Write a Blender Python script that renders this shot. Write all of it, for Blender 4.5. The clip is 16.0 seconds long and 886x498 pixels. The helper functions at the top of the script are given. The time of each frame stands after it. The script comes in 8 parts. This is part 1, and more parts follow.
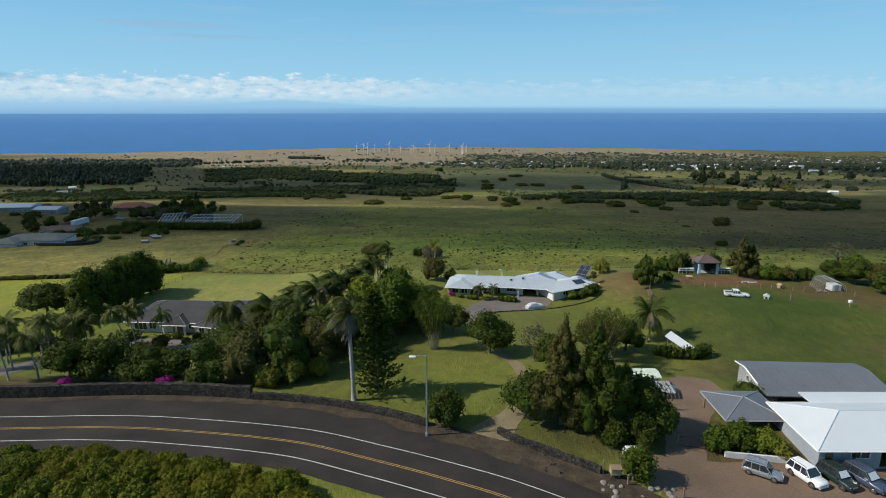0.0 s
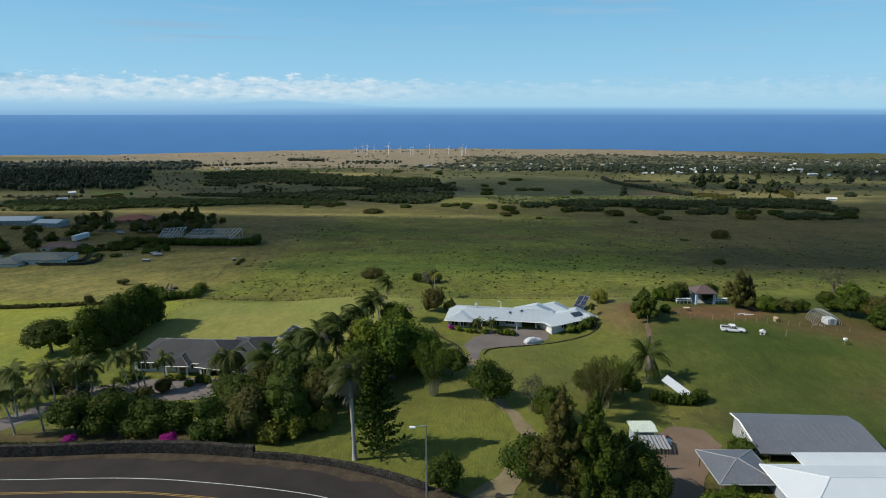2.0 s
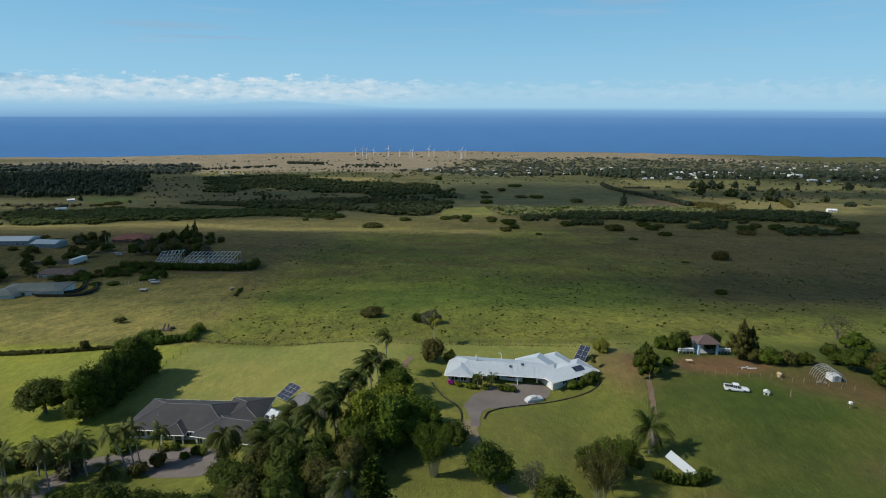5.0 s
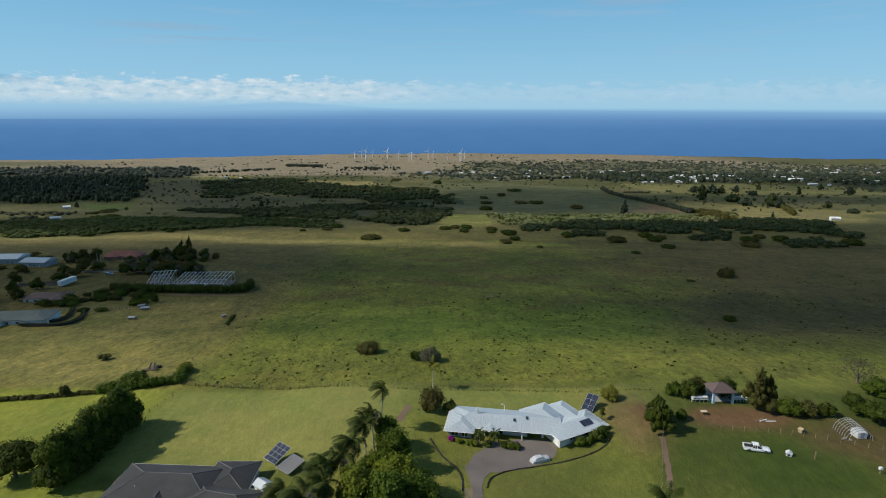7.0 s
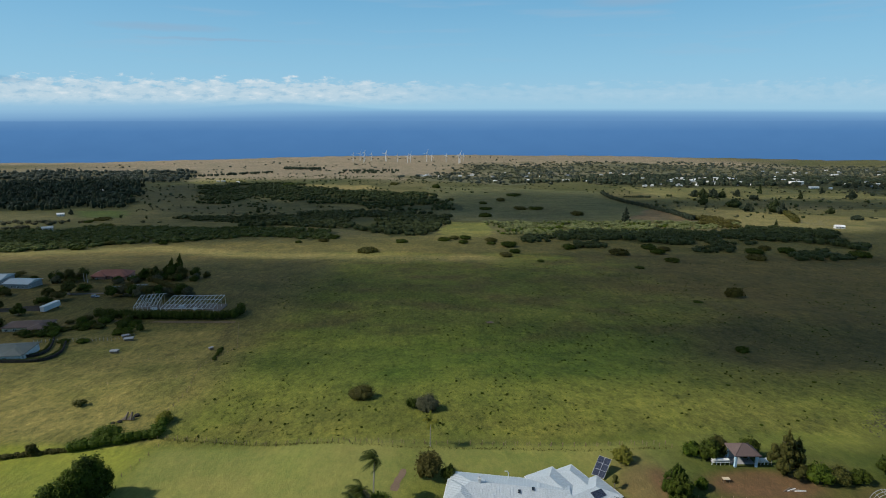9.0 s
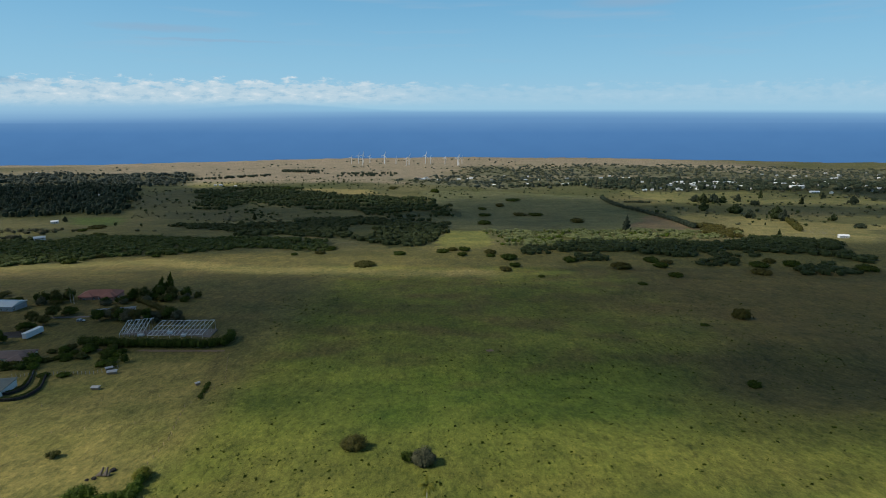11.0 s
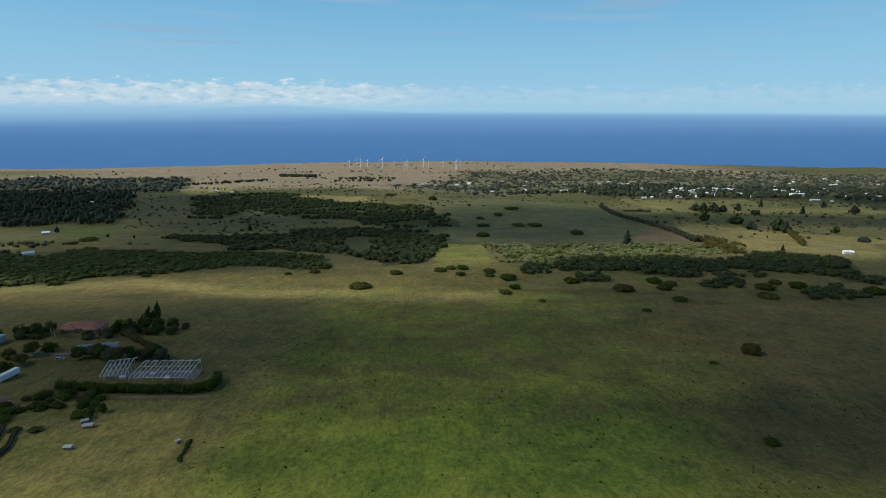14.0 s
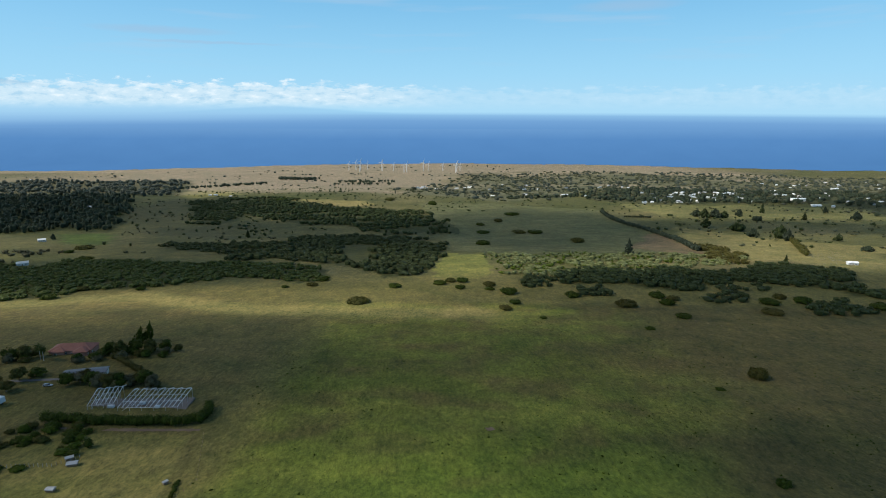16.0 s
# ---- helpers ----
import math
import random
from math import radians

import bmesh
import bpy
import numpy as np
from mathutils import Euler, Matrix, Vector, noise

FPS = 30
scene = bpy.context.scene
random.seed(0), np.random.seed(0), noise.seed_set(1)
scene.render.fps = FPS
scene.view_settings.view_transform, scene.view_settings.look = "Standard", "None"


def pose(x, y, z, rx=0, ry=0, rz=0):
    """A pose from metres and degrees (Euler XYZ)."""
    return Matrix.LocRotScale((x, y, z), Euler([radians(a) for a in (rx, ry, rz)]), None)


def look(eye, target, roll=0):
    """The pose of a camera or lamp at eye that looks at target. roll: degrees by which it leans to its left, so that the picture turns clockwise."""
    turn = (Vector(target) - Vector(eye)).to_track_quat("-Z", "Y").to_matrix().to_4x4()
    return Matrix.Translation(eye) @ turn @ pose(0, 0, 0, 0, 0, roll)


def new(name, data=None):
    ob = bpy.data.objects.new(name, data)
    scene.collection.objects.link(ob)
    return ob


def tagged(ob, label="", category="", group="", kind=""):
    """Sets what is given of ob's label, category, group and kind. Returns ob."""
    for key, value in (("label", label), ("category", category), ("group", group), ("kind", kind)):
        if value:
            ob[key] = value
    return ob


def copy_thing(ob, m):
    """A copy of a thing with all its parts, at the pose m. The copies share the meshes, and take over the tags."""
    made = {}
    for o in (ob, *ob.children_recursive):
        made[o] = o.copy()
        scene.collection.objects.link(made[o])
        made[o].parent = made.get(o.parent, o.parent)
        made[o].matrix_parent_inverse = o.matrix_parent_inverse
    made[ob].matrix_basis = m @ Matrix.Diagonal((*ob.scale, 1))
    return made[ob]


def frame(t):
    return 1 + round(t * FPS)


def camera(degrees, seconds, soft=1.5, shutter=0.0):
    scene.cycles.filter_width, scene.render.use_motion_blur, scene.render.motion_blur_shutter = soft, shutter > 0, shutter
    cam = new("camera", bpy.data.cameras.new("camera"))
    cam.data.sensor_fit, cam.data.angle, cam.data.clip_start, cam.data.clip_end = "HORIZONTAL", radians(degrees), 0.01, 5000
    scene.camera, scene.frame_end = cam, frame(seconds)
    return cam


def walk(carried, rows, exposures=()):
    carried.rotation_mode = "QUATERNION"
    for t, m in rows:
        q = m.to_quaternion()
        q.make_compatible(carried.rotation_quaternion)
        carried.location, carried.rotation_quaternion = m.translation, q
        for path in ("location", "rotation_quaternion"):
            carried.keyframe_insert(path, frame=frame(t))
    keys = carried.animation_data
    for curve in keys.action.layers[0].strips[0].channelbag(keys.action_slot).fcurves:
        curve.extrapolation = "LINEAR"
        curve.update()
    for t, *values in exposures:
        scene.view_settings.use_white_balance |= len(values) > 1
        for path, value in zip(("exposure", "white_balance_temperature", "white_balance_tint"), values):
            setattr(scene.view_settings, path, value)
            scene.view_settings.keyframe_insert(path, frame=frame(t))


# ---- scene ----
cam = camera(74.0, 16.0, 1.0)
PATH = [
    (0.0, look((0.00, -0.01, 40.68), (-0.51, 96.95, 16.22), -0.05)),
    (0.5, look((0.03, 0.20, 42.80), (-0.46, 97.17, 18.37), -0.06)),
    (1.0, look((0.04, 0.40, 44.93), (-0.43, 97.37, 20.51), -0.05)),
    (1.5, look((0.03, 0.56, 47.09), (-0.42, 97.54, 22.68), -0.05)),
    (2.0, look((0.00, 0.68, 49.24), (-0.42, 97.66, 24.84), -0.03)),
    (2.5, look((-0.02, 0.81, 51.38), (-0.42, 97.79, 26.98), -0.01)),
    (3.0, look((-0.04, 1.07, 53.50), (-0.42, 98.05, 29.12), 0.01)),
    (3.5, look((-0.06, 1.58, 55.59), (-0.43, 98.57, 31.24), 0.03)),
    (4.0, look((-0.09, 2.50, 57.66), (-0.44, 99.50, 33.34), 0.06)),
    (4.5, look((-0.13, 3.88, 59.73), (-0.47, 100.89, 35.45), 0.08)),
    (5.0, look((-0.18, 5.74, 61.82), (-0.49, 102.76, 37.57), 0.09)),
    (5.5, look((-0.23, 8.06, 63.93), (-0.52, 105.08, 39.72), 0.09)),
    (6.0, look((-0.26, 10.79, 66.06), (-0.52, 107.82, 41.87), 0.08)),
    (6.5, look((-0.27, 13.87, 68.19), (-0.49, 110.90, 44.04), 0.07)),
    (7.0, look((-0.24, 17.24, 70.32), (-0.43, 114.29, 46.20), 0.04)),
    (7.5, look((-0.19, 20.89, 72.44), (-0.34, 117.94, 48.35), 0.01)),
    (8.0, look((-0.11, 24.71, 74.59), (-0.23, 121.77, 50.52), -0.02)),
    (8.5, look((-0.04, 28.59, 76.75), (-0.11, 125.65, 52.69), -0.04)),
    (9.0, look((0.04, 32.40, 78.93), (0.02, 129.46, 54.90), -0.06)),
    (9.5, look((0.14, 36.11, 81.12), (0.16, 133.19, 57.11), -0.07)),
    (10.0, look((0.25, 39.72, 83.32), (0.31, 136.80, 59.34), -0.07)),
    (10.5, look((0.35, 43.19, 85.54), (0.47, 140.29, 61.60), -0.07)),
    (11.0, look((0.43, 46.55, 87.81), (0.60, 143.65, 63.91), -0.06)),
    (11.5, look((0.48, 49.80, 90.13), (0.71, 146.91, 66.28), -0.04)),
    (12.0, look((0.49, 52.97, 92.49), (0.79, 150.10, 68.69), -0.02)),
    (12.5, look((0.48, 56.12, 94.84), (0.85, 153.26, 71.10), 0.01)),
    (13.0, look((0.48, 59.26, 97.14), (0.91, 156.41, 73.45), 0.04)),
    (13.5, look((0.52, 62.33, 99.41), (1.00, 159.49, 75.76), 0.06)),
    (14.0, look((0.59, 65.29, 101.70), (1.11, 162.46, 78.10), 0.08)),
    (14.5, look((0.71, 68.15, 103.99), (1.24, 165.34, 80.44), 0.10)),
    (15.0, look((0.83, 70.98, 106.34), (1.38, 168.17, 82.83), 0.12)),
    (15.5, look((0.94, 73.82, 108.74), (1.49, 171.02, 85.27), 0.14)),
    (16.0, look((1.00, 76.75, 111.16), (1.56, 173.96, 87.72), 0.16)),
]
walk(cam, PATH, [(0.0, 0.10), (4.0, 0.02), (8.0, -0.05), (12.5, -0.08), (14.5, 0.05), (16.0, 0.28)])

# ---- light ----
SUN_FROM = Vector((-0.74, -0.10, 0.66)).normalized()
world = bpy.data.worlds.new("sky")
scene.world = world
world.use_nodes = True
wn, wl = world.node_tree.nodes, world.node_tree.links
wn.clear()


def wmath(op, a, b=None, clamp=False):
    n = wn.new("ShaderNodeMath")
    n.operation, n.use_clamp = op, clamp
    for k, v in enumerate((a, b)):
        if v is None:
            continue
        if isinstance(v, (int, float)):
            n.inputs[k].default_value = v
        else:
            wl.new(v, n.inputs[k])
    return n.outputs[0]


def wramp(v, stops, smooth=True):
    n = wn.new("ShaderNodeValToRGB")
    n.color_ramp.interpolation = "EASE" if smooth else "LINEAR"
    e = n.color_ramp.elements
    while len(e) < len(stops):
        e.new(0.5)
    for k, (p, c) in enumerate(stops):
        e[k].position, e[k].color = p, (*c, 1) if len(c) == 3 else c
    wl.new(v, n.inputs[0])
    return n.outputs[0]


def wmix(f, a, b):
    n = wn.new("ShaderNodeMix")
    n.data_type = "RGBA"
    for k, v in ((0, f), (6, a), (7, b)):
        if isinstance(v, tuple):
            n.inputs[k].default_value = (*v, 1)
        elif isinstance(v, (int, float)):
            n.inputs[k].default_value = v
        else:
            wl.new(v, n.inputs[k])
    return n.outputs[2]


sky = wn.new("ShaderNodeTexSky")
sky.sky_type, sky.sun_disc, sky.sun_elevation, sky.sun_rotation = "NISHITA", False, math.asin(SUN_FROM.z), radians(-98)
sky.altitude, sky.air_density, sky.dust_density, sky.ozone_density = 300, 1.0, 0.6, 2.0
coord = wn.new("ShaderNodeTexCoord")
split = wn.new("ShaderNodeSeparateXYZ")
wl.new(coord.outputs["Generated"], split.inputs[0])
high = split.outputs["Z"]
side = wmath("DIVIDE", split.outputs["X"], wmath("MAXIMUM", split.outputs["Y"], 0.05))
SKY = 0.105
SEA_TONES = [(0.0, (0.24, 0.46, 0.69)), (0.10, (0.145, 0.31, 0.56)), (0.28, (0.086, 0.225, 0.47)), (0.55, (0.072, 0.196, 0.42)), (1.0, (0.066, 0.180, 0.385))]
sky_col = wn.new("ShaderNodeVectorMath")
sky_col.operation = "SCALE"
wl.new(sky.outputs[0], sky_col.inputs[0])
sky_col.inputs["Scale"].default_value = SKY
# the bank of cumulus along the horizon, thinning out to the east, and thin grey streaks over it
place = wn.new("ShaderNodeCombineXYZ")
wl.new(wmath("MULTIPLY", side, 34.0), place.inputs[0])
wl.new(wmath("MULTIPLY", high, 105.0), place.inputs[1])
puff = wn.new("ShaderNodeTexNoise")
puff.inputs["Scale"].default_value, puff.inputs["Detail"].default_value, puff.inputs["Roughness"].default_value = 1.0, 7, 0.62
wl.new(place.outputs[0], puff.inputs["Vector"])
east = wmath("MULTIPLY", wmath("ADD", side, 0.16), 5.0, True)
top = wmath("SUBTRACT", wmath("ADD", 0.037, wmath("MULTIPLY", wmath("SUBTRACT", puff.outputs[0], 0.5), 0.060)), wmath("MULTIPLY", east, 0.006))
lid = wmath("MULTIPLY", wmath("SUBTRACT", top, high), 120.0, True)
floor_c = wmath("MULTIPLY", wmath("ADD", high, 0.004), 70.0, True)
bank = wmath("MULTIPLY", wmath("MULTIPLY", lid, floor_c), wmath("SUBTRACT", 0.78, wmath("MULTIPLY", east, 0.58)))
cloud_col = wramp(puff.outputs[0], [(0.34, (0.38, 0.57, 0.72)), (0.50, (0.56, 0.70, 0.79)), (0.72, (0.78, 0.84, 0.87))])
stretch = wn.new("ShaderNodeCombineXYZ")
wl.new(wmath("MULTIPLY", side, 3.4), stretch.inputs[0])
wl.new(wmath("MULTIPLY", high, 42.0), stretch.inputs[1])
streak = wn.new("ShaderNodeTexNoise")
streak.inputs["Scale"].default_value, streak.inputs["Detail"].default_value = 1.0, 4
wl.new(stretch.outputs[0], streak.inputs["Vector"])
thin = wmath("MULTIPLY", wmath("MULTIPLY", wmath("SUBTRACT", streak.outputs[0], 0.54), 4.0, True), 0.5)
haze = wramp(wmath("MULTIPLY", high, 5.0, True), [(0.0, (0.34, 0.60, 0.79)), (0.25, (0.265, 0.56, 0.79)), (1.0, (0.11, 0.41, 0.70))], False)
banked = wmix(bank, wmix(wmath("SUBTRACT", 0.96, wmath("MULTIPLY", high, 1.2), True), sky_col.outputs[0], haze), cloud_col)
above = wmix(wmath("MULTIPLY", thin, wmath("MULTIPLY", wmath("SUBTRACT", high, 0.05), 20.0, True)), banked, (0.38, 0.50, 0.64))
for at_side, at_high, wide, tall in ((-0.45, 0.1085, 0.13, 0.0070), (-0.37, 0.0940, 0.14, 0.0026), (0.30, 0.1500, 0.10, 0.0100)):
    dx = wmath("DIVIDE", wmath("SUBTRACT", side, at_side), wide)
    dz = wmath("DIVIDE", wmath("SUBTRACT", wmath("SUBTRACT", high, at_high), wmath("MULTIPLY", wmath("SUBTRACT", puff.outputs[0], 0.5), 0.006)), tall)
    near_ = wmath("SUBTRACT", 1.0, wmath("ADD", wmath("MULTIPLY", dx, dx), wmath("MULTIPLY", dz, dz)), True)
    above = wmix(wmath("MULTIPLY", near_, 0.5), above, (0.30, 0.44, 0.60))
# a far island: a mountain shoulder over the clouds in the west, a low headland below them
peak = wmath("SUBTRACT", wmath("SUBTRACT", 0.0415, wmath("MULTIPLY", wmath("ADD", side, 0.75), 0.11)), high)
shoulder = wmath("MULTIPLY", wmath("MULTIPLY", peak, 330.0, True), wmath("MULTIPLY", wmath("SUBTRACT", -0.60, side), 14.0, True))
clear = wmath("MULTIPLY", wmath("SUBTRACT", high, 0.026), 160.0, True)
above = wmix(wmath("MULTIPLY", wmath("MULTIPLY", shoulder, clear), 0.55), above, (0.19, 0.42, 0.62))
cape = wmath("SUBTRACT", wmath("SUBTRACT", 0.0035, wmath("MULTIPLY", wmath("ABSOLUTE", wmath("ADD", side, 0.27)), 0.06)), high)
above = wmix(wmath("MULTIPLY", wmath("MULTIPLY", cape, 300.0, True), 0.4), above, (0.20, 0.44, 0.68))
# the open sea out to the horizon
deep = wramp(wmath("MULTIPLY", wmath("SUBTRACT", -0.0096, high), 8.0, True), SEA_TONES, False)
under = wmath("MULTIPLY", wmath("SUBTRACT", -0.0072, high), 170.0, True)
low = wmath("SUBTRACT", 1.0, wmath("MULTIPLY", wmath("ABSOLUTE", wmath("ADD", high, 0.010)), 62.0, True))
west = wmath("MULTIPLY", wmath("SUBTRACT", -0.12, side), 3.2, True)
total = wmix(wmath("MULTIPLY", wmath("MULTIPLY", low, west), 0.75), wmix(under, above, deep), (0.27, 0.48, 0.70))
back = wn.new("ShaderNodeBackground")
wl.new(total, back.inputs[0])
out = wn.new("ShaderNodeOutputWorld")
wl.new(back.outputs[0], out.inputs[0])
sun = new("sun", bpy.data.lights.new("sun", "SUN"))
sun.data.energy, sun.data.angle, sun.data.color = 4.6, radians(0.6), (1.0, 0.93, 0.82)
sun.matrix_world = look(SUN_FROM * 900, (0, 0, 0))

# ---- ground plan: plan units to metres ----
K = 1.13
PROFILE = [(-400, 8), (-60, 4), (20, 2.0), (40, 1.7), (58, 1.6), (66, 1.1), (84, -1.3), (100, -3.0), (120, -5.2), (140, -6.4), (160, -8.6), (180, -11.2),
           (200, -14.6), (215, -17.6), (240, -22.0), (280, -26.2), (320, -30.4), (360, -34.8), (400, -39.2), (440, -44.0), (470, -48.0), (500, -51.6), (530, -54.8),
           (570, -58.2), (620, -63.5), (720, -75.5), (820, -87.5), (930, -101), (1030, -112), (1130, -120.5), (1260, -129.5), (1450, -142.5), (1650, -153), (1870, -168),
           (2400, -209), (3000, -242), (3500, -256), (4150, -278), (4400, -290)]
TILT = [(-400, 0), (200, 0), (240, -0.008), (290, -0.009), (350, -0.022), (420, -0.018), (500, -0.009), (700, 0), (4400, 0)]


def curve(table, v):
    """A smooth curve through a short table of pairs."""
    n = len(table)
    i = min(max(sum(1 for p in table if p[0] <= v) - 1, 0), n - 2)
    (x0, y0), (x1, y1) = table[i], table[i + 1]
    s = (y1 - y0) / (x1 - x0)
    a = (y1 - table[i - 1][1]) / (x1 - table[i - 1][0]) if i > 0 else s
    b = (table[i + 2][1] - y0) / (table[i + 2][0] - x0) if i < n - 2 else s
    t, h = (v - x0) / (x1 - x0), x1 - x0
    return y0 + t * (h * a + t * (3 * (y1 - y0) - h * (2 * a + b) + t * (h * (a + b) - 2 * (y1 - y0))))


def step(a, b, v):
    t = min(max((v - a) / (b - a), 0.0), 1.0)
    return t * t * (3 - 2 * t)


def bump(x, y, cx, cy, rx, ry):
    return math.exp(-((x - cx) / rx) ** 2 - ((y - cy) / ry) ** 2)


def level(x, y):
    z = curve(PROFILE, y) + curve(TILT, y) * min(max(x, -500), 600)
    z -= 2.2 * step(-22, -48, x) * step(66, 90, y) * step(230, 170, y)          # the lower lots in the west
    z -= 1.6 * step(14, 30, x) * step(75, 50, y) * step(20, 45, y)              # the parking lot below the road
    z -= 2.0 * step(15, 26, x) * step(58, 72, y) * step(114, 94, y)             # the hollow behind the barn
    z += 0.9 * step(32, 46, x) * step(80, 105, y) * step(190, 150, y)           # the paddock on its rise
    z -= 1.9 * bump(x, y, 17, 119, 20, 11)                                      # the pad of the metal-roofed house
    z += 1.3 * bump(x, y, 44, 131, 7, 9)                                        # the bank beside it
    z += 2.5 * math.sin(0.006 * x + 1.0) * math.sin(0.005 * y) * step(900, 1500, y)  # gentle swells of the far slope
    return z


def ground(x, y):
    """Height in metres of the ground at the plan point x, y."""
    return K * level(x, y)


def at(x, y, up=0.0):
    """The place in metres of a plan point, up metres over the ground."""
    return Vector((K * x, K * y, ground(x, y) + up))


# ---- materials ----
def shader(name):
    m = bpy.data.materials.new(name)
    m.use_nodes = True
    return m, m.node_tree.nodes, m.node_tree.links, m.node_tree.nodes["Principled BSDF"]


def mixcol(n, l, f, a, b, mode="MIX"):
    k = n.new("ShaderNodeMix")
    k.data_type, k.blend_type = "RGBA", mode
    for i, v in ((0, f), (6, a), (7, b)):
        if isinstance(v, tuple):
            k.inputs[i].default_value = (*v, 1)
        elif isinstance(v, (int, float)):
            k.inputs[i].default_value = v
        else:
            l.new(v, k.inputs[i])
    return k.outputs[2]


def noisy(n, l, scale, detail=4, where="Object", rough=0.55, stretch=None):
    c = n.new("ShaderNodeTexCoord")
    t = n.new("ShaderNodeTexNoise")
    t.inputs["Scale"].default_value, t.inputs["Detail"].default_value, t.inputs["Roughness"].default_value = scale, detail, rough
    src = n.new("ShaderNodeNewGeometry").outputs["Position"] if where == "World" else c.outputs[where]
    if stretch:
        mp = n.new("ShaderNodeMapping")
        mp.inputs["Scale"].default_value = stretch
        l.new(src, mp.inputs[0])
        src = mp.outputs[0]
    l.new(src, t.inputs["Vector"])
    r = n.new("ShaderNodeMapRange")
    r.inputs[1].default_value, r.inputs[2].default_value = 0.3, 0.7
    l.new(t.outputs[0], r.inputs[0])
    return r.outputs[0]


def surface(name, a, b, scale=0.4, fine=6.0, rough=0.8, metal=0.0, bump=0.2, spec=0.5, stretch=None, jitter=0.0, even=0.35):
    """Two tones mixed by broad stains and by grain, with fine relief."""
    m, n, l, p = shader(name)
    broad, grain = noisy(n, l, scale, 5), noisy(n, l, fine, 3, stretch=stretch)
    col = mixcol(n, l, broad, a, b)
    col = mixcol(n, l, even, col, mixcol(n, l, grain, tuple(v * 0.62 for v in a), tuple(min(1, v * 1.3) for v in b)))
    if jitter:
        info = n.new("ShaderNodeObjectInfo")
        col = mixcol(n, l, info.outputs["Random"], col, mixcol(n, l, jitter, col, (0, 0, 0)))
    l.new(col, p.inputs["Base Color"])
    p.inputs["Metallic"].default_value, p.inputs["Specular IOR Level"].default_value = metal, spec
    rr = n.new("ShaderNodeMapRange")
    rr.inputs[3].default_value, rr.inputs[4].default_value = max(0.05, rough - 0.12), min(1, rough + 0.1)
    l.new(grain, rr.inputs[0])
    l.new(rr.outputs[0], p.inputs["Roughness"])
    if bump:
        k = n.new("ShaderNodeBump")
        k.inputs["Strength"].default_value, k.inputs["Distance"].default_value = bump, 0.05
        l.new(grain, k.inputs["Height"])
        l.new(k.outputs[0], p.inputs["Normal"])
    return m


def foliage(name, a, b, c, rough=0.7, shine=0.15):
    """Leaves: a tone for each leaf between a and b, leaning to c from plant to plant; some light passes through."""
    m, n, l, p = shader(name)
    isl = n.new("ShaderNodeNewGeometry").outputs["Random Per Island"]
    info = n.new("ShaderNodeObjectInfo").outputs["Random"]
    col = mixcol(n, l, isl, a, b)
    k = n.new("ShaderNodeMath")
    k.operation = "MULTIPLY"
    l.new(info, k.inputs[0])
    k.inputs[1].default_value = 0.55
    col = mixcol(n, l, k.outputs[0], col, c)
    l.new(col, p.inputs["Base Color"])
    p.inputs["Roughness"].default_value, p.inputs["Specular IOR Level"].default_value = rough, shine
    t = n.new("ShaderNodeBsdfTranslucent")
    l.new(col, t.inputs[0])
    x = n.new("ShaderNodeMixShader")
    x.inputs[0].default_value = 0.28
    l.new(p.outputs[0], x.inputs[1])
    l.new(t.outputs[0], x.inputs[2])
    l.new(x.outputs[0], n["Material Output"].inputs[0])
    return m


def stones(name, a, b, scale):
    """Rubble: a tone for each stone, dark joints between them."""
    m, n, l, p = shader(name)
    where = n.new("ShaderNodeNewGeometry").outputs["Position"]
    cells, rims = n.new("ShaderNodeTexVoronoi"), n.new("ShaderNodeTexVoronoi")
    rims.feature = "DISTANCE_TO_EDGE"
    for v in (cells, rims):
        v.inputs["Scale"].default_value = scale
        l.new(where, v.inputs["Vector"])
    tone, rim = n.new("ShaderNodeSeparateColor"), n.new("ShaderNodeMapRange")
    l.new(cells.outputs["Color"], tone.inputs[0])
    rim.inputs[2].default_value = 0.10
    l.new(rims.outputs["Distance"], rim.inputs[0])
    col = mixcol(n, l, tone.outputs[0], a, b)
    col = mixcol(n, l, noisy(n, l, 0.7, 5, "World"), mixcol(n, l, 0.5, col, a), mixcol(n, l, 0.25, col, (0.10, 0.095, 0.06)))
    l.new(mixcol(n, l, rim.outputs[0], (0.008, 0.008, 0.007), col), p.inputs["Base Color"])
    p.inputs["Roughness"].default_value, p.inputs["Specular IOR Level"].default_value = 0.95, 0.2
    k = n.new("ShaderNodeBump")
    k.inputs["Strength"].default_value, k.inputs["Distance"].default_value = 1.0, 0.10
    l.new(rim.outputs[0], k.inputs["Height"])
    l.new(k.outputs[0], p.inputs["Normal"])
    return m


LEAF_DARK = foliage("leaf_dark", (0.016, 0.030, 0.003), (0.062, 0.094, 0.009), (0.052, 0.062, 0.006))
LEAF_MID = foliage("leaf_mid", (0.026, 0.052, 0.004), (0.085, 0.125, 0.010), (0.065, 0.085, 0.007))
LEAF_BRIGHT = foliage("leaf_bright", (0.05, 0.092, 0.005), (0.155, 0.20, 0.014), (0.14, 0.15, 0.015))
LEAF_HEDGE = foliage("leaf_hedge", (0.012, 0.028, 0.002), (0.128, 0.150, 0.004), (0.120, 0.106, 0.003))
LEAF_OLIVE = foliage("leaf_olive", (0.032, 0.040, 0.008), (0.092, 0.092, 0.018), (0.09, 0.074, 0.020))
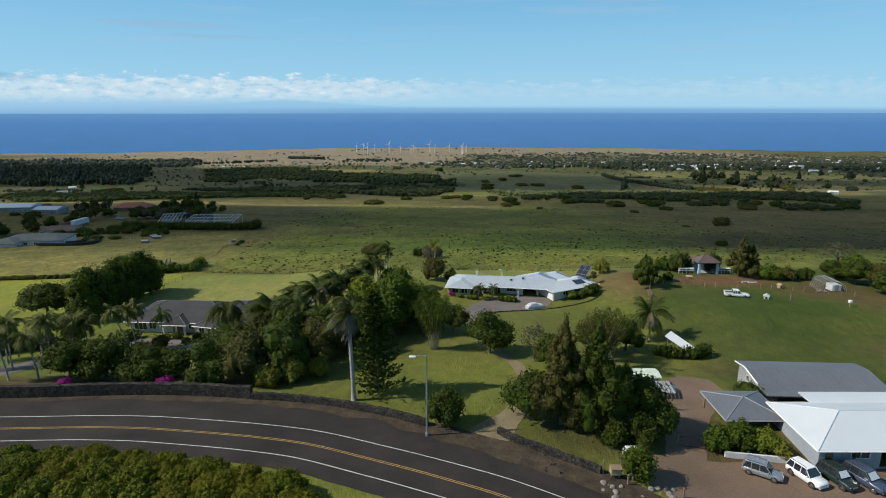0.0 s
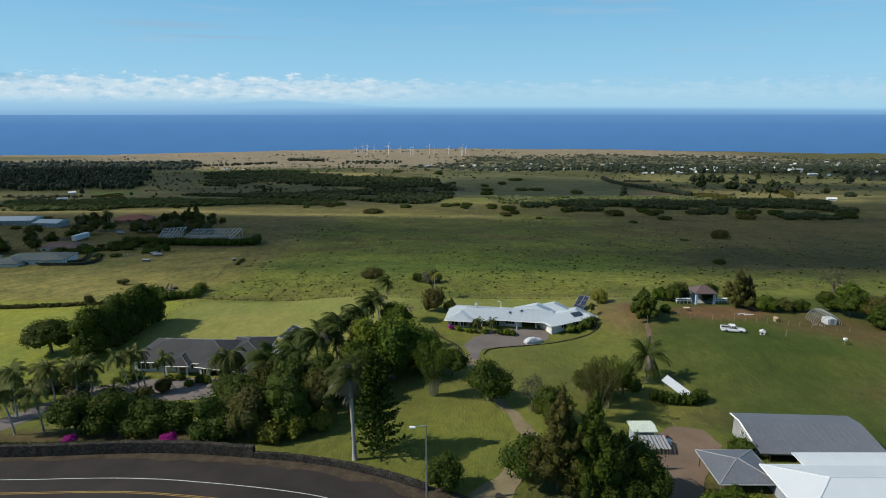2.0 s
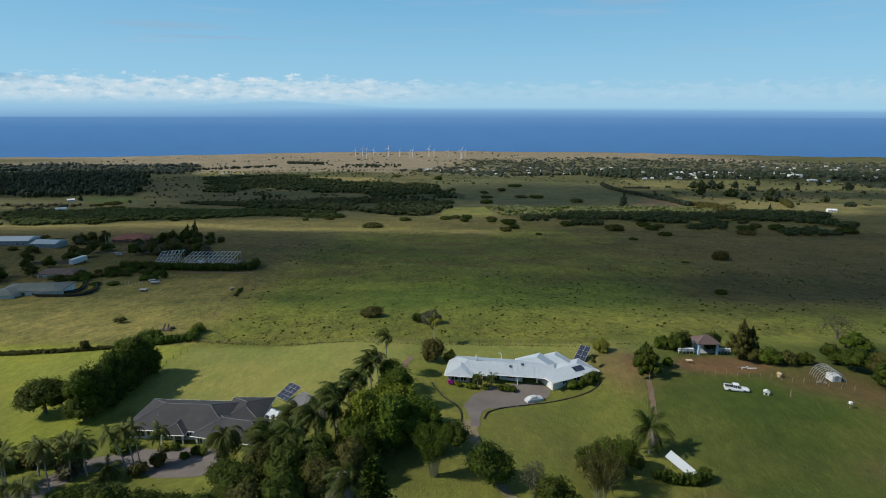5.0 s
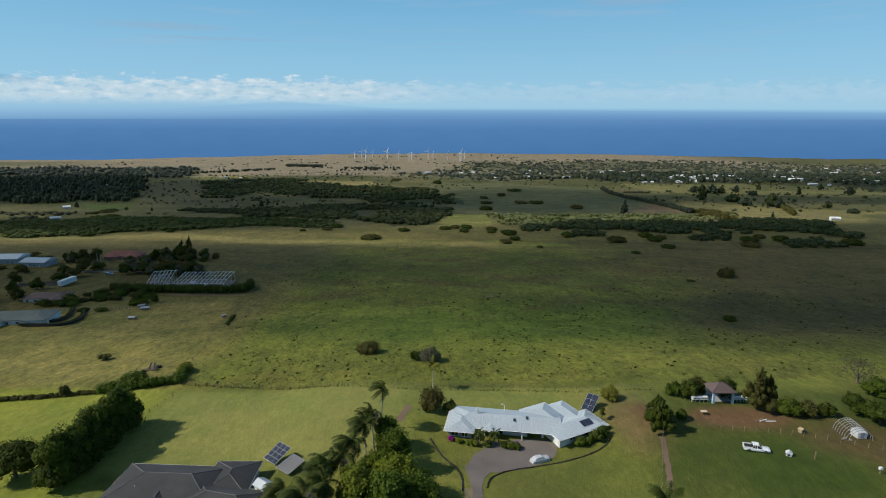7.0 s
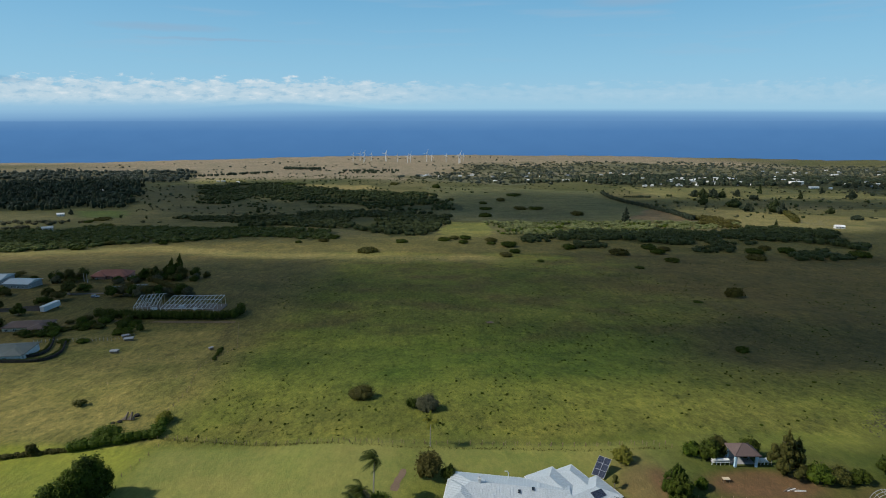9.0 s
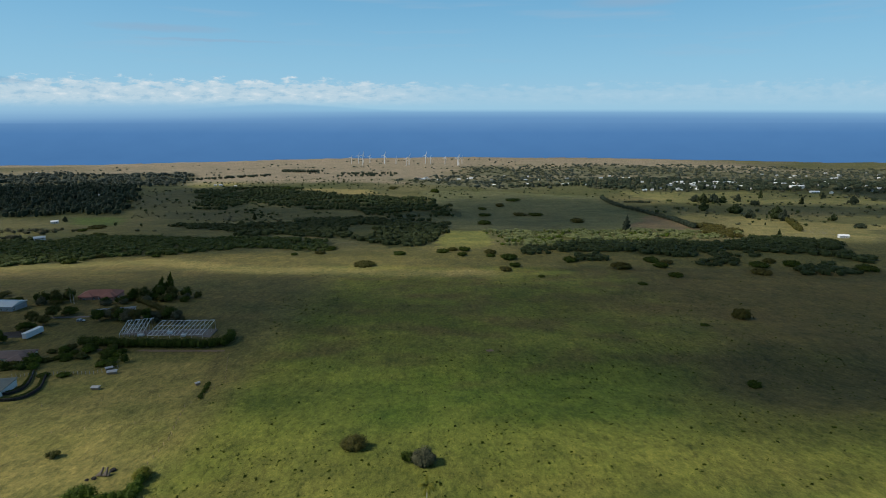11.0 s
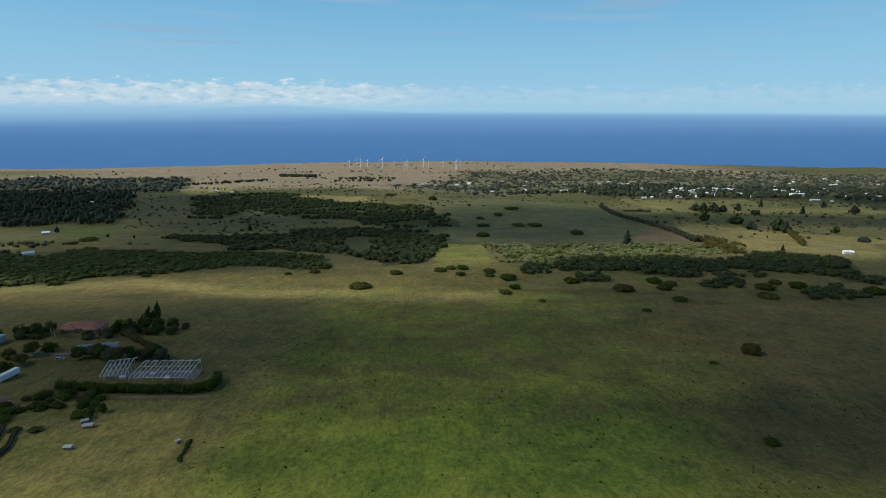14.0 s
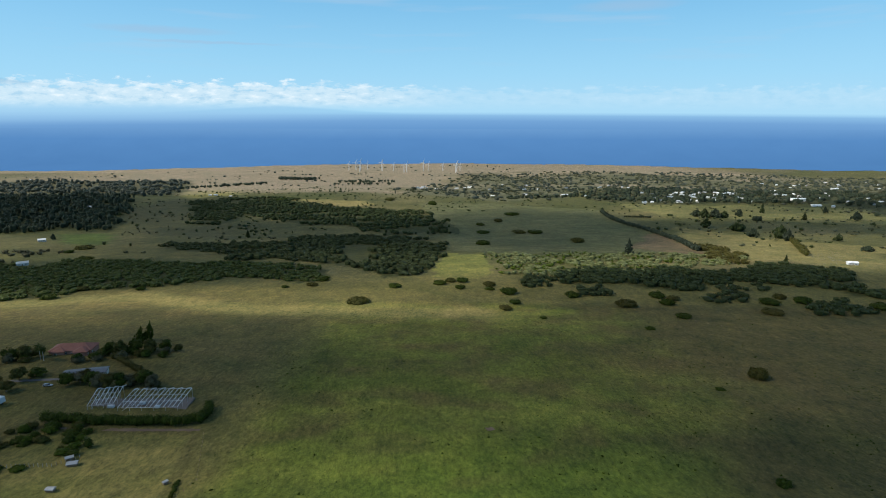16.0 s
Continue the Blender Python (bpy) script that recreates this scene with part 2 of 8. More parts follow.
LEAF_GREY = foliage("leaf_grey", (0.045, 0.052, 0.028), (0.11, 0.112, 0.062), (0.10, 0.09, 0.05))
# far-slope leaves down to the belt: lifted and greyed, distance haze painted in
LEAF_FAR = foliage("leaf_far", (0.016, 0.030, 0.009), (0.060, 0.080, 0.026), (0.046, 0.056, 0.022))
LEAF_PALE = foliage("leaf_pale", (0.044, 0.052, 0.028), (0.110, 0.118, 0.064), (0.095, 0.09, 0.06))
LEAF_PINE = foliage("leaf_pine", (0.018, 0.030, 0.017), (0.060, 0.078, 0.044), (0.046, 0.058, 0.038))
LEAF_HAZED = foliage("leaf_dusty", (0.036, 0.050, 0.038), (0.092, 0.108, 0.080), (0.078, 0.090, 0.070))
LEAF_BELT = foliage("leaf_belt", (0.024, 0.042, 0.010), (0.088, 0.118, 0.026), (0.062, 0.076, 0.020))
LEAF_BONE = foliage("leaf_bone", (0.15, 0.14, 0.11), (0.30, 0.28, 0.23), (0.24, 0.22, 0.18))
# sage leaf brightened for a sunlit belt, the sun put into its colour
LEAF_SAGE_LIT = foliage("leaf_sage", (0.085, 0.110, 0.036), (0.205, 0.230, 0.090), (0.18, 0.185, 0.085))
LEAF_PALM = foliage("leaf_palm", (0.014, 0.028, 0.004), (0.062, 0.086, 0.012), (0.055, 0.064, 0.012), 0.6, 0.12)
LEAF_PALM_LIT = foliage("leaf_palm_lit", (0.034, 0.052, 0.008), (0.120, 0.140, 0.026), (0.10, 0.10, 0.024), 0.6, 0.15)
LEAF_DEAD = foliage("leaf_dead", (0.13, 0.11, 0.08), (0.25, 0.215, 0.165), (0.2, 0.17, 0.13))
LEAF_PINK = foliage("leaf_pink", (0.20, 0.010, 0.12), (0.40, 0.025, 0.28), (0.3, 0.02, 0.2))
LEAF_YELLOW = foliage("leaf_yellow", (0.075, 0.095, 0.010), (0.20, 0.20, 0.025), (0.16, 0.15, 0.025))
BARK = surface("bark", (0.09, 0.07, 0.05), (0.16, 0.13, 0.10), 0.8, 9, 0.9, stretch=(1, 1, 0.2), bump=0.5)
BARK_PALM = surface("bark_palm", (0.24, 0.22, 0.19), (0.36, 0.34, 0.30), 0.6, 7, 0.85, stretch=(0.3, 0.3, 3), bump=0.4)
CANE = surface("cane", (0.20, 0.20, 0.11), (0.34, 0.32, 0.20), 0.6, 7, 0.7)
ASPHALT = surface("asphalt", (0.016, 0.014, 0.013), (0.040, 0.034, 0.031), 0.22, 11, 0.85, bump=0.25, spec=0.2)
LINE_WHITE = surface("line_white", (0.42, 0.42, 0.40), (0.60, 0.60, 0.57), 0.5, 8, 0.7)
LINE_YELLOW = surface("line_yellow", (0.30, 0.19, 0.04), (0.42, 0.27, 0.07), 0.5, 8, 0.7)
LAVA = stones("lava_rock", (0.014, 0.013, 0.013), (0.080, 0.072, 0.065), 3.2)
VERGE = surface("brown_grit", (0.024, 0.020, 0.017), (0.085, 0.066, 0.044), 0.7, 4, 0.98, bump=0.6, spec=0.1)
GRAVEL = surface("brown_drive", (0.100, 0.084, 0.075), (0.160, 0.138, 0.124), 0.15, 5, 0.95, bump=0.5)
DIRT = surface("red_dirt", (0.105, 0.068, 0.043), (0.180, 0.124, 0.082), 0.15, 5, 0.98, bump=0.4)
ROOF_METAL = surface("roof_metal", (0.43, 0.48, 0.51), (0.50, 0.55, 0.58), 0.12, 3, 0.42, 0.25, 0.05)
ROOF_WHITE = surface("roof_white", (0.49, 0.53, 0.555), (0.535, 0.575, 0.60), 0.2, 14, 0.5, 0.0, 0.02, even=0.12)
ROOF_GREY = surface("roof_grey", (0.095, 0.105, 0.122), (0.135, 0.146, 0.165), 0.15, 3, 0.6, 0.0, 0.05)
ROOF_DARK = surface("roof_dark", (0.030, 0.031, 0.034), (0.062, 0.063, 0.066), 0.2, 5, 0.8, 0.0, 0.3, spec=0.25, jitter=0.25)
CAP_GREY = surface("cap_grey", (0.10, 0.10, 0.105), (0.16, 0.16, 0.165), 0.3, 5, 0.8)
ROOF_RED = surface("roof_red", (0.15, 0.055, 0.042), (0.23, 0.09, 0.065), 0.2, 4, 0.8)
TRIM = surface("trim_white", (0.62, 0.62, 0.60), (0.78, 0.78, 0.76), 0.3, 6, 0.6)
WALL_WHITE = surface("wall_white", (0.48, 0.50, 0.50), (0.62, 0.63, 0.62), 0.3, 5, 0.75)
WALL_GREY = surface("wall_grey", (0.22, 0.23, 0.24), (0.32, 0.33, 0.34), 0.3, 5, 0.8)
WALL_BLUE = surface("wall_blue", (0.24, 0.28, 0.33), (0.32, 0.36, 0.41), 0.3, 5, 0.8)
WOOD = surface("wood", (0.16, 0.11, 0.07), (0.27, 0.19, 0.12), 0.6, 7, 0.8, stretch=(1, 1, 6))
STEEL = surface("steel", (0.45, 0.46, 0.47), (0.58, 0.59, 0.60), 0.4, 7, 0.4, 0.8)
DARK = surface("dark_interior", (0.015, 0.014, 0.013), (0.03, 0.028, 0.026), 0.5, 5, 0.9)
GLASS = surface("window_glass", (0.012, 0.015, 0.018), (0.03, 0.036, 0.042), 0.5, 3, 0.12, 0.0, 0, 0.8)
PANEL = surface("solar_cell", (0.018, 0.024, 0.042), (0.036, 0.046, 0.075), 0.7, 5, 0.3, 0.0, 0, 0.35)
TYRE = surface("tyre", (0.012, 0.012, 0.012), (0.025, 0.025, 0.025), 1, 8, 0.85)
ROCK = surface("pale_rock", (0.13, 0.115, 0.10), (0.28, 0.26, 0.23), 0.8, 5, 0.95, bump=0.8)


# ---- helpers for meshes ----
def link_mesh(name, bm, material, parent=None, label="", smooth=False):
    me = bpy.data.meshes.new(name)
    bm.normal_update()
    bm.to_mesh(me)
    bm.free()
    if smooth:
        me.polygons.foreach_set("use_smooth", [True] * len(me.polygons))
    for m in material if isinstance(material, (list, tuple)) else [material]:
        me.materials.append(m)
    ob = new(name, me)
    if parent is not None:
        ob.parent = parent
    return tagged(ob, label)


def part(name, bm, material, parent, label="", smooth=False):
    return link_mesh(name, bm, material, parent, label, smooth)


def thing(name, m, label, category, group="", kind=""):
    ob = new(name)
    ob.matrix_basis = m
    return tagged(ob, label, category, group, kind)


def box(bm, x0, x1, y0, y1, z0, z1, m=None, bevel=0.0):
    vs = [bm.verts.new((x, y, z)) for z in (z0, z1) for x, y in ((x0, y0), (x1, y0), (x1, y1), (x0, y1))]
    fs = [bm.faces.new([vs[i] for i in f]) for f in ((3, 2, 1, 0), (4, 5, 6, 7), (0, 1, 5, 4), (1, 2, 6, 5), (2, 3, 7, 6), (3, 0, 4, 7))]
    if bevel:
        es = list({e for f in fs for e in f.edges})
        r = bmesh.ops.bevel(bm, geom=es, offset=bevel, segments=1, affect="EDGES", profile=0.5)
        vs = list({v for f in r["faces"] for v in f.verts} | {v for v in vs if v.is_valid})
    if m is not None:
        bmesh.ops.transform(bm, matrix=m, verts=vs)
    return vs


def tube(bm, points, radii, sides=8):
    """A tapered pipe along the points."""
    rings = []
    for k, p in enumerate(points):
        p = Vector(p)
        d = (Vector(points[min(k + 1, len(points) - 1)]) - Vector(points[max(k - 1, 0)])).normalized()
        u = d.cross((0, 0, 1) if abs(d.z) < 0.9 else (1, 0, 0)).normalized()
        v = d.cross(u)
        rings.append([bm.verts.new(p + radii[k] * (math.cos(a) * u + math.sin(a) * v)) for a in (2 * math.pi * j / sides for j in range(sides))])
    for r0, r1 in zip(rings, rings[1:]):
        for j in range(sides):
            bm.faces.new((r0[j], r0[(j + 1) % sides], r1[(j + 1) % sides], r1[j]))
    bm.faces.new(rings[0])
    bm.faces.new(rings[-1][::-1])


def quads(name, corners, material):
    """A mesh of loose four-cornered leaves from an array of n x 4 x 3."""
    n = len(corners)
    me = bpy.data.meshes.new(name)
    me.vertices.add(4 * n), me.loops.add(4 * n), me.polygons.add(n)
    me.vertices.foreach_set("co", np.asarray(corners, np.float32).ravel())
    me.loops.foreach_set("vertex_index", np.arange(4 * n, dtype=np.int32))
    me.polygons.foreach_set("loop_start", np.arange(0, 4 * n, 4, dtype=np.int32))
    me.update(calc_edges=True)
    me.materials.append(material)
    return me


def unit(v):
    return v / np.maximum(np.linalg.norm(v, axis=-1, keepdims=True), 1e-9)


def leaf_array(blobs, n, size, rng, up=0.35, slim=0.6, wild=0.5, lumps=0.22):
    """n leaves over the surfaces of lumpy ellipsoids given as (x, y, z, rx, ry, rz)."""
    b = np.array(blobs, float)
    area = (b[:, 3] * b[:, 4] + b[:, 4] * b[:, 5] + b[:, 3] * b[:, 5])
    pick = rng.choice(len(b), n, p=area / area.sum())
    d = unit(rng.normal(size=(n, 3)))
    d[:, 2] = np.where(d[:, 2] < -0.55, -d[:, 2], d[:, 2])
    bumps = 1 + lumps * np.sin(d[:, 0] * 5.1 + pick * 1.7) * np.sin(d[:, 1] * 4.3 + pick) + 0.6 * lumps * np.sin(d[:, 2] * 7.7 + d[:, 0] * 6.1 + pick * 2.3)
    r = bumps * rng.uniform(0.72, 1.04, n)
    pos = b[pick, :3] + d * b[pick, 3:] * r[:, None]
    nor = unit(d * 0.9 + rng.normal(size=(n, 3)) * wild + np.array([0, 0, up]))
    a = unit(np.cross(nor, rng.normal(size=(n, 3))))
    c = np.cross(nor, a)
    s = size * rng.uniform(0.6, 1.3, (n, 1))
    return np.stack([pos - a * s, pos - c * s * slim, pos + a * s, pos + c * s * slim], 1)


def core_array(blobs, rng, shrink=0.74, rings=5, sides=8):
    """The shaded inside of a crown: rough closed lumps, as four-cornered patches."""
    out = []
    for x, y, z, rx, ry, rz in blobs:
        grid = np.zeros((rings + 1, sides, 3))
        for i in range(rings + 1):
            th = math.pi * i / rings
            for j in range(sides):
                ph = 2 * math.pi * j / sides
                k = shrink * (1 + 0.16 * math.sin(3 * ph + x) * math.sin(2 * th + y))
                grid[i, j] = (x + rx * k * math.sin(th) * math.cos(ph), y + ry * k * math.sin(th) * math.sin(ph), z + rz * k * math.cos(th))
        for i in range(rings):
            for j in range(sides):
                out.append((grid[i, j], grid[i + 1, j], grid[i + 1, (j + 1) % sides], grid[i, (j + 1) % sides]))
    return np.array(out)


def crown_mesh(name, blobs, n, size, material, seed, core=True, **more):
    rng = np.random.default_rng(seed)
    arr = leaf_array(blobs, n, size, rng, **more)
    if core:
        arr = np.concatenate([arr, core_array(blobs, rng)])
    return quads(name, arr, material)


# ---- the ground ----
def spaced(a, b, near, grow, middle):
    """Grid lines, close together round the middle and ever wider away from it."""
    out = [middle]
    for sign, end in ((1, b), (-1, a)):
        v, s = middle, near
        while sign * (end - v) > 0:
            s = near + grow * max(0, abs(v - middle) - 60)
            v += sign * s
            out.append(v)
    return sorted(out)


# outlines of the woods and shrub belts
MAIN = [(-296, 862), (-311, 952), (-250, 922), (-232, 985), (-168, 1035), (-82, 1021), (-24, 980), (10, 880), (2, 790), (-11, 738), (-4, 668), (-23, 632), (-48, 618), (-83, 680), (-126, 710), (-189, 756), (-230, 736), (-254, 756)]
MIDDLE = [(-688, 1594), (-580, 1447), (-494, 1193), (-422, 1211), (-435, 1392), (-284, 1195), (-182, 1180), (-141, 1115), (-83, 1037), (-37, 1086), (22, 1063), (21, 1185), (-57, 1442), (-195, 1527), (-327, 1616), (-469, 1814), (-589, 1770)]
NW = [(-1292, 1790), (-1164, 1904), (-897, 1779), (-745, 1464), (-635, 1220), (-561, 1069), (-678, 1110), (-762, 1070), (-866, 1054), (-1493, 1793)]
NW_FAR = [(-2156, 2573), (-1896, 2610), (-1827, 2723), (-1125, 2744), (-883, 2090), (-794, 1788), (-914, 1828), (-1164, 1904), (-1307, 1811), (-1493, 1793)]
TOWN = [(536, 2184), (796, 2283), (1108, 2140), (1548, 2088), (1786, 1958), (1206, 1332), (979, 1331), (1050, 1518), (1018, 1623), (860, 1640), (610, 1626), (477, 1694), (435, 1777)]
TOWN_FAR = [(214, 3167), (710, 3406), (1477, 3326), (2150, 2888), (2572, 2805), (1786, 1958), (1527, 2060), (1108, 2140), (796, 2283), (536, 2184), (376, 1812), (156, 1638), (101, 1748), (-109, 2020), (-126, 2328), (106, 2687)]
BAND_W = [(-499, 655), (-485, 698), (-427, 676), (-440, 734), (-384, 740), (-286, 713), (-219, 722), (-162, 705), (-117, 663), (-102, 601), (-124, 592), (-162, 616), (-206, 615), (-225, 595), (-240, 572), (-272, 556), (-310, 546), (-324, 518), (-343, 508), (-353, 477)]
EAST = [(123, 644), (170, 670), (209, 659), (257, 675), (286, 660), (311, 650), (356, 701), (405, 719), (416, 677), (433, 666), (400, 603), (380, 567), (388, 557), (366, 538), (355, 546), (364, 573), (341, 577), (327, 589), (305, 606), (280, 601), (237, 575), (219, 557), (188, 569), (172, 598), (151, 598), (116, 584)]
STRIP = [(-413, 943), (-370, 928), (-320, 929), (-280, 823), (-333, 822), (-373, 862)]
NEARW = [(-590, 839), (-513, 827), (-452, 734), (-472, 698), (-491, 706), (-522, 697), (-625, 826)]
# fields of the far slope with the colour of each, sunlit strips painted brighter
FIELDS = [
    ([(-60, 1640), (177, 1576), (389, 1483), (385, 1118), (349, 842), (236, 804), (90, 802), (-10, 866), (20, 1103)], (0.128, 0.134, 0.070), 0.92),
    ([(268, 882), (385, 1090), (359, 842), (344, 767), (304, 818)], (0.170, 0.125, 0.085), 0.85),
    ([(-4, 702), (10, 802), (60, 802), (55, 662), (29, 601), (-1, 603)], (0.185, 0.195, 0.056), 0.85),
    ([(470, 1617), (818, 1589), (1072, 1471), (1400, 1420), (1100, 1200), (872, 1189), (756, 1230), (667, 1301), (503, 1346)], (0.190, 0.182, 0.078), 0.85),
    ([(450, 1166), (512, 1062), (567, 960), (700, 860), (582, 807), (448, 632), (445, 666), (419, 742), (365, 742), (354, 805), (390, 1000)], (0.215, 0.190, 0.084), 0.85),
    ([(-651, 1062), (-567, 1061), (-492, 920), (-503, 882), (-566, 919)], (0.080, 0.118, 0.026), 0.9),
    ([(-915, 2164), (-1028, 2569), (-862, 2574), (-630, 1916), (-729, 1753)], (0.260, 0.240, 0.085), 0.9),
    ([(-459, 1790), (-349, 1760), (-213, 1700), (-160, 1560), (-316, 1563)], (0.270, 0.225, 0.100), 0.9),
    ([(-600, 880), (-400, 930), (-300, 860), (-240, 760), (-420, 745), (-560, 860)], (0.125, 0.115, 0.048), 0.8),
    ([(-440, 1390), (-290, 1190), (-150, 1110), (-230, 1010), (-330, 985), (-420, 1200)], (0.090, 0.092, 0.040), 0.85),
    ([(-740, 1770), (-600, 1460), (-500, 1190), (-420, 1205), (-330, 985), (-545, 1080), (-640, 1240), (-760, 1480)], (0.094, 0.092, 0.048), 0.75),
]


def inside(poly, x, y):
    hit_ = False
    for (x0, y0), (x1, y1) in zip(poly, poly[1:] + poly[:1]):
        if (y0 > y) != (y1 > y) and x < x0 + (x1 - x0) * (y - y0) / (y1 - y0):
            hit_ = not hit_
    return hit_


def cover(x, y):
    """The colour of what grows or lies on the ground at a plan point, with painted sunlight and haze."""
    n1 = noise.noise((x * 0.012, y * 0.012, 3.0)) + 0.5 * noise.noise((x * 0.04, y * 0.04, 7.0))
    n2 = noise.noise((x * 0.0035, y * 0.0035, 11.0)) + 0.5 * noise.noise((x * 0.01, y * 0.006, 5.0))
    n3 = noise.noise((x * 0.03, y * 0.05, 21.0)) + 0.6 * noise.noise((x * 0.09, y * 0.12, 9.0))
    n4 = noise.noise((x * 0.0016, y * 0.0022, 31.0)) + 0.6 * noise.noise((x * 0.006, y * 0.009, 17.0))

    def some(v):
        return min(max(v, 0.0), 1.0)
    grass, lush, olive = Vector((0.150, 0.168, 0.036)), Vector((0.098, 0.146, 0.022)), Vector((0.150, 0.138, 0.042))
    lawn, front, meadow, dry = Vector((0.205, 0.218, 0.066)), Vector((0.118, 0.132, 0.036)), Vector((0.215, 0.240, 0.036)), Vector((0.195, 0.166, 0.062))
    earth, tan, brown = Vector((0.150, 0.088, 0.052)), Vector((0.300, 0.248, 0.205)), Vector((0.106, 0.086, 0.036))
    # gardens between the road and the pasture
    c = front.lerp(grass, some(0.5 + 0.9 * n3)).lerp(Vector((0.098, 0.116, 0.022)), some(0.1 + 0.9 * n1))
    c = c.lerp(meadow.lerp(lawn, some(0.3 + n1)), step(-62, -74, x) * step(84, 98, y))
    c = c.lerp(Vector((0.050, 0.076, 0.014)).lerp(Vector((0.080, 0.094, 0.024)), some(0.4 + 0.9 * n3)), 0.95 * step(34, 44, x) * step(56, 74, y) * step(152, 142, y))
    c = c.lerp(lawn, 0.9 * step(-4, -14, x) * step(-72, -66, x) * step(111, 117, y) * step(156, 151, y))
    c = c.lerp(lawn, 0.75 * step(60, 40, x) * step(-14, 0, x) * step(132, 138, y) * step(152, 149, y))
    c = c.lerp(Vector((0.150, 0.112, 0.055)), 0.9 * some(1.6 * bump(x, y, 41, 131, 5.5, 12) - 0.1))
    c = c.lerp(earth, 0.95 * some(2.3 * bump(x, y, 65, 132.5, 11, 4.6) + 0.6 * n3 * bump(x, y, 65, 132, 16, 8) - 0.25))
    c = c.lerp(earth, 0.9 * some(2.4 * bump(x, y, 44.5, 132, 2.0, 5.5) - 0.3))
    c = c.lerp(Vector((0.105, 0.074, 0.038)), 0.8 * some(1.8 * bump(x, y, 86, 121, 15, 11) + 0.8 * n3 - 0.45))
    c = c.lerp(Vector((0.105, 0.080, 0.040)), 0.75 * some(1.6 * bump(x, y, 42, 79, 10, 6) + 0.8 * n3 - 0.55))
    c = c.lerp(Vector((0.060, 0.056, 0.026)), 0.8 * some(1.8 * bump(x, y, 15.5, 56, 7, 4.5) - 0.2 + 0.3 * n3))
    c = c.lerp(Vector((0.085, 0.062, 0.036)), 0.9 * some(2.0 * bump(x, y, 31, 55, 8, 6) - 0.2 + 0.3 * n3))
    c = c.lerp(Vector((0.085, 0.060, 0.038)), 0.85 * step(-66, -58, x) * step(-24, -32, x) * step(63, 65, y) * step(75, 70, y))
    # the pasture: rough olive along its near edge, green in the middle, brown in the east
    field = step(153, 158, y)
    p_ = grass.lerp(olive, some(0.45 + 0.9 * n3))
    p_ = p_.lerp(lush, some(1.0 * bump(x, y, 20, 232, 105, 50) + 0.7 * n3 * bump(x, y, 20, 260, 150, 110)))
    p_ = p_.lerp(Vector((0.098, 0.110, 0.022)), some(0.5 + n1) * step(250, 300, y))
    p_ = p_.lerp(brown, 0.9 * step(60, 170, x + 60 * n1) * step(160, 225, y))
    p_ = p_.lerp(brown, some(0.1 + 1.3 * n3) * 0.75 * step(195, 270, y))
    p_ = p_.lerp(lawn.lerp(dry, some(0.5 + 0.9 * n3)), step(-62, -80, x + 0.10 * (y - 170)) * step(330, 290, y))
    p_ = p_.lerp(Vector((0.158, 0.146, 0.050)), 0.8 * step(-62, -80, x) * step(180, 205, y))
    p_ = p_.lerp(Vector((0.122, 0.112, 0.044)), 0.85 * step(-70, -88, x) * step(208, 240, y))
    p_ = p_.lerp(Vector((0.122, 0.100, 0.044)), 0.7 * step(-86, -100, x) * step(205, 245, y) * some(0.75 + n3))
    mown = step(0, -3, x + 71 + 0.21 * (y - 162)) * step(-175, -140, x) * step(158, 162, y) * step(277, 268, y)
    p_ = p_.lerp(Vector((0.205, 0.178, 0.070)).lerp(Vector((0.160, 0.160, 0.050)), some(0.4 + n3)), 0.75 * mown)
    # sunlit crest band and patch painted into the grass, duller brown behind
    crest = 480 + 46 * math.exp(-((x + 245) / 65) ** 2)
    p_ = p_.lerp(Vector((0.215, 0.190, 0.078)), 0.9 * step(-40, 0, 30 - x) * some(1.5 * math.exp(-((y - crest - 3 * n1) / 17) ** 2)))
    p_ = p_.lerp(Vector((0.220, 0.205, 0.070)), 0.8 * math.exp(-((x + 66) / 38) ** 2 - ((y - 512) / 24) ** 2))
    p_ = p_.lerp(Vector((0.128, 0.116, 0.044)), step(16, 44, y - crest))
    c = c.lerp(p_, field)
    # the far slope: parcels of olive, dark and bleached grass, sunlight painted into the brightest
    f_ = Vector((0.104, 0.106, 0.042)).lerp(Vector((0.165, 0.146, 0.074)), some(0.30 + 1.1 * n2)).lerp(Vector((0.060, 0.074, 0.020)), some(0.15 + 1.3 * n4))
    for poly, tone_, much in FIELDS:
        if y > 560 and inside(poly, x + 0.010 * y * n3, y + 0.02 * y * n1):
            f_ = f_.lerp(Vector(tone_) * (1 + 0.22 * n3 + 0.16 * n2), much)
    f_ = f_.lerp(tan, 0.95 * step(1900, 2350, y + 260 * n2 - 0.25 * min(0, x + 400)) * step(250, -60, x + 120 * n2) * step(-2600, -1500, x - 0.3 * (y - 2600)))
    f_ = f_.lerp(tan * 0.82, some(0.8 * n4) * step(2300, 2600, y))
    f_ = f_.lerp(tan, 0.9 * step(3150, 3350, y + 200 * n2) * step(1900, 1300, x))
    c = c.lerp(f_ * 0.86, step(575, 680, y - 0.08 * x))
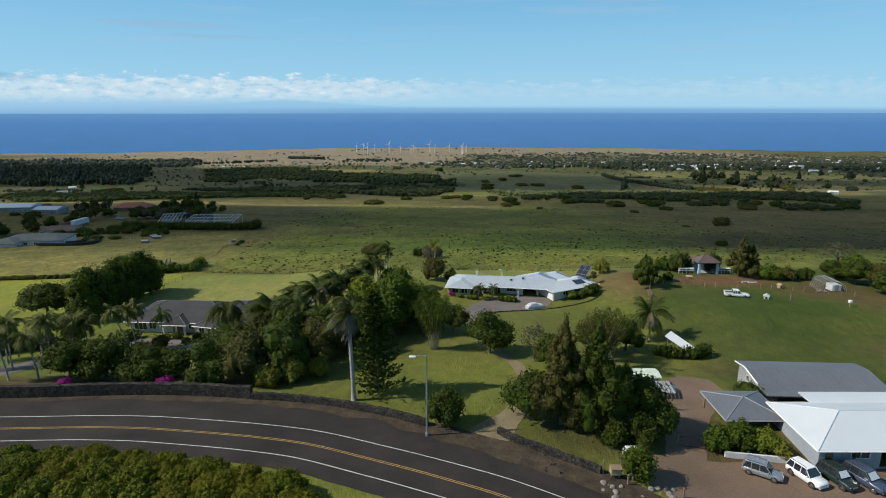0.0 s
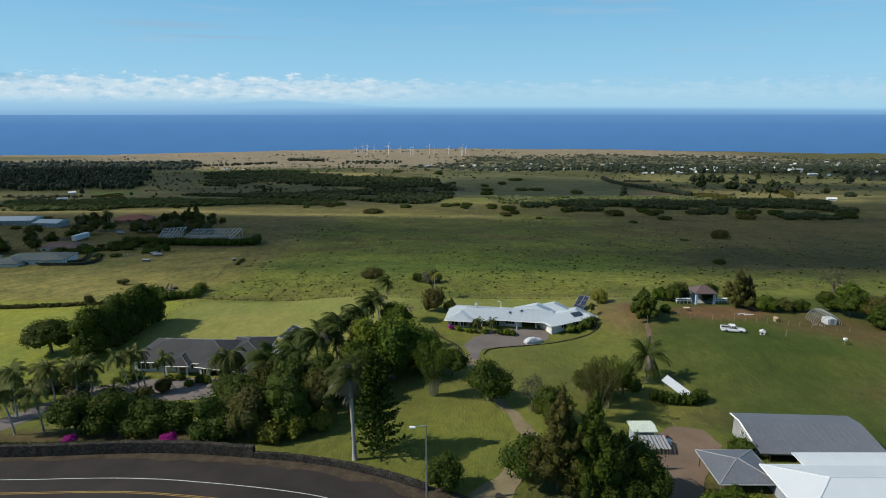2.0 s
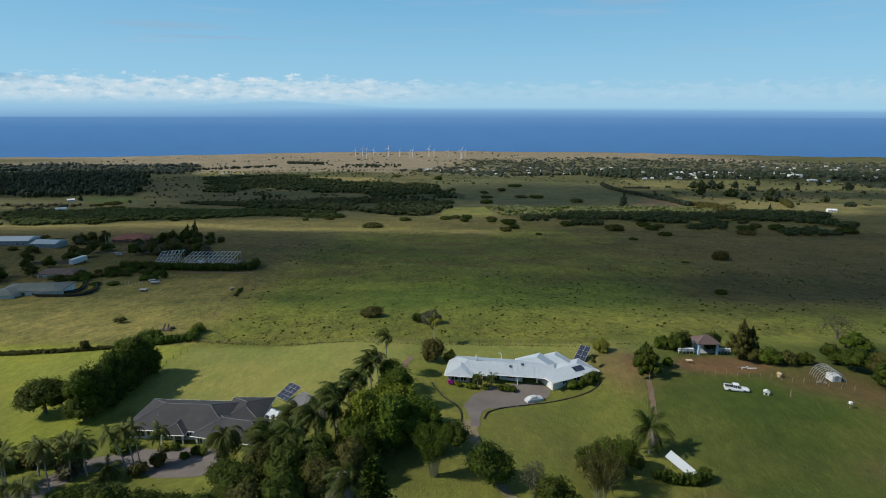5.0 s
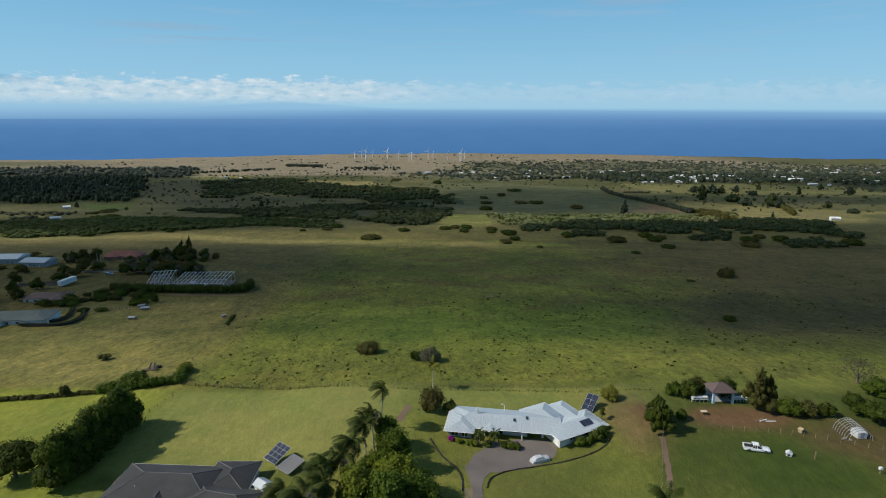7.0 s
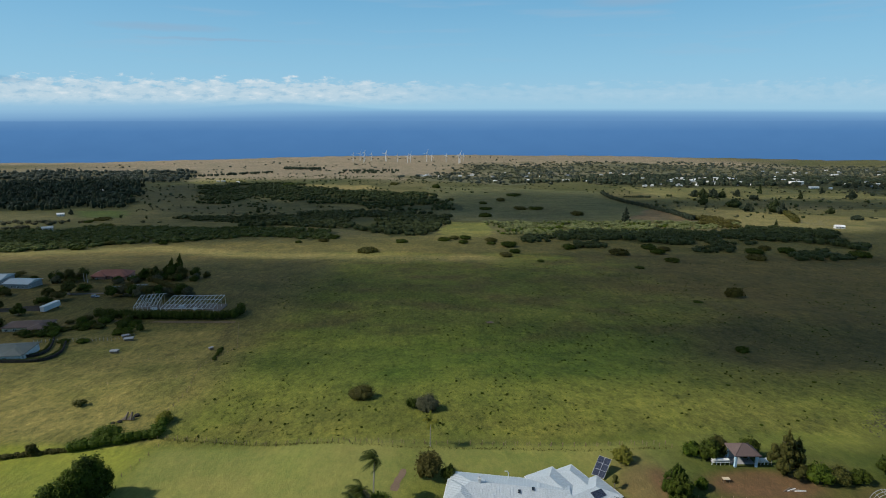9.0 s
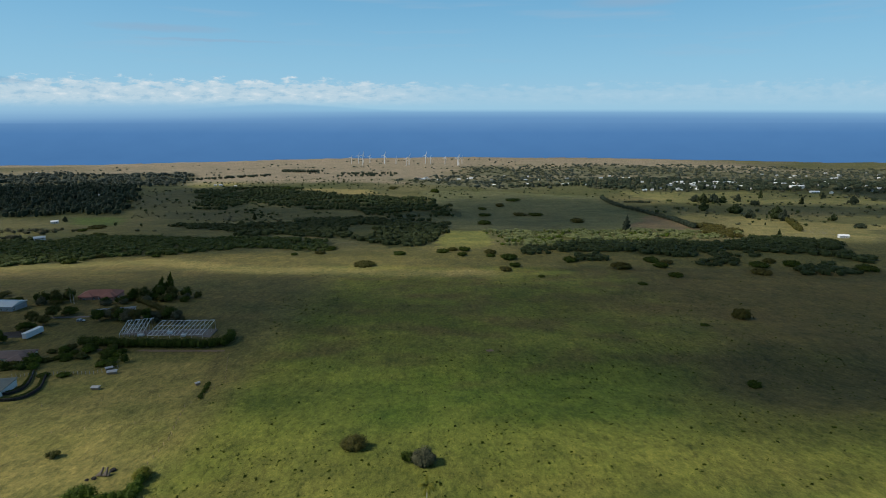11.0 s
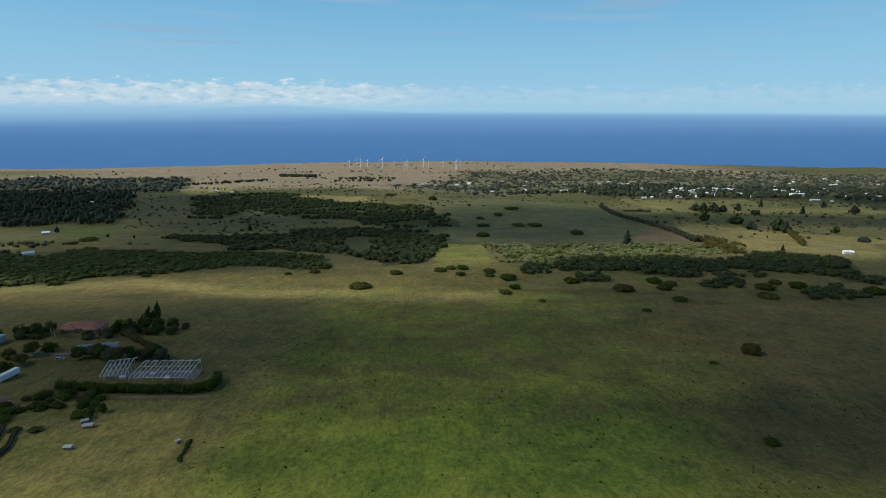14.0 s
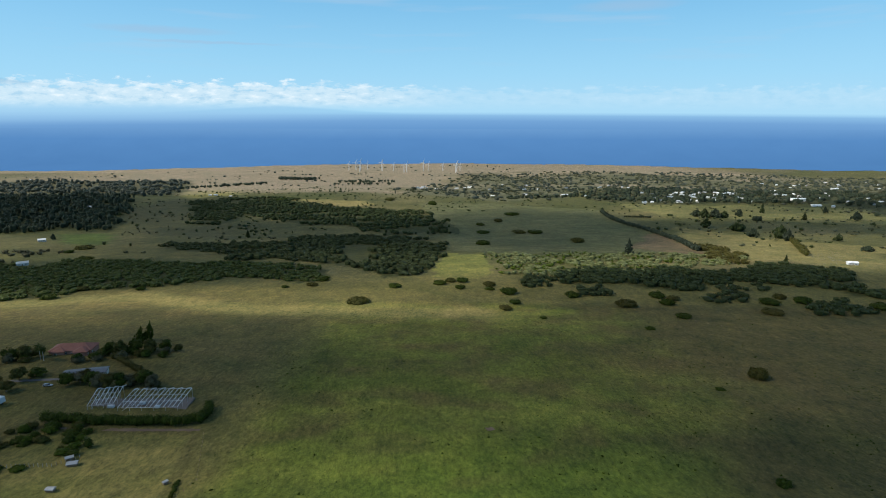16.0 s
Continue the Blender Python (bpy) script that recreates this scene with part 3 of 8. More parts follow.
    if y > 450:
        wx, wy = x + 60 * n4 + 12 * n3, y + 60 * n2 + 12 * n1
        if any(inside(poly, x + 10 * n3, y + 10 * n1) for poly in (MAIN, BAND_W, EAST, STRIP)) or any(inside(poly, x + 0.4 * (wx - x), y + 0.4 * (wy - y)) for poly in (MIDDLE, NW, NW_FAR)):
            c = c.lerp(Vector((0.034, 0.042, 0.012)), 0.8)
        elif inside(TOWN, x, y):
            c = c.lerp(Vector((0.048, 0.054, 0.028)), some(0.75 + 0.5 * n3))
        elif inside(TOWN_FAR, x, y):
            # ground greyed by painted distance haze, tan towards the coast
            c = c.lerp(Vector((0.112, 0.112, 0.074)).lerp(tan, some(0.9 * n4 + 0.8 * step(3080, 3240, y + 40 * n2))), 0.85)
    return c


def rough_growth(x, y):
    """1 for rough grass, less for mown lawn."""
    a = step(-2, -12, x) * step(-72, -66, x) * step(111, 117, y) * step(156, 152, y)
    b = step(60, 40, x) * step(-14, 0, x) * step(132, 138, y) * step(152, 149, y)
    c = step(-16, -6, x) * step(40, 30, x) * step(56, 64, y) * step(122, 112, y)
    return 1.0 - 0.66 * max(a, b, 0.9 * c, 0.75 * step(159, 150, y) * step(-300, -200, x))


CLIFF = [(-4600, 3150), (-2400, 3350), (-1500, 3600), (-700, 4020), (0, 4150), (700, 4120), (1500, 3850), (2600, 3500), (4600, 3300)]
xs = spaced(-4500, 4500, 1.9, 0.024, 5)
ys = spaced(-350, 4260, 1.9, 0.016, 110)
verts, cols = [], []
for y in ys:
    for x in xs:
        z = ground(x, y)
        edge = curve(CLIFF, x) + 60 * noise.noise((x * 0.004, 0, 2)) + 25 * noise.noise((x * 0.02, 0, 5))
        z += 0.35 * noise.noise((x * 0.03, y * 0.03, 1.0)) * step(140, 220, y)
        z -= 160 * step(edge, edge + 40, y)
        verts.append((K * x, K * y, z))
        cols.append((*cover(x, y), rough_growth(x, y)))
nx = len(xs)
faces = [(j * nx + i, j * nx + i + 1, (j + 1) * nx + i + 1, (j + 1) * nx + i) for j in range(len(ys) - 1) for i in range(nx - 1)]
me = bpy.data.meshes.new("ground")
me.from_pydata(verts, [], faces)
paint = me.color_attributes.new("growth_light", "FLOAT_COLOR", "POINT")
paint.data.foreach_set("color", [v for c in cols for v in c])
me.polygons.foreach_set("use_smooth", [True] * len(me.polygons))
m, n, l, p = shader("grassland")
va = n.new("ShaderNodeVertexColor")
va.layer_name = "growth_light"
clump, blade, patch = noisy(n, l, 0.55, 7, "World", 0.8, (1.1, 0.6, 1)), noisy(n, l, 2.6, 4, "World", 0.7), noisy(n, l, 0.035, 8, "World", 0.75, (1, 0.9, 1))
streak_, parcel = noisy(n, l, 0.15, 8, "World", 0.85, (1.2, 0.5, 1)), noisy(n, l, 0.009, 8, "World", 0.7, (0.7, 1.5, 1))


def mottle(col, by, low_, high_):
    return mixcol(n, l, by, mixcol(n, l, 1.0, col, low_, "MULTIPLY"), mixcol(n, l, 1.0, col, high_, "MULTIPLY"))


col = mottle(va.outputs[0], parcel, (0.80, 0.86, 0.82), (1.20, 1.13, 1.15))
col = mottle(col, patch, (0.66, 0.76, 0.66), (1.40, 1.28, 1.25))
col = mottle(col, streak_, (0.50, 0.55, 0.50), (1.46, 1.36, 1.28))
tuss = n.new("ShaderNodeMapRange")
tuss.inputs[1].default_value, tuss.inputs[2].default_value, tuss.inputs[4].default_value = 0.62, 0.95, 0.75
tuft_ = noisy(n, l, 0.30, 6, "World", 0.8, (1.1, 0.45, 1))
l.new(tuft_, tuss.inputs[0])
col = mixcol(n, l, tuss.outputs[0], col, mixcol(n, l, 1.0, col, (0.42, 0.44, 0.50), "MULTIPLY"))
col = mottle(col, clump, (0.40, 0.48, 0.42), (1.42, 1.36, 1.30))
col = mottle(col, blade, (0.64, 0.70, 0.60), (1.32, 1.26, 1.25))
lawn_ = mottle(mottle(va.outputs[0], parcel, (0.80, 0.90, 0.80), (1.18, 1.06, 1.12)), noisy(n, l, 0.075, 7, "World", 0.72), (0.76, 0.88, 0.74), (1.24, 1.06, 1.12))
lawn_ = mottle(lawn_, noisy(n, l, 0.9, 5, "World", 0.75, (1.0, 0.6, 1)), (0.84, 0.88, 0.84), (1.14, 1.11, 1.10))
col = mixcol(n, l, va.outputs["Alpha"], lawn_, col)
l.new(col, p.inputs["Base Color"])
p.inputs["Roughness"].default_value, p.inputs["Specular IOR Level"].default_value = 0.95, 0.15
k = n.new("ShaderNodeBump")
k.inputs["Strength"].default_value, k.inputs["Distance"].default_value = 0.7, 0.18
l.new(clump, k.inputs["Height"])
k2 = n.new("ShaderNodeBump")
k2.inputs["Distance"].default_value = 0.25
l.new(va.outputs["Alpha"], k2.inputs["Strength"])
l.new(tuft_, k2.inputs["Height"])
l.new(k.outputs[0], k2.inputs["Normal"])
l.new(k2.outputs[0], p.inputs["Normal"])
me.materials.append(m)
tagged(new("ground", me), "grassy slope of lawns and pasture falling to the sea", "ground", kind="structure")

# ---- the sea, a self-lit backdrop ----
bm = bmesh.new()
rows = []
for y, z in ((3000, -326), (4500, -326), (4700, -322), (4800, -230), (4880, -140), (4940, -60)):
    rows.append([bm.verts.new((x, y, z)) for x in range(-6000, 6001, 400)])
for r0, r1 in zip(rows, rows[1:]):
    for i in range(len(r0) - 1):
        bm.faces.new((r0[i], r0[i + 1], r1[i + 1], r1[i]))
m, n, l, p = shader("sea")
swell = noisy(n, l, 0.004, 4, "World", stretch=(1, 0.3, 3))
geo = n.new("ShaderNodeSeparateXYZ")
l.new(n.new("ShaderNodeNewGeometry").outputs["Position"], geo.inputs[0])
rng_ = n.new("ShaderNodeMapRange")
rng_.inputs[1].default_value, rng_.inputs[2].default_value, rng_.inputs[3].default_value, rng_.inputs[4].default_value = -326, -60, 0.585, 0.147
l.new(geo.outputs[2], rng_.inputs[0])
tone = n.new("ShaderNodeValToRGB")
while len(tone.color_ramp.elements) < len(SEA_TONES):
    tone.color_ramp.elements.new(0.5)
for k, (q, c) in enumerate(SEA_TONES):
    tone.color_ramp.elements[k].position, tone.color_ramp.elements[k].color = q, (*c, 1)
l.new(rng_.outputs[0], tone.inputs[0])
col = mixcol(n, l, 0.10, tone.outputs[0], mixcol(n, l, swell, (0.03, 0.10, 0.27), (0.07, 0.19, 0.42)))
# the sheet glows by itself; horizon haze is painted into its upper tones
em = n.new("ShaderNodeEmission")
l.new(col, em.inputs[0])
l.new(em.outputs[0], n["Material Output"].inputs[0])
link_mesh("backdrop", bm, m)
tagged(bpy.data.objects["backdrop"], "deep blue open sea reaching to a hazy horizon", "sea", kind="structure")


# ---- road, walls, drives ----
ROAD = [(-300, 38), (-160, 52), (-100, 55.2), (-62, 56.4), (-48, 56.7), (-38, 57.0), (-30.4, 56.57), (-15.8, 54.2), (-7.1, 51.0), (0.67, 47.7), (6.1, 45.0), (13, 40.4), (22, 32.4), (36, 16), (64, -22), (110, -90)]


def road_point(s, off):
    """A plan point on the road at x = s along it, off plan units to the uphill side."""
    y, slope = curve(ROAD, s), (curve(ROAD, s + 0.5) - curve(ROAD, s - 0.5))
    k = math.hypot(1, slope)
    return s - off * slope / k, y + off / k


def strip(bm, pts, lift):
    """A ribbon over the ground; pts: rows of plan points across it."""
    rows = [[bm.verts.new(at(x, y, lift)) for x, y in row] for row in pts]
    for r0, r1 in zip(rows, rows[1:]):
        for a in range(len(r0) - 1):
            bm.faces.new((r0[a], r1[a], r1[a + 1], r0[a + 1]))


def steps(a, b, d):
    return [a + (b - a) * i / max(1, round((b - a) / d)) for i in range(max(1, round((b - a) / d)) + 1)]


bm = bmesh.new()
strip(bm, [[road_point(s, o) for o in (7.0 + 0.35 * noise.noise((s * 0.3, 0, 0)), 3, 0, -3, -4.6 + 0.3 * noise.noise((s * 0.3, 9, 0)))] for s in steps(-280, 100, 1.2)], 0.05)
road = tagged(link_mesh("road", bm, ASPHALT), "dark worn asphalt road in a bend", "road", kind="structure")
for name, off, w, mt in (("line", 2.55, 0.05, LINE_WHITE), ("line", -2.5, 0.05, LINE_WHITE), ("line", 0.11, 0.04, LINE_YELLOW), ("line", -0.11, 0.04, LINE_YELLOW)):
    bm = bmesh.new()
    strip(bm, [[road_point(s, off + w), road_point(s, off - w)] for s in steps(-280, 100, 1.2)], 0.065)
    part(name, bm, mt, road)


def stone_wall(name, pts, h, thick, label):
    """A dry-laid wall along plan points with an uneven top."""
    bm = bmesh.new()
    rows = []
    for i, (x, y) in enumerate(pts):
        x0, y0 = pts[max(i - 1, 0)]
        x1, y1 = pts[min(i + 1, len(pts) - 1)]
        d = Vector((y0 - y1, x1 - x0, 0)).normalized() * thick / 2
        p, top = at(x, y), h + 0.10 * noise.noise((i * 0.9, h, 0)) + random.uniform(-0.05, 0.05)
        j = [random.uniform(-0.05, 0.05) for _ in range(4)]
        rows.append([bm.verts.new(p + v) for v in (-d * 1.15 - Vector((0, 0, 0.4)), -d * (1.05 + j[0]) + Vector((0, 0, top * 0.55)), -d * (0.9 + j[1]) + Vector((0, 0, top)),
                                                   d * (0.9 + j[2]) + Vector((0, 0, top + j[1])), d * (1.05 + j[3]) + Vector((0, 0, top * 0.5)), d * 1.15 - Vector((0, 0, 0.4)))])
    for r0, r1 in zip(rows, rows[1:]):
        for a in range(5):
            bm.faces.new((r0[a], r1[a], r1[a + 1], r0[a + 1]))
    bm.faces.new(rows[0]), bm.faces.new(rows[-1][::-1])
    return tagged(link_mesh(name, bm, LAVA), label, "stone wall")


stone_wall("stone_wall", [road_point(s, 7.6 + 0.9 * step(-60, -30, s)) for s in steps(-160, -24.6, 0.5)], 1.7, 0.8, "tall black lava-rock wall beside the road")
stone_wall("stone_wall", [(-23.3 + t * 21.3, 64.0 - 1.6 * t - 5.0 * t * t) for t in steps(0, 1, 0.02)], 0.95, 0.6, "low black lava-rock wall beside the road")
stone_wall("stone_wall", [(6.2 + t * 8.5 - 0.6 * max(0, 0.1 - t) * 10, 55.0 - 6.1 * t + 1.0 * max(0, 0.1 - t) * 10) for t in steps(0, 1, 0.04)], 0.85, 0.55, "low curved lava-rock wall at a drive's mouth")


def lane(name, mat, mid, half, label, lift=0.04, ragged=0.4):
    """A drive along plan points, with half its width at each, and ragged edges."""
    bm, rows = bmesh.new(), []
    line = []
    for (a, wa), (b, wb) in zip(zip(mid, half), list(zip(mid, half))[1:]):
        for t in steps(0, 1, 1.0 / max(2, math.dist(a, b) / 1.2))[:-1]:
            line.append((a[0] + (b[0] - a[0]) * t, a[1] + (b[1] - a[1]) * t, wa + (wb - wa) * t))
    line.append((*mid[-1], half[-1]))
    for i, (x, y, w) in enumerate(line):
        x0, y0, _ = line[max(i - 2, 0)]
        x1, y1, _ = line[min(i + 2, len(line) - 1)]
        k = math.hypot(x1 - x0, y1 - y0) or 1
        nx_, ny_ = -(y1 - y0) / k, (x1 - x0) / k
        e0, e1 = w + ragged * noise.noise((x * 0.5, y * 0.5, 0)), w + ragged * noise.noise((x * 0.5, y * 0.5, 8))
        rows.append([(x + nx_ * e0, y + ny_ * e0), (x + nx_ * e0 * 0.33, y + ny_ * e0 * 0.33), (x - nx_ * e1 * 0.33, y - ny_ * e1 * 0.33), (x - nx_ * e1, y - ny_ * e1)])
    strip(bm, rows, lift)
    return tagged(link_mesh(name, bm, mat), label, "drive", kind="structure")


bm = bmesh.new()
strip(bm, [[road_point(q, o + 0.7 * noise.noise((q * 0.35, o, 0))) for o in (8.6, 7.4, 6.5 - 1.4 * step(-12, 4, q))] for q in steps(-280, 18, 0.8)], 0.075)
tagged(link_mesh("verge", bm, VERGE), "narrow verge of brown grit beside the road", "verge", kind="structure")
DUST = surface("pale_dust", (0.135, 0.112, 0.062), (0.225, 0.188, 0.115), 0.4, 5, 0.98, bump=0.4, spec=0.1)
lane("drive", DUST, [(3.5, 54), (7.2, 59.5), (10, 65), (11.2, 70), (10, 77), (7.6, 84), (5.6, 92), (4.8, 100), (4.7, 106)], [2.6, 1.4, 1.1, 1.2, 0.9, 0.8, 0.9, 1.1, 1.5], "rutted dirt drive over the lawn")
lane("drive", GRAVEL, [(5.6, 102.7), (5.7, 109.5), (6.2, 114.0), (9.0, 117.3), (12.6, 119.8), (16.6, 121.6), (20.4, 123.2), (22.6, 124.6)], [0.8, 1.2, 2.6, 4.4, 5.4, 4.8, 3.6, 1.4], "brown gravel forecourt of a house", 0.06)
lane("drive", DIRT, [(23.8, 50.5), (25.4, 56), (28, 62), (31.0, 68), (33.5, 73), (35.0, 77)], [2.0, 1.9, 2.6, 3.4, 4.0, 2.2], "red-brown dirt drive behind a gate")
lane("drive", DIRT, [(17, 51), (22, 49.6), (30, 48.6), (44, 48.0)], [1.2, 3.6, 4.4, 4.6], "brown dirt parking lot")
lane("drive", GRAVEL, [(-64, 66.5), (-63, 74), (-62.5, 84), (-60.5, 91), (-54, 94), (-46, 92.5), (-38, 91.5)], [2.6, 2.6, 2.4, 2.4, 3.0, 5.2, 4.6], "grey-brown paved drive of a house", 0.06, 0.2)
lane("bare_earth", DIRT, [(39.2, 104), (42, 113), (44.6, 123)], [0.6, 0.5, 0.5], "bare earth track along a fence", 0.06, 0.3)
lane("bare_earth", DIRT, [(-10, 132), (-9.2, 136), (-8.6, 140)], [0.7, 0.8, 0.5], "bare earth track on a lawn", 0.06, 0.6)
lane("bare_earth", DIRT, [(19.5, 278.5), (22.5, 279.5)], [1.4, 1.3], "small patch of bare red earth in the pasture", 0.08, 1.5)


# ---- trees ----
def stem(bm, h, r, rng, limbs=4, spread=0.3, lean=0.0):
    top = (lean * h, 0.05 * h * rng.normal(), h)
    tube(bm, [(0, 0, -0.3), (lean * h * 0.3, 0.02 * h, h * 0.35), top], [r * 1.25, r, r * 0.6], 7)
    for i in range(limbs):
        a, z = 2 * math.pi * (i + rng.uniform(0, 0.6)) / limbs, rng.uniform(0.55, 0.95) * h
        q = Vector((lean * z, 0, z))
        tip = q + Vector((math.cos(a) * spread, math.sin(a) * spread, spread * 0.9))
        tube(bm, [q, (q + tip) / 2 + Vector((0, 0, spread * 0.1)), tip], [r * 0.5, r * 0.35, r * 0.15], 5)


def broad_tree(x, y, h, w, leaf, label, seed, n=1600, size=0.34, low=0.2, blobs=9, name="tree", category="tree", group="", deep=None, **more):
    """A trunk with limbs under a crown of leafy lumps, h metres high and w wide."""
    rng = np.random.default_rng(seed)
    d = deep or w
    if y < 140:
        n, size = int(n * 1.5), size * 0.77
    t = thing(name, Matrix.Translation(at(x, y)), label, category, group)
    bm = bmesh.new()
    stem(bm, h * max(0.35, low + 0.2), max(0.07, 0.018 * h + 0.02 * w), rng, 5, w * 0.25)
    part("trunk", bm, BARK, t, smooth=True)
    out = [(0, 0, h * (0.5 + low / 2), w * 0.30, d * 0.30, h * (1 - low) * 0.42)]
    for i in range(blobs):
        a, u = 2 * math.pi * (i + rng.uniform(0, 0.7)) / blobs, rng.uniform(0, 1)
        r = rng.uniform(0.18, 0.30)
        k = 0.5 - r * 0.85
        zz = h * (low + (1 - low) * (0.22 + 0.55 * u))
        shrink = math.sqrt(max(0.15, 1 - (1.6 * (u - 0.35)) ** 2))
        out.append((math.cos(a) * w * k * shrink, math.sin(a) * d * k * shrink, zz, w * r, d * r, min(h * (1 - low) * 0.26, w * r)))
    part_ob = new("crown", crown_mesh("crown", out, n, size, leaf, seed, **more))
    part_ob.parent = t
    return t


def bush(x, y, h, w, leaf, label, seed, n=700, size=0.28, group="", deep=None, blobs=5, category="bush", lump=(0.2, 0.3), **more):
    rng = np.random.default_rng(seed)
    d = deep or w
    if y < 75 and size > 0.15:
        n, size = int(n * 2.0), size * 0.66
    t = thing("bush", Matrix.Translation(at(x, y)), label, category, group)
    bm = bmesh.new()
    tube(bm, [(0, 0, -0.2), (0.03 * w, 0.02 * w, h * 0.25), (-0.02 * w, 0.03 * w, h * 0.5)], [0.07, 0.05, 0.03], 5)
    part("stem", bm, BARK, t)
    out = [(0, 0, h * 0.45, w * 0.36, d * 0.36, h * 0.5)]
    for i in range(blobs):
        a, r = 2.4 * i + rng.uniform(0, 0.6), rng.uniform(*lump)
        k = (0.5 - r) * (1.0 if blobs < 9 else math.sqrt((i + 0.5) / blobs))
        out.append((math.cos(a) * w * k, math.sin(a) * d * k, h * (rng.uniform(0.28, 0.55) if blobs < 9 else 0.86 - 0.5 * (i / blobs) ** 1.5 - 0.6 * r), w * r, d * r, h * rng.uniform(0.28, 0.42) if blobs < 9 else w * r))
    c = new("crown", crown_mesh("crown", out, n, size, leaf, seed, **more))
    c.parent = t
    return t


def hedge(pts, h, w, leaf, label, seed, per=60, size=0.22, name="hedge", wob=0.12):
    """A clipped or wild hedge along plan points."""
    rng = np.random.default_rng(seed)
    base = at(*pts[0])
    t = thing(name, Matrix.Translation(base), label, "hedge")
    out = []
    for a, b in zip(pts, pts[1:]):
        m = max(1, round(K * math.dist(a, b) / (w * 0.45)))
        for i in range(m):
            x, y = a[0] + (b[0] - a[0]) * i / m, a[1] + (b[1] - a[1]) * i / m
            p, s = at(x, y) - base, 1 + wob * rng.normal()
            out.append((p.x + 0.1 * w * rng.normal(), p.y + 0.1 * w * rng.normal(), p.z + h * 0.45, w * 0.55 * s, w * 0.55 * s, h * 0.56 * (1 + wob * rng.normal())))
    for b in out[::5]:
        bm = bmesh.new()
        tube(bm, [(b[0], b[1], b[2] - h * 0.6), (b[0], b[1], b[2])], [0.05, 0.03], 4)
        part("stem", bm, BARK, t)
    c = new("foliage", crown_mesh("foliage", out, per * len(out), size, leaf, seed, lumps=0.12))
    c.parent = t
    return t


def frond_array(rng, top, count, length, wind, droop, low=-0.5, wide=0.26, rows=19):
    out = []
    for i in range(count):
        az, el = 2.4 * i + rng.uniform(-0.3, 0.3), rng.uniform(low, 1.25)
        d = np.array([math.cos(az) * math.cos(el), math.sin(az) * math.cos(el), math.sin(el)])
        p, L = np.array(top, float), length * rng.uniform(0.8, 1.1)
        st = L / rows
        for s in range(rows):
            d = unit(d + np.array([wind[0], wind[1], -droop]) * (0.4 + s / rows) * 0.16)
            q = p + d * st
            side = unit(np.cross(d, [0, 0, 1.0]) + 1e-6)
            lf = wide * L * (0.45 + 0.8 * math.sin(math.pi * min(1, (s + 1.5) / (rows + 1)))) * 0.8
            for sg in (-1, 1):
                for f in (0.0, 0.5):
                    b = p + d * st * f
                    tip = b + side * sg * lf * rng.uniform(0.75, 1.0) + d * lf * 0.45 + np.array([wind[0] * 0.25, wind[1] * 0.25, -0.35 - 0.3 * droop]) * lf * rng.uniform(0.6, 1.1)
                    out.append((b, b + d * st * 0.44, tip, b - d * st * 0.08))
            w = side * 0.03 * L * (1 - s / rows) * 0.35
            out.append((p - w, p + w, q + w * 0.9, q - w * 0.9))
            p = q
    return out


def palm(x, y, h, length, label, seed, lean=(0, 0), wind=(-0.5, -0.1), droop=0.75, count=17, dead=0, leaf=None, r=0.17, name="palm", group="palms"):
    rng = np.random.default_rng(seed)
    count, length = int(count * 1.55), length * 1.1
    t = thing(name, Matrix.Translation(at(x, y)), label, "palm tree", group)
    bm = bmesh.new()
    pts = [(lean[0] * max(k, 0) ** 1.6, lean[1] * max(k, 0) ** 1.6, h * k) for k in (-0.03, 0.1, 0.2, 0.32, 0.45, 0.58, 0.7, 0.82, 0.92, 1.0)]
    tube(bm, pts, [r * k for k in (1.5, 1.2, 1.05, 1.0, 0.98, 0.95, 0.9, 0.85, 0.8, 0.55)], 8)
    part("trunk", bm, BARK_PALM, t, smooth=True)
    c = new("crown", quads("crown", np.array(frond_array(rng, pts[-1], count, length, wind, droop)), leaf or LEAF_PALM))
    c.parent = t
    if dead:
        c = new("dead_fronds", quads("dead_fronds", np.array(frond_array(rng, (pts[-1][0], pts[-1][1], pts[-1][2] - 0.3), dead, length * 0.95, wind, 1.6, -0.9)), LEAF_DEAD))
        c.parent = t
        tagged(c, "grey withered hanging fronds")
    return t


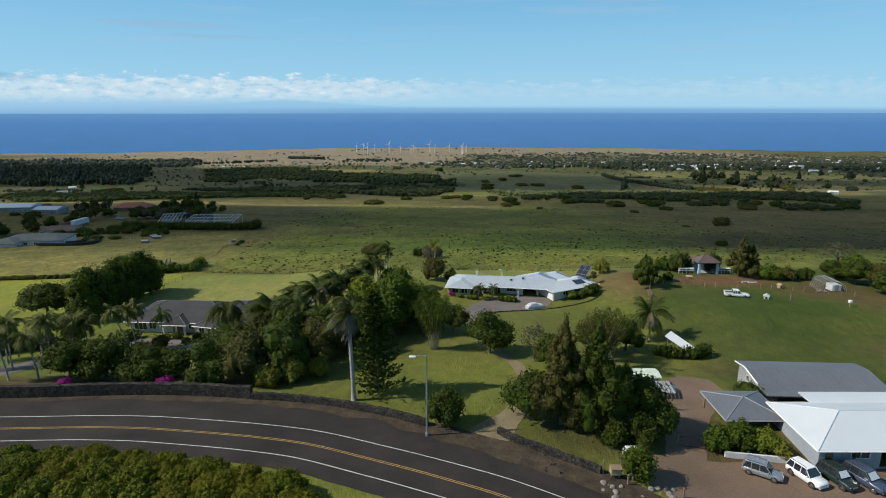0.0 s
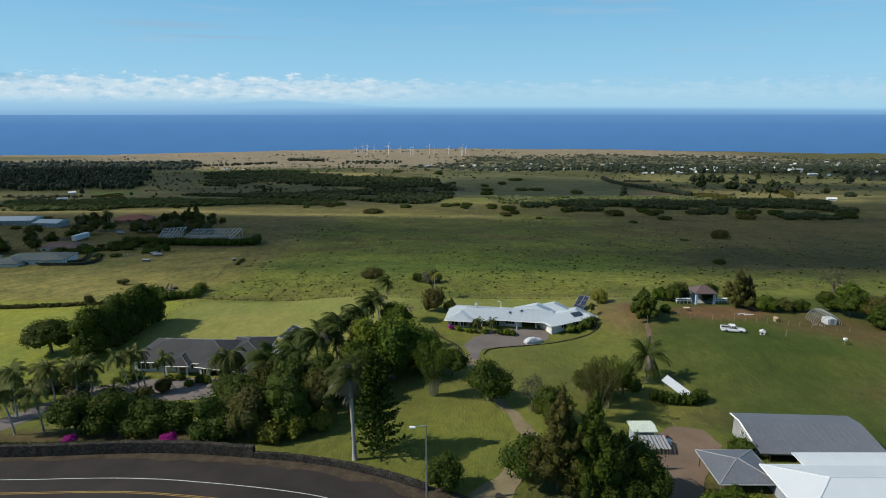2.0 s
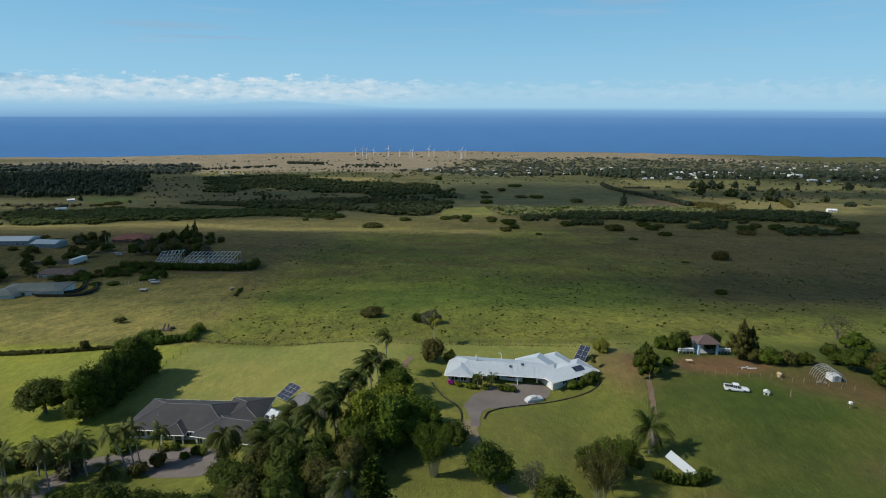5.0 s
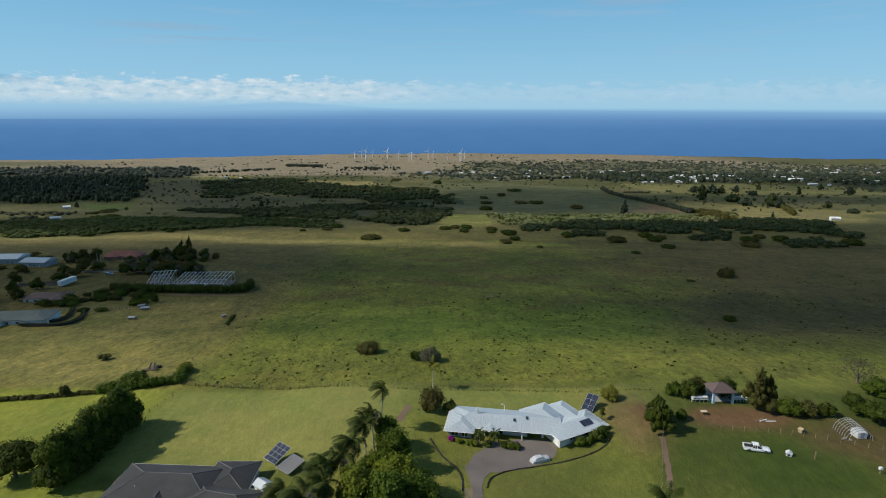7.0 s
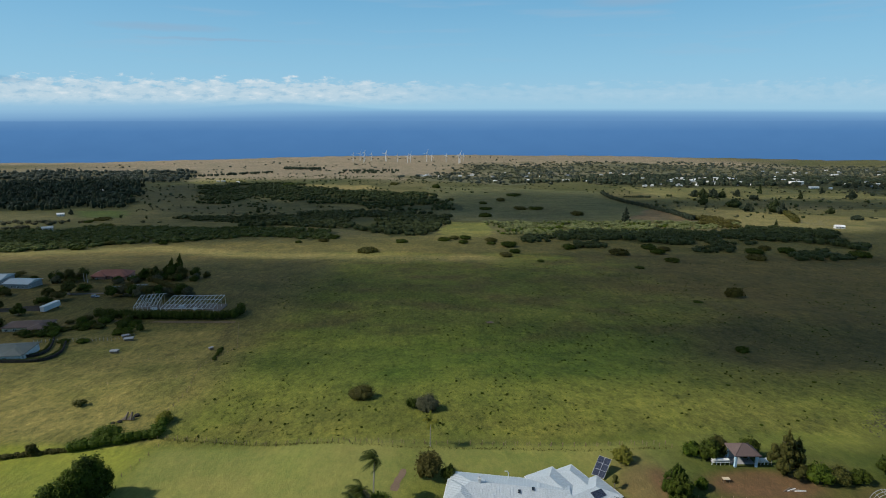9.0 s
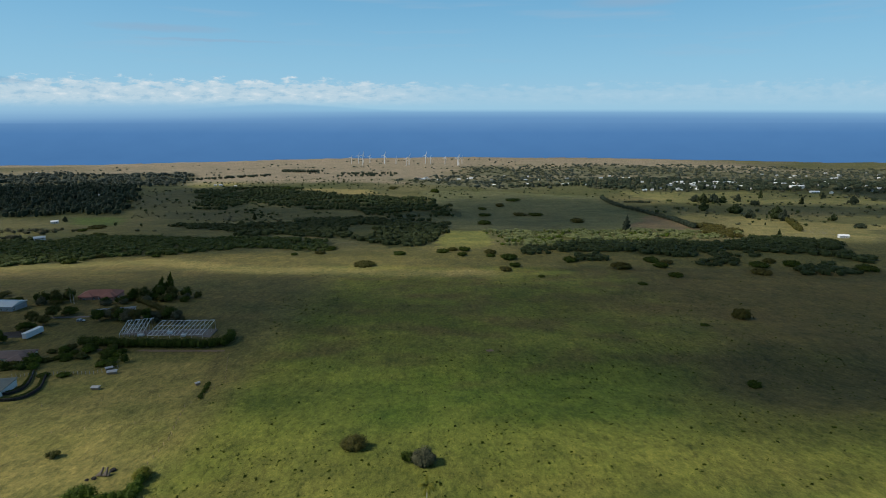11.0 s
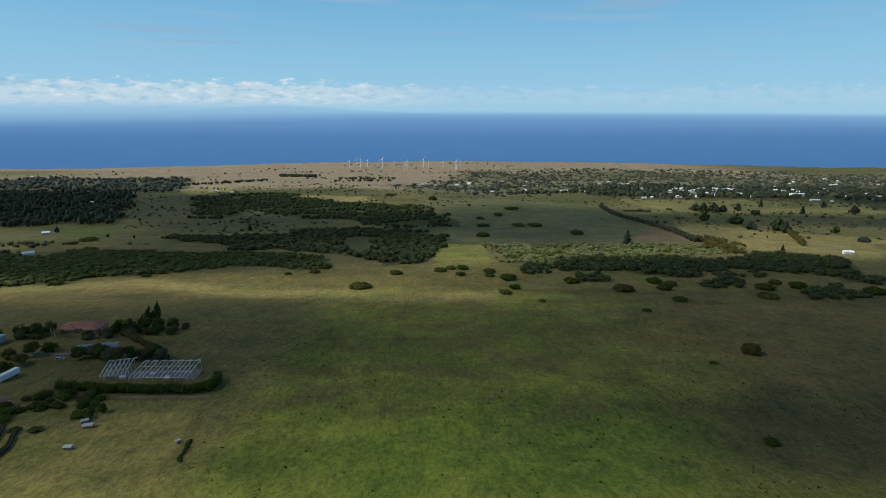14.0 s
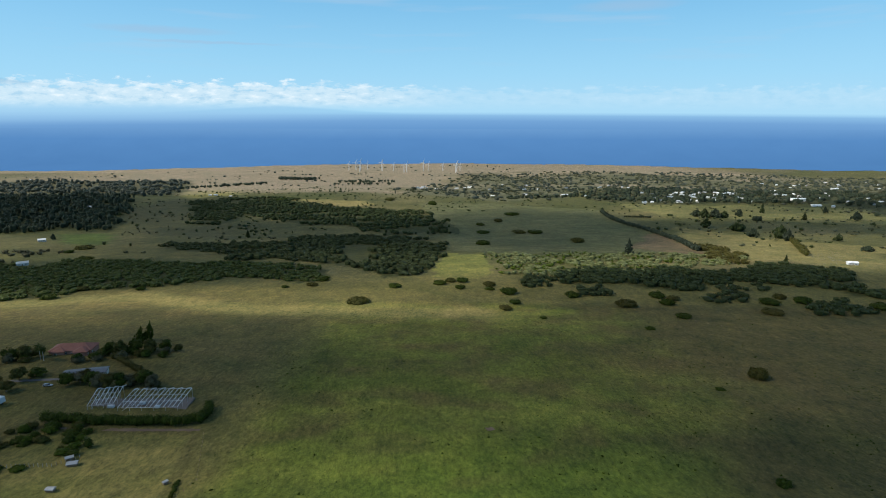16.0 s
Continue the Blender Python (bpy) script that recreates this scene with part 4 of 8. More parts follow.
def pine(x, y, h, w, label, seed, leaf=None, tiers=22, per=7):
    """A conifer of whorled, upswept branches."""
    rng = np.random.default_rng(seed)
    t = thing("conifer", Matrix.Translation(at(x, y)), label, "tree")
    bm = bmesh.new()
    tube(bm, [(0, 0, -0.3), (0.1, 0, h * 0.5), (0, 0, h * 0.97)], [0.24, 0.17, 0.04], 7)
    part("trunk", bm, BARK, t)
    out = []
    for i in range(tiers):
        z = h * (0.06 + 0.92 * (i / tiers) ** 0.9)
        R = 0.5 * w * (1 - (i / tiers)) ** 0.75 * (0.8 + 0.3 * rng.uniform()) + 0.15
        for j in range(per):
            a = 2 * math.pi * (j + rng.uniform(0, 0.8)) / per
            r, m = R * rng.uniform(0.7, 1.1), 9
            for s in range(1, m + 1):
                f = s / m
                p = np.array([math.cos(a) * r * f, math.sin(a) * r * f, z - 0.12 * r * f + 0.30 * r * f * f])
                for _ in range(3):
                    nr = unit(rng.normal(size=3) + [0, 0, 1.0])
                    u = unit(np.array([math.cos(a), math.sin(a), 0.3]) + 0.7 * rng.normal(size=3))
                    v = unit(np.cross(nr, u))
                    q, k = p + 0.12 * rng.normal(size=3), (0.34 + 0.12 * rng.uniform()) * (0.55 + 0.03 * w)
                    out.append((q - u * k, q - v * k * 0.5, q + u * k, q + v * k * 0.5))
    c = new("crown", quads("crown", np.array(out), leaf or LEAF_DARK))
    c.parent = t
    return t


def plume_tree(x, y, h, w, leaf, label, seed, n=2600, size=0.32, lean=0.0):
    """A tall feathery tree of upright plumes."""
    rng = np.random.default_rng(seed)
    t = thing("tree", Matrix.Translation(at(x, y)), label, "tree")
    bm = bmesh.new()
    stem(bm, h * 0.7, 0.22, rng, 6, w * 0.2)
    part("trunk", bm, BARK, t)
    out = []
    if y < 140:
        n, size = int(n * 1.6), size * 0.72
    for i in range(76):
        u = ((i + rng.uniform(0, 1)) / 76) ** 1.15
        r = w * 0.5 * (1 - u) ** 0.7 * rng.uniform(0.2, 1.12)
        a = 2.4 * i + rng.uniform(0, 0.9)
        q = w * (0.05 + 0.095 * (1 - u)) * rng.uniform(0.7, 1.25)
        out.append((math.cos(a) * r + lean * u * h, math.sin(a) * r, h * (0.07 + 0.80 * u) + 0.45 * r * rng.uniform(0.2, 1.2), q, q, q * rng.uniform(1.0, 1.7)))
    out.append((lean * h, 0, h * 0.88, w * 0.06, w * 0.06, h * 0.12))
    out.append((lean * h * 0.4, 0, h * 0.42, w * 0.20, w * 0.20, h * 0.34))
    c = new("crown", crown_mesh("crown", out, n, size, leaf, seed, slim=0.28, wild=0.9, up=0.1, lumps=0.3))
    c.parent = t
    return t


def bamboo(x, y, h, w, label, seed, leaf=None):
    """A clump of canes that fan out of one foot, leafy in their upper halves."""
    rng = np.random.default_rng(seed)
    t = thing("bamboo", Matrix.Translation(at(x, y)), label, "bamboo")
    blobs = []
    for i in range(26):
        a, r = 2.4 * i, w * 0.5 * math.sqrt((i + 0.5) / 26)
        hh = h * rng.uniform(0.72, 1.0) * (1 - 0.12 * r / w)
        foot = Vector((0.16 * r * math.cos(a), 0.16 * r * math.sin(a), -0.2))
        tip = Vector((r * math.cos(a), r * math.sin(a), hh))
        mid = foot.lerp(tip, 0.5) + Vector((-0.14 * r * math.cos(a), -0.14 * r * math.sin(a), 0.06 * hh))
        bm = bmesh.new()
        tube(bm, [foot, mid, tip], [0.06, 0.05, 0.02], 5)
        part("cane", bm, CANE, t)
        for f in (0.45, 0.6, 0.75, 0.9, 1.0):
            q = mid.lerp(tip, 2 * f - 1) if f > 0.5 else foot.lerp(mid, 2 * f)
            e = rng.uniform(0.35, 0.75) * (0.7 + 0.5 * f)
            blobs.append((q.x + 0.2 * rng.normal(), q.y + 0.2 * rng.normal(), q.z, e, e, e * 1.3))
    c = new("crown", crown_mesh("crown", blobs, 9000, 0.17, leaf or LEAF_MID, seed, core=False, slim=0.3, wild=0.9, up=0.1, lumps=0.3))
    c.parent = t
    return t


# ---- beside the road ----
palm(-11.0, 63.6, 12.6, 3.6, "tall royal palm with wind-swept fronds and a pale trunk", 1, (-0.3, 0), (-0.9, -0.2), 0.9, 11, 15, r=0.27, group="")
pine(-8.5, 66.2, 15.5, 8.5, "dark green conifer with whorled branches on the lawn", 2)
bush(-0.2, 57.6, 5.2, 5.2, LEAF_DARK, "round dark green shrub beside the street lamp", 3, 1500, 0.24)
broad_tree(6.6, 82.6, 7.3, 8.6, LEAF_DARK, "round dark green tree on the lawn", 4, 2600, 0.26, 0.16, 12)
broad_tree(1.2, 93.5, 5.6, 7.0, LEAF_DARK, "low dark green tree on the lawn", 5, 1800, 0.26, 0.15)
broad_tree(12.7, 78.5, 6.4, 5.6, LEAF_GREY, "thin grey half-bare tree", 6, 700, 0.2, 0.2, core=False)
broad_tree(14.8, 74.8, 6.0, 7.2, LEAF_DARK, "dark green tree beside the dirt drive", 7, 1900, 0.26, 0.15)
plume_tree(12.6, 57.8, 14.8, 7.6, LEAF_OLIVE, "tall olive-brown silky oak", 8, 9000, 0.26)
plume_tree(15.9, 57.0, 14.8, 8.4, LEAF_DARK, "tall dark olive silky oak", 9, 9000, 0.26)
plume_tree(19.0, 57.0, 9.4, 7.0, LEAF_DARK, "dense dark feathery tree by the gate", 10, 6000, 0.26)
broad_tree(9.6, 59.2, 6.2, 8.0, LEAF_DARK, "spreading dark green tree beside the drive", 11, 1900, 0.26, 0.1)
broad_tree(21.8, 58.0, 7.0, 7.5, LEAF_DARK, "dense dark green tree by the gate", 12, 2200, 0.26, 0.05)
for i, (x, y, h, w) in enumerate(((17.2, 54.6, 3.4, 4.4), (20.2, 55.0, 4.6, 5.0), (22.6, 56.4, 5.2, 5.0))):
    bush(x, y, h, w, LEAF_DARK, "dark undergrowth below silky oaks", 820 + i, 1300, 0.24, "undergrowth below silky oaks", blobs=8)
bush(18.0, 48.6, 4.2, 4.2, LEAF_MID, "round green shrub beside the parking lot", 13, 1300, 0.22)
for i, (x, y) in enumerate(((20.3, 62.6), (21.6, 63.0), (22.8, 63.2))):
    bush(x, y, 5.6, 1.1, LEAF_DARK, "slim dark column of an arborvitae", 14 + i, 420, 0.2, "slim arborvitae", blobs=2)
bamboo(25.4, 84.6, 8.6, 6.8, "tall feathery clump of green bamboo", 20)
bamboo(22.6, 79.6, 9.4, 8.0, "light olive clump of bamboo beside a shed", 25, LEAF_OLIVE)
broad_tree(29.6, 90.0, 6.0, 7.0, LEAF_DARK, "dark spreading tree by the paddock", 21, 1900, 0.26, 0.05)
broad_tree(23.4, 88.0, 6.5, 6.5, LEAF_DARK, "dark green tree by the paddock", 22, 1700, 0.26, 0.05)
palm(35.4, 95.6, 5.6, 4.4, "coconut palm with long arching fronds", 23, (-0.4, 0), (0.05, 0), 0.6, 24, 3, group="")
hedge([(33.8, 87.5), (36.0, 85.9), (39.0, 85.6), (41.2, 86.6), (41.4, 88.6)], 2.3, 1.8, LEAF_DARK, "dark vine-covered hedge round a stone enclosure", 24, 90)

# ---- the grove between the two houses ----
BR = "broad bright green mango tree in a dense grove"
broad_tree(-9.0, 92.5, 12.6, 9.5, LEAF_MID, BR, 30, 3200, 0.34, 0.06, 14)
broad_tree(-4.2, 95.5, 10.0, 9.0, LEAF_MID, BR, 31, 3000, 0.32, 0.08, 14)
broad_tree(-13.8, 96.0, 11.5, 8.5, LEAF_BRIGHT, "broad yellow-green tree in a dense grove", 32, 2800, 0.34, 0.06, 12)
broad_tree(-8.0, 102.5, 9.5, 8.5, LEAF_BRIGHT, "broad yellow-green tree in a dense grove", 33, 2400, 0.34, 0.06, 12)
broad_tree(-9.5, 112, 9.5, 8.5, LEAF_MID, BR, 34, 2200, 0.34, 0.05, 12)
broad_tree(-11.5, 121, 8.0, 7.5, LEAF_MID, BR, 35, 1800, 0.34, 0.05, 12)
for i, (x, y, h, w, lf) in enumerate(((-14.5, 90.0, 9.0, 8.0, LEAF_MID), (-10.5, 98.0, 9.5, 8.0, LEAF_BRIGHT), (-4.8, 101.5, 7.0, 7.5, LEAF_MID), (-14.6, 103.0, 8.0, 7.0, LEAF_MID), (-18.5, 80.5, 8.0, 7.5, LEAF_DARK), (-12.0, 106.5, 7.5, 7.0, LEAF_BRIGHT))):
    broad_tree(x, y, h, w, lf, "broad green tree in a dense grove", 580 + i, 2200, 0.32, 0.05, 12, group="trees of the grove")
bamboo(-1.8, 84.8, 9.6, 7.0, "tall fan of green bamboo with bare pale canes below", 36)
for i, (x, y, h, L) in enumerate(((-20.8, 90, 9.5, 4.2), (-19.2, 99, 9.5, 4.0), (-16.2, 108, 9.3, 4.0), (-23.5, 86.5, 8.0, 4.2), (-18.6, 94.5, 9.0, 4.2), (-15.0, 114.5, 9.5, 3.8), (-17.5, 103.5, 8.4, 3.8), (-24.5, 93, 7.6, 4.0),
                                  (-27.0, 84.5, 7.2, 4.2), (-14.2, 119.5, 9.6, 3.4), (-21.5, 82, 6.8, 4.0), (-28.5, 89.5, 6.6, 4.0))):
    palm(x, y, h, L, "dark wind-swept palm in a dense grove", 40 + i, (-0.5, 0), (-0.7, -0.1), 0.7, 22, 2 if i % 3 == 0 else 0, group="palms of the grove")
palm(-13.6, 128.5, 10.8, 3.4, "lone tall palm swept by the wind", 56, (0.5, 0), (-1.1, 0), 0.8, 15, 0, group="palms of the grove")
palm(-35.0, 86.8, 7.8, 4.6, "large drooping palm before a house", 57, (0.4, 0), (-0.2, 0), 1.3, 22, 5, group="")
palm(-24.8, 84.0, 7.4, 4.4, "large drooping palm in the grove", 58, (0.4, 0), (-0.2, 0), 1.2, 22, 4, group="palms of the grove")
DN = "dense dark green shrubbery below palms"
for i, (x, y, h, w) in enumerate(((-30.5, 69.5, 6.5, 8.0), (-26.0, 70.0, 8.0, 8.0), (-21.5, 72.0, 9.2, 8.5), (-28.5, 75.5, 8.0, 8.5), (-17.6, 76.0, 9.0, 7.5), (-23.0, 79.0, 9.0, 9.0), (-31.5, 79.5, 7.2, 7.5), (-15.0, 82.5, 9.0, 8.0), (-19.5, 85.5, 8.5, 8.0), (-13.0, 87.0, 9.0, 7.0), (-27.0, 82, 8, 8))):
    broad_tree(x, y, h, w, (LEAF_DARK, LEAF_OLIVE, LEAF_DARK)[i % 3], DN, 60 + i, 1900, 0.30, 0.02, 10, "shrub", "shrub", "shrubs of the grove", slim=0.35)
for i, (x, y, h, w) in enumerate(((-22.6, 68.2, 3.6, 4.2), (-19.8, 69.4, 4.2, 3.8), (-16.8, 71.5, 3.6, 3.6))):
    bush(x, y, h, w, LEAF_YELLOW, "yellow-green broad-leaved ginger clump", 75 + i, 520, 0.42, "ginger clumps", slim=0.4)

# ---- round the dark-roofed house ----
for i, (x, y, h, w) in enumerate(((-50.0, 71.5, 6.2, 8.0), (-45.5, 72.0, 6.6, 8.5), (-40.6, 72.0, 5.4, 8.0), (-36.6, 72.6, 5.0, 6.0))):
    broad_tree(x, y, h, w, LEAF_DARK, "dense dark green shade tree behind the wall", 80 + i, 2600, 0.26, 0.02, 12, group="shade trees behind the wall")
for i, (x, y, w) in enumerate(((-48.2, 67.4, 2.2), (-35.8, 67.8, 2.9))):
    bush(x, y, 1.5, w, LEAF_PINK, "magenta bougainvillea over the wall", 86 + i, 700, 0.16, "bougainvilleas")
for i, (x, y, h, lean) in enumerate(((-54.3, 71.5, 6.8, -1.0), (-61.0, 83.8, 7.6, -0.4), (-63.6, 79.0, 8.0, 0.4), (-57.6, 70.6, 7.0, -1.3), (-66.5, 82.0, 7.0, 0.3), (-59.4, 86.6, 6.6, 0.4), (-57.8, 88.0, 6.4, -0.3), (-68.5, 77, 7.2, -0.4), (-65.5, 88.0, 6.2, 0.2), (-72, 84, 7, 0.2),
                                     (-62.4, 89.8, 6.2, 0.3), (-60.6, 90.5, 6.4, 0.1))):
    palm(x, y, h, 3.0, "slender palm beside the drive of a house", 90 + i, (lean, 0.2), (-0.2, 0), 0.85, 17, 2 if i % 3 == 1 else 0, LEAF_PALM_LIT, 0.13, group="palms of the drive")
for i, (x, y, h, lean) in enumerate(((-52.2, 89.6, 8.0, -2.6), (-51.2, 90.2, 8.0, -1.2), (-50.4, 90.6, 8.4, -0.8), (-48.3, 93.2, 6.4, 0.1))):
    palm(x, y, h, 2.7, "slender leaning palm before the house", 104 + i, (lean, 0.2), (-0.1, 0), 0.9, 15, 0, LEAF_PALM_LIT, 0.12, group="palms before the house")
palm(-53.6, 87.0, 2.6, 2.8, "low feathery palm beside the drive", 108, (0, 0), (0, 0), 0.7, 16, 0, r=0.12, group="palms before the house")
broad_tree(-81.2, 112.6, 8.0, 11.5, LEAF_DARK, "round dark green tree in a meadow", 110, 3200, 0.32, 0.22, 13)
for i in range(9):
    f = i / 8
    broad_tree(-71.2 + 0.6 * f, 109.4 + 23.6 * f, 12.4 + 1.2 * math.sin(i * 2.2), 7.6, LEAF_DARK if i % 2 else LEAF_MID, "tall dense dark green tree in a row", 112 + i, 2600, 0.36, 0.02, 12, group="row of tall trees")
for i in range(9):
    broad_tree(-71.0 + 0.6 * i / 8, 109.0 + 23.6 * i / 8, 7.0, 7.4, LEAF_DARK, "dense dark green undergrowth of a tree row", 560 + i, 1500, 0.32, 0.0, 10, "shrub", "shrub", "undergrowth of the tree row")
for i in range(10):
    bush(-79 + 2.4 * i + random.uniform(-1, 1), 86 + random.uniform(-3, 13), random.uniform(1.6, 3.2), random.uniform(3.5, 6), (LEAF_MID, LEAF_OLIVE, LEAF_GREY)[i % 3], "leafy garden shrub beside the drive", 125 + i, 600, 0.28, "garden shrubs")
for i, (x, y, h, w, lf) in enumerate(((-49.6, 96.6, 1.3, 2.4, LEAF_YELLOW), (-47.6, 97.0, 1.4, 2.2, LEAF_MID), (-43.2, 95.2, 1.8, 2.2, LEAF_DARK), (-42.0, 94.8, 1.5, 2.2, LEAF_MID), (-44.6, 93.9, 1.2, 2.0, LEAF_MID), (-47.8, 91.4, 3.2, 3.6, LEAF_OLIVE), (-49.8, 88.6, 2.6, 4.0, LEAF_OLIVE))):
    bush(x, y, h, w, lf, "clipped garden shrub before the house", 140 + i, 420, 0.2, "shrubs before the house")

hedge([road_point(q, 9.9) for q in (-60, -52, -44, -37)], 0.8, 1.1, LEAF_DARK, "low clipped hedge behind a lava-rock wall", 148, 60, 0.16)

# ---- the hedge on the near side of the road ----
for i in range(26):
    x = -60 + 1.9 * i
    y = curve(ROAD, x) - 8.3 - 1.7 * (i % 2) - 0.9 * step(-30, -12, x)
    bush(x, y, 3.0 + 0.3 * math.sin(i * 1.9), 6.4, LEAF_HEDGE, "dense yellow-green hedge shrub beside the road", 150 + i, 4200, 0.10, "hedge shrubs of the roadside", blobs=34, lump=(0.07, 0.14), wild=0.4, lumps=0.15)
for i in range(14):
    x = -56 + 3.0 * i
    bush(x, curve(ROAD, x) - 13.4, 3.6, 5.4, LEAF_HEDGE, "dense green hedge shrub beside the road", 180 + i, 900, 0.2, "hedge shrubs of the roadside", blobs=22, lump=(0.11, 0.18), wild=0.35)


# ---- buildings ----
def roof_block(parent, m, x0, x1, y0, y1, z, slope, roof, axis="x", hips=(1, 1), ribs=0.0, caps=None, thick=0.16, trim=None):
    """A hipped roof (hips 1) or a gabled one (hips 0) on a rectangle, as roof, seams, caps and gutters."""
    swap = axis == "y"
    if swap:
        m = m @ Matrix(((0, -1, 0, 0), (1, 0, 0, 0), (0, 0, 1, 0), (0, 0, 0, 1)))
        x0, x1, y0, y1 = y0, y1, -x1, -x0
    ym, half = (y0 + y1) / 2, (y1 - y0) / 2
    top = z + slope * half
    lim = (x1 - x0) / 2 - 0.05
    r0, r1 = Vector((x0 + min(half, lim) * hips[0], ym, top)), Vector((x1 - min(half, lim) * hips[1], ym, top))
    a, b, c, d = (Vector(v) for v in ((x0, y0, z), (x1, y0, z), (x1, y1, z), (x0, y1, z)))
    down = Vector((0, 0, -thick))
    planes = [([a, b, r1, r0], b - a), ([c, d, r0, r1], d - c), ([b, c, r1], c - b), ([d, a, r0], a - d)]
    bm = bmesh.new()
    for poly, _ in planes:
        bm.faces.new([bm.verts.new(m @ v) for v in poly])
    bm.faces.new([bm.verts.new(m @ (v + down)) for v in (d, c, b, a)])
    for p, q in ((a, b), (b, c), (c, d), (d, a)):
        bm.faces.new([bm.verts.new(m @ v) for v in (p + down, q + down, q, p)])
    bmesh.ops.remove_doubles(bm, verts=bm.verts, dist=0.001)
    ob = part("roof", bm, roof, parent)
    if ribs:
        bm = bmesh.new()
        for k, (poly, e) in enumerate(planes):
            if k > 1 and not hips[1 if k == 2 else 0]:
                continue
            e = e.normalized()
            nor = (poly[1] - poly[0]).cross(poly[2] - poly[1]).normalized()
            s = nor.cross(e)
            flat = [((v - poly[0]).dot(e), (v - poly[0]).dot(s)) for v in poly]
            lo, hi = min(f[0] for f in flat), max(f[0] for f in flat)
            t = lo + ribs / 2
            while t < hi:
                cut = []
                for (u0, w0), (u1, w1) in zip(flat, flat[1:] + flat[:1]):
                    if (u0 - t) * (u1 - t) < 0:
                        cut.append(w0 + (w1 - w0) * (t - u0) / (u1 - u0))
                if len(cut) == 2 and abs(cut[0] - cut[1]) > 0.2:
                    p, q = (poly[0] + e * t + s * w for w in sorted(cut))
                    vs = [bm.verts.new(m @ v) for v in (p - e * 0.03, p + e * 0.03, p + nor * 0.06, q - e * 0.03, q + e * 0.03, q + nor * 0.06)]
                    bm.faces.new((vs[0], vs[2], vs[5], vs[3])), bm.faces.new((vs[2], vs[1], vs[4], vs[5])), bm.faces.new((vs[0], vs[1], vs[2]))
                t += ribs
        tagged(part("seams", bm, roof, ob), kind="stuff")
    if caps:
        for p, q in ((r0, r1), (a, r0), (d, r0), (b, r1), (c, r1)):
            if (q - p).length > 0.3:
                bm = bmesh.new()
                tube(bm, [m @ (p + Vector((0, 0, 0.02))), m @ (q + Vector((0, 0, 0.02)))], [0.07, 0.07], 6)
                part("ridge_cap", bm, caps, ob)
    if trim:
        for p, q, out_ in ((a, b, (0, -1)), (b, c, (1, 0)), (c, d, (0, 1)), (d, a, (-1, 0))):
            bm = bmesh.new()
            o = Vector((*out_, 0)) * 0.05
            tube(bm, [m @ (p + o + Vector((0, 0, -0.09))), m @ (q + o + Vector((0, 0, -0.09)))], [0.09, 0.09], 4)
            part("gutter", bm, trim, ob)
    return ob


def lattice(bm, w, s0, s1, z0, z1, holes, y0, y1):
    """A flat slab in one piece with rectangular holes through it."""
    ss = sorted({s0, s1, *(v for q in holes for v in q[:2])})
    zs = sorted({z0, z1, *(v for q in holes for v in q[2:4] if z0 < v < z1)})
    grid = {}

    def corner(i, j, k):
        if (i, j, k) not in grid:
            grid[i, j, k] = bm.verts.new(w @ Vector((ss[i], (y0, y1)[k], zs[j])))
        return grid[i, j, k]

    def solid(i, j):
        if not (0 <= i < len(ss) - 1 and 0 <= j < len(zs) - 1):
            return False
        a, b = (ss[i] + ss[i + 1]) / 2, (zs[j] + zs[j + 1]) / 2
        return not any(q[0] < a < q[1] and q[2] < b < q[3] for q in holes)
    for i in range(len(ss) - 1):
        for j in range(len(zs) - 1):
            if not solid(i, j):
                continue
            bm.faces.new([corner(*v) for v in ((i, j, 0), (i + 1, j, 0), (i + 1, j + 1, 0), (i, j + 1, 0))])
            bm.faces.new([corner(*v) for v in ((i, j + 1, 1), (i + 1, j + 1, 1), (i + 1, j, 1), (i, j, 1))])
            for di, dj, e in ((-1, 0, ((i, j), (i, j + 1))), (1, 0, ((i + 1, j + 1), (i + 1, j))), (0, -1, ((i + 1, j), (i, j))), (0, 1, ((i, j + 1), (i + 1, j + 1)))):
                if not solid(i + di, j + dj):
                    bm.faces.new((corner(*e[0], 0), corner(*e[1], 0), corner(*e[1], 1), corner(*e[0], 1)))


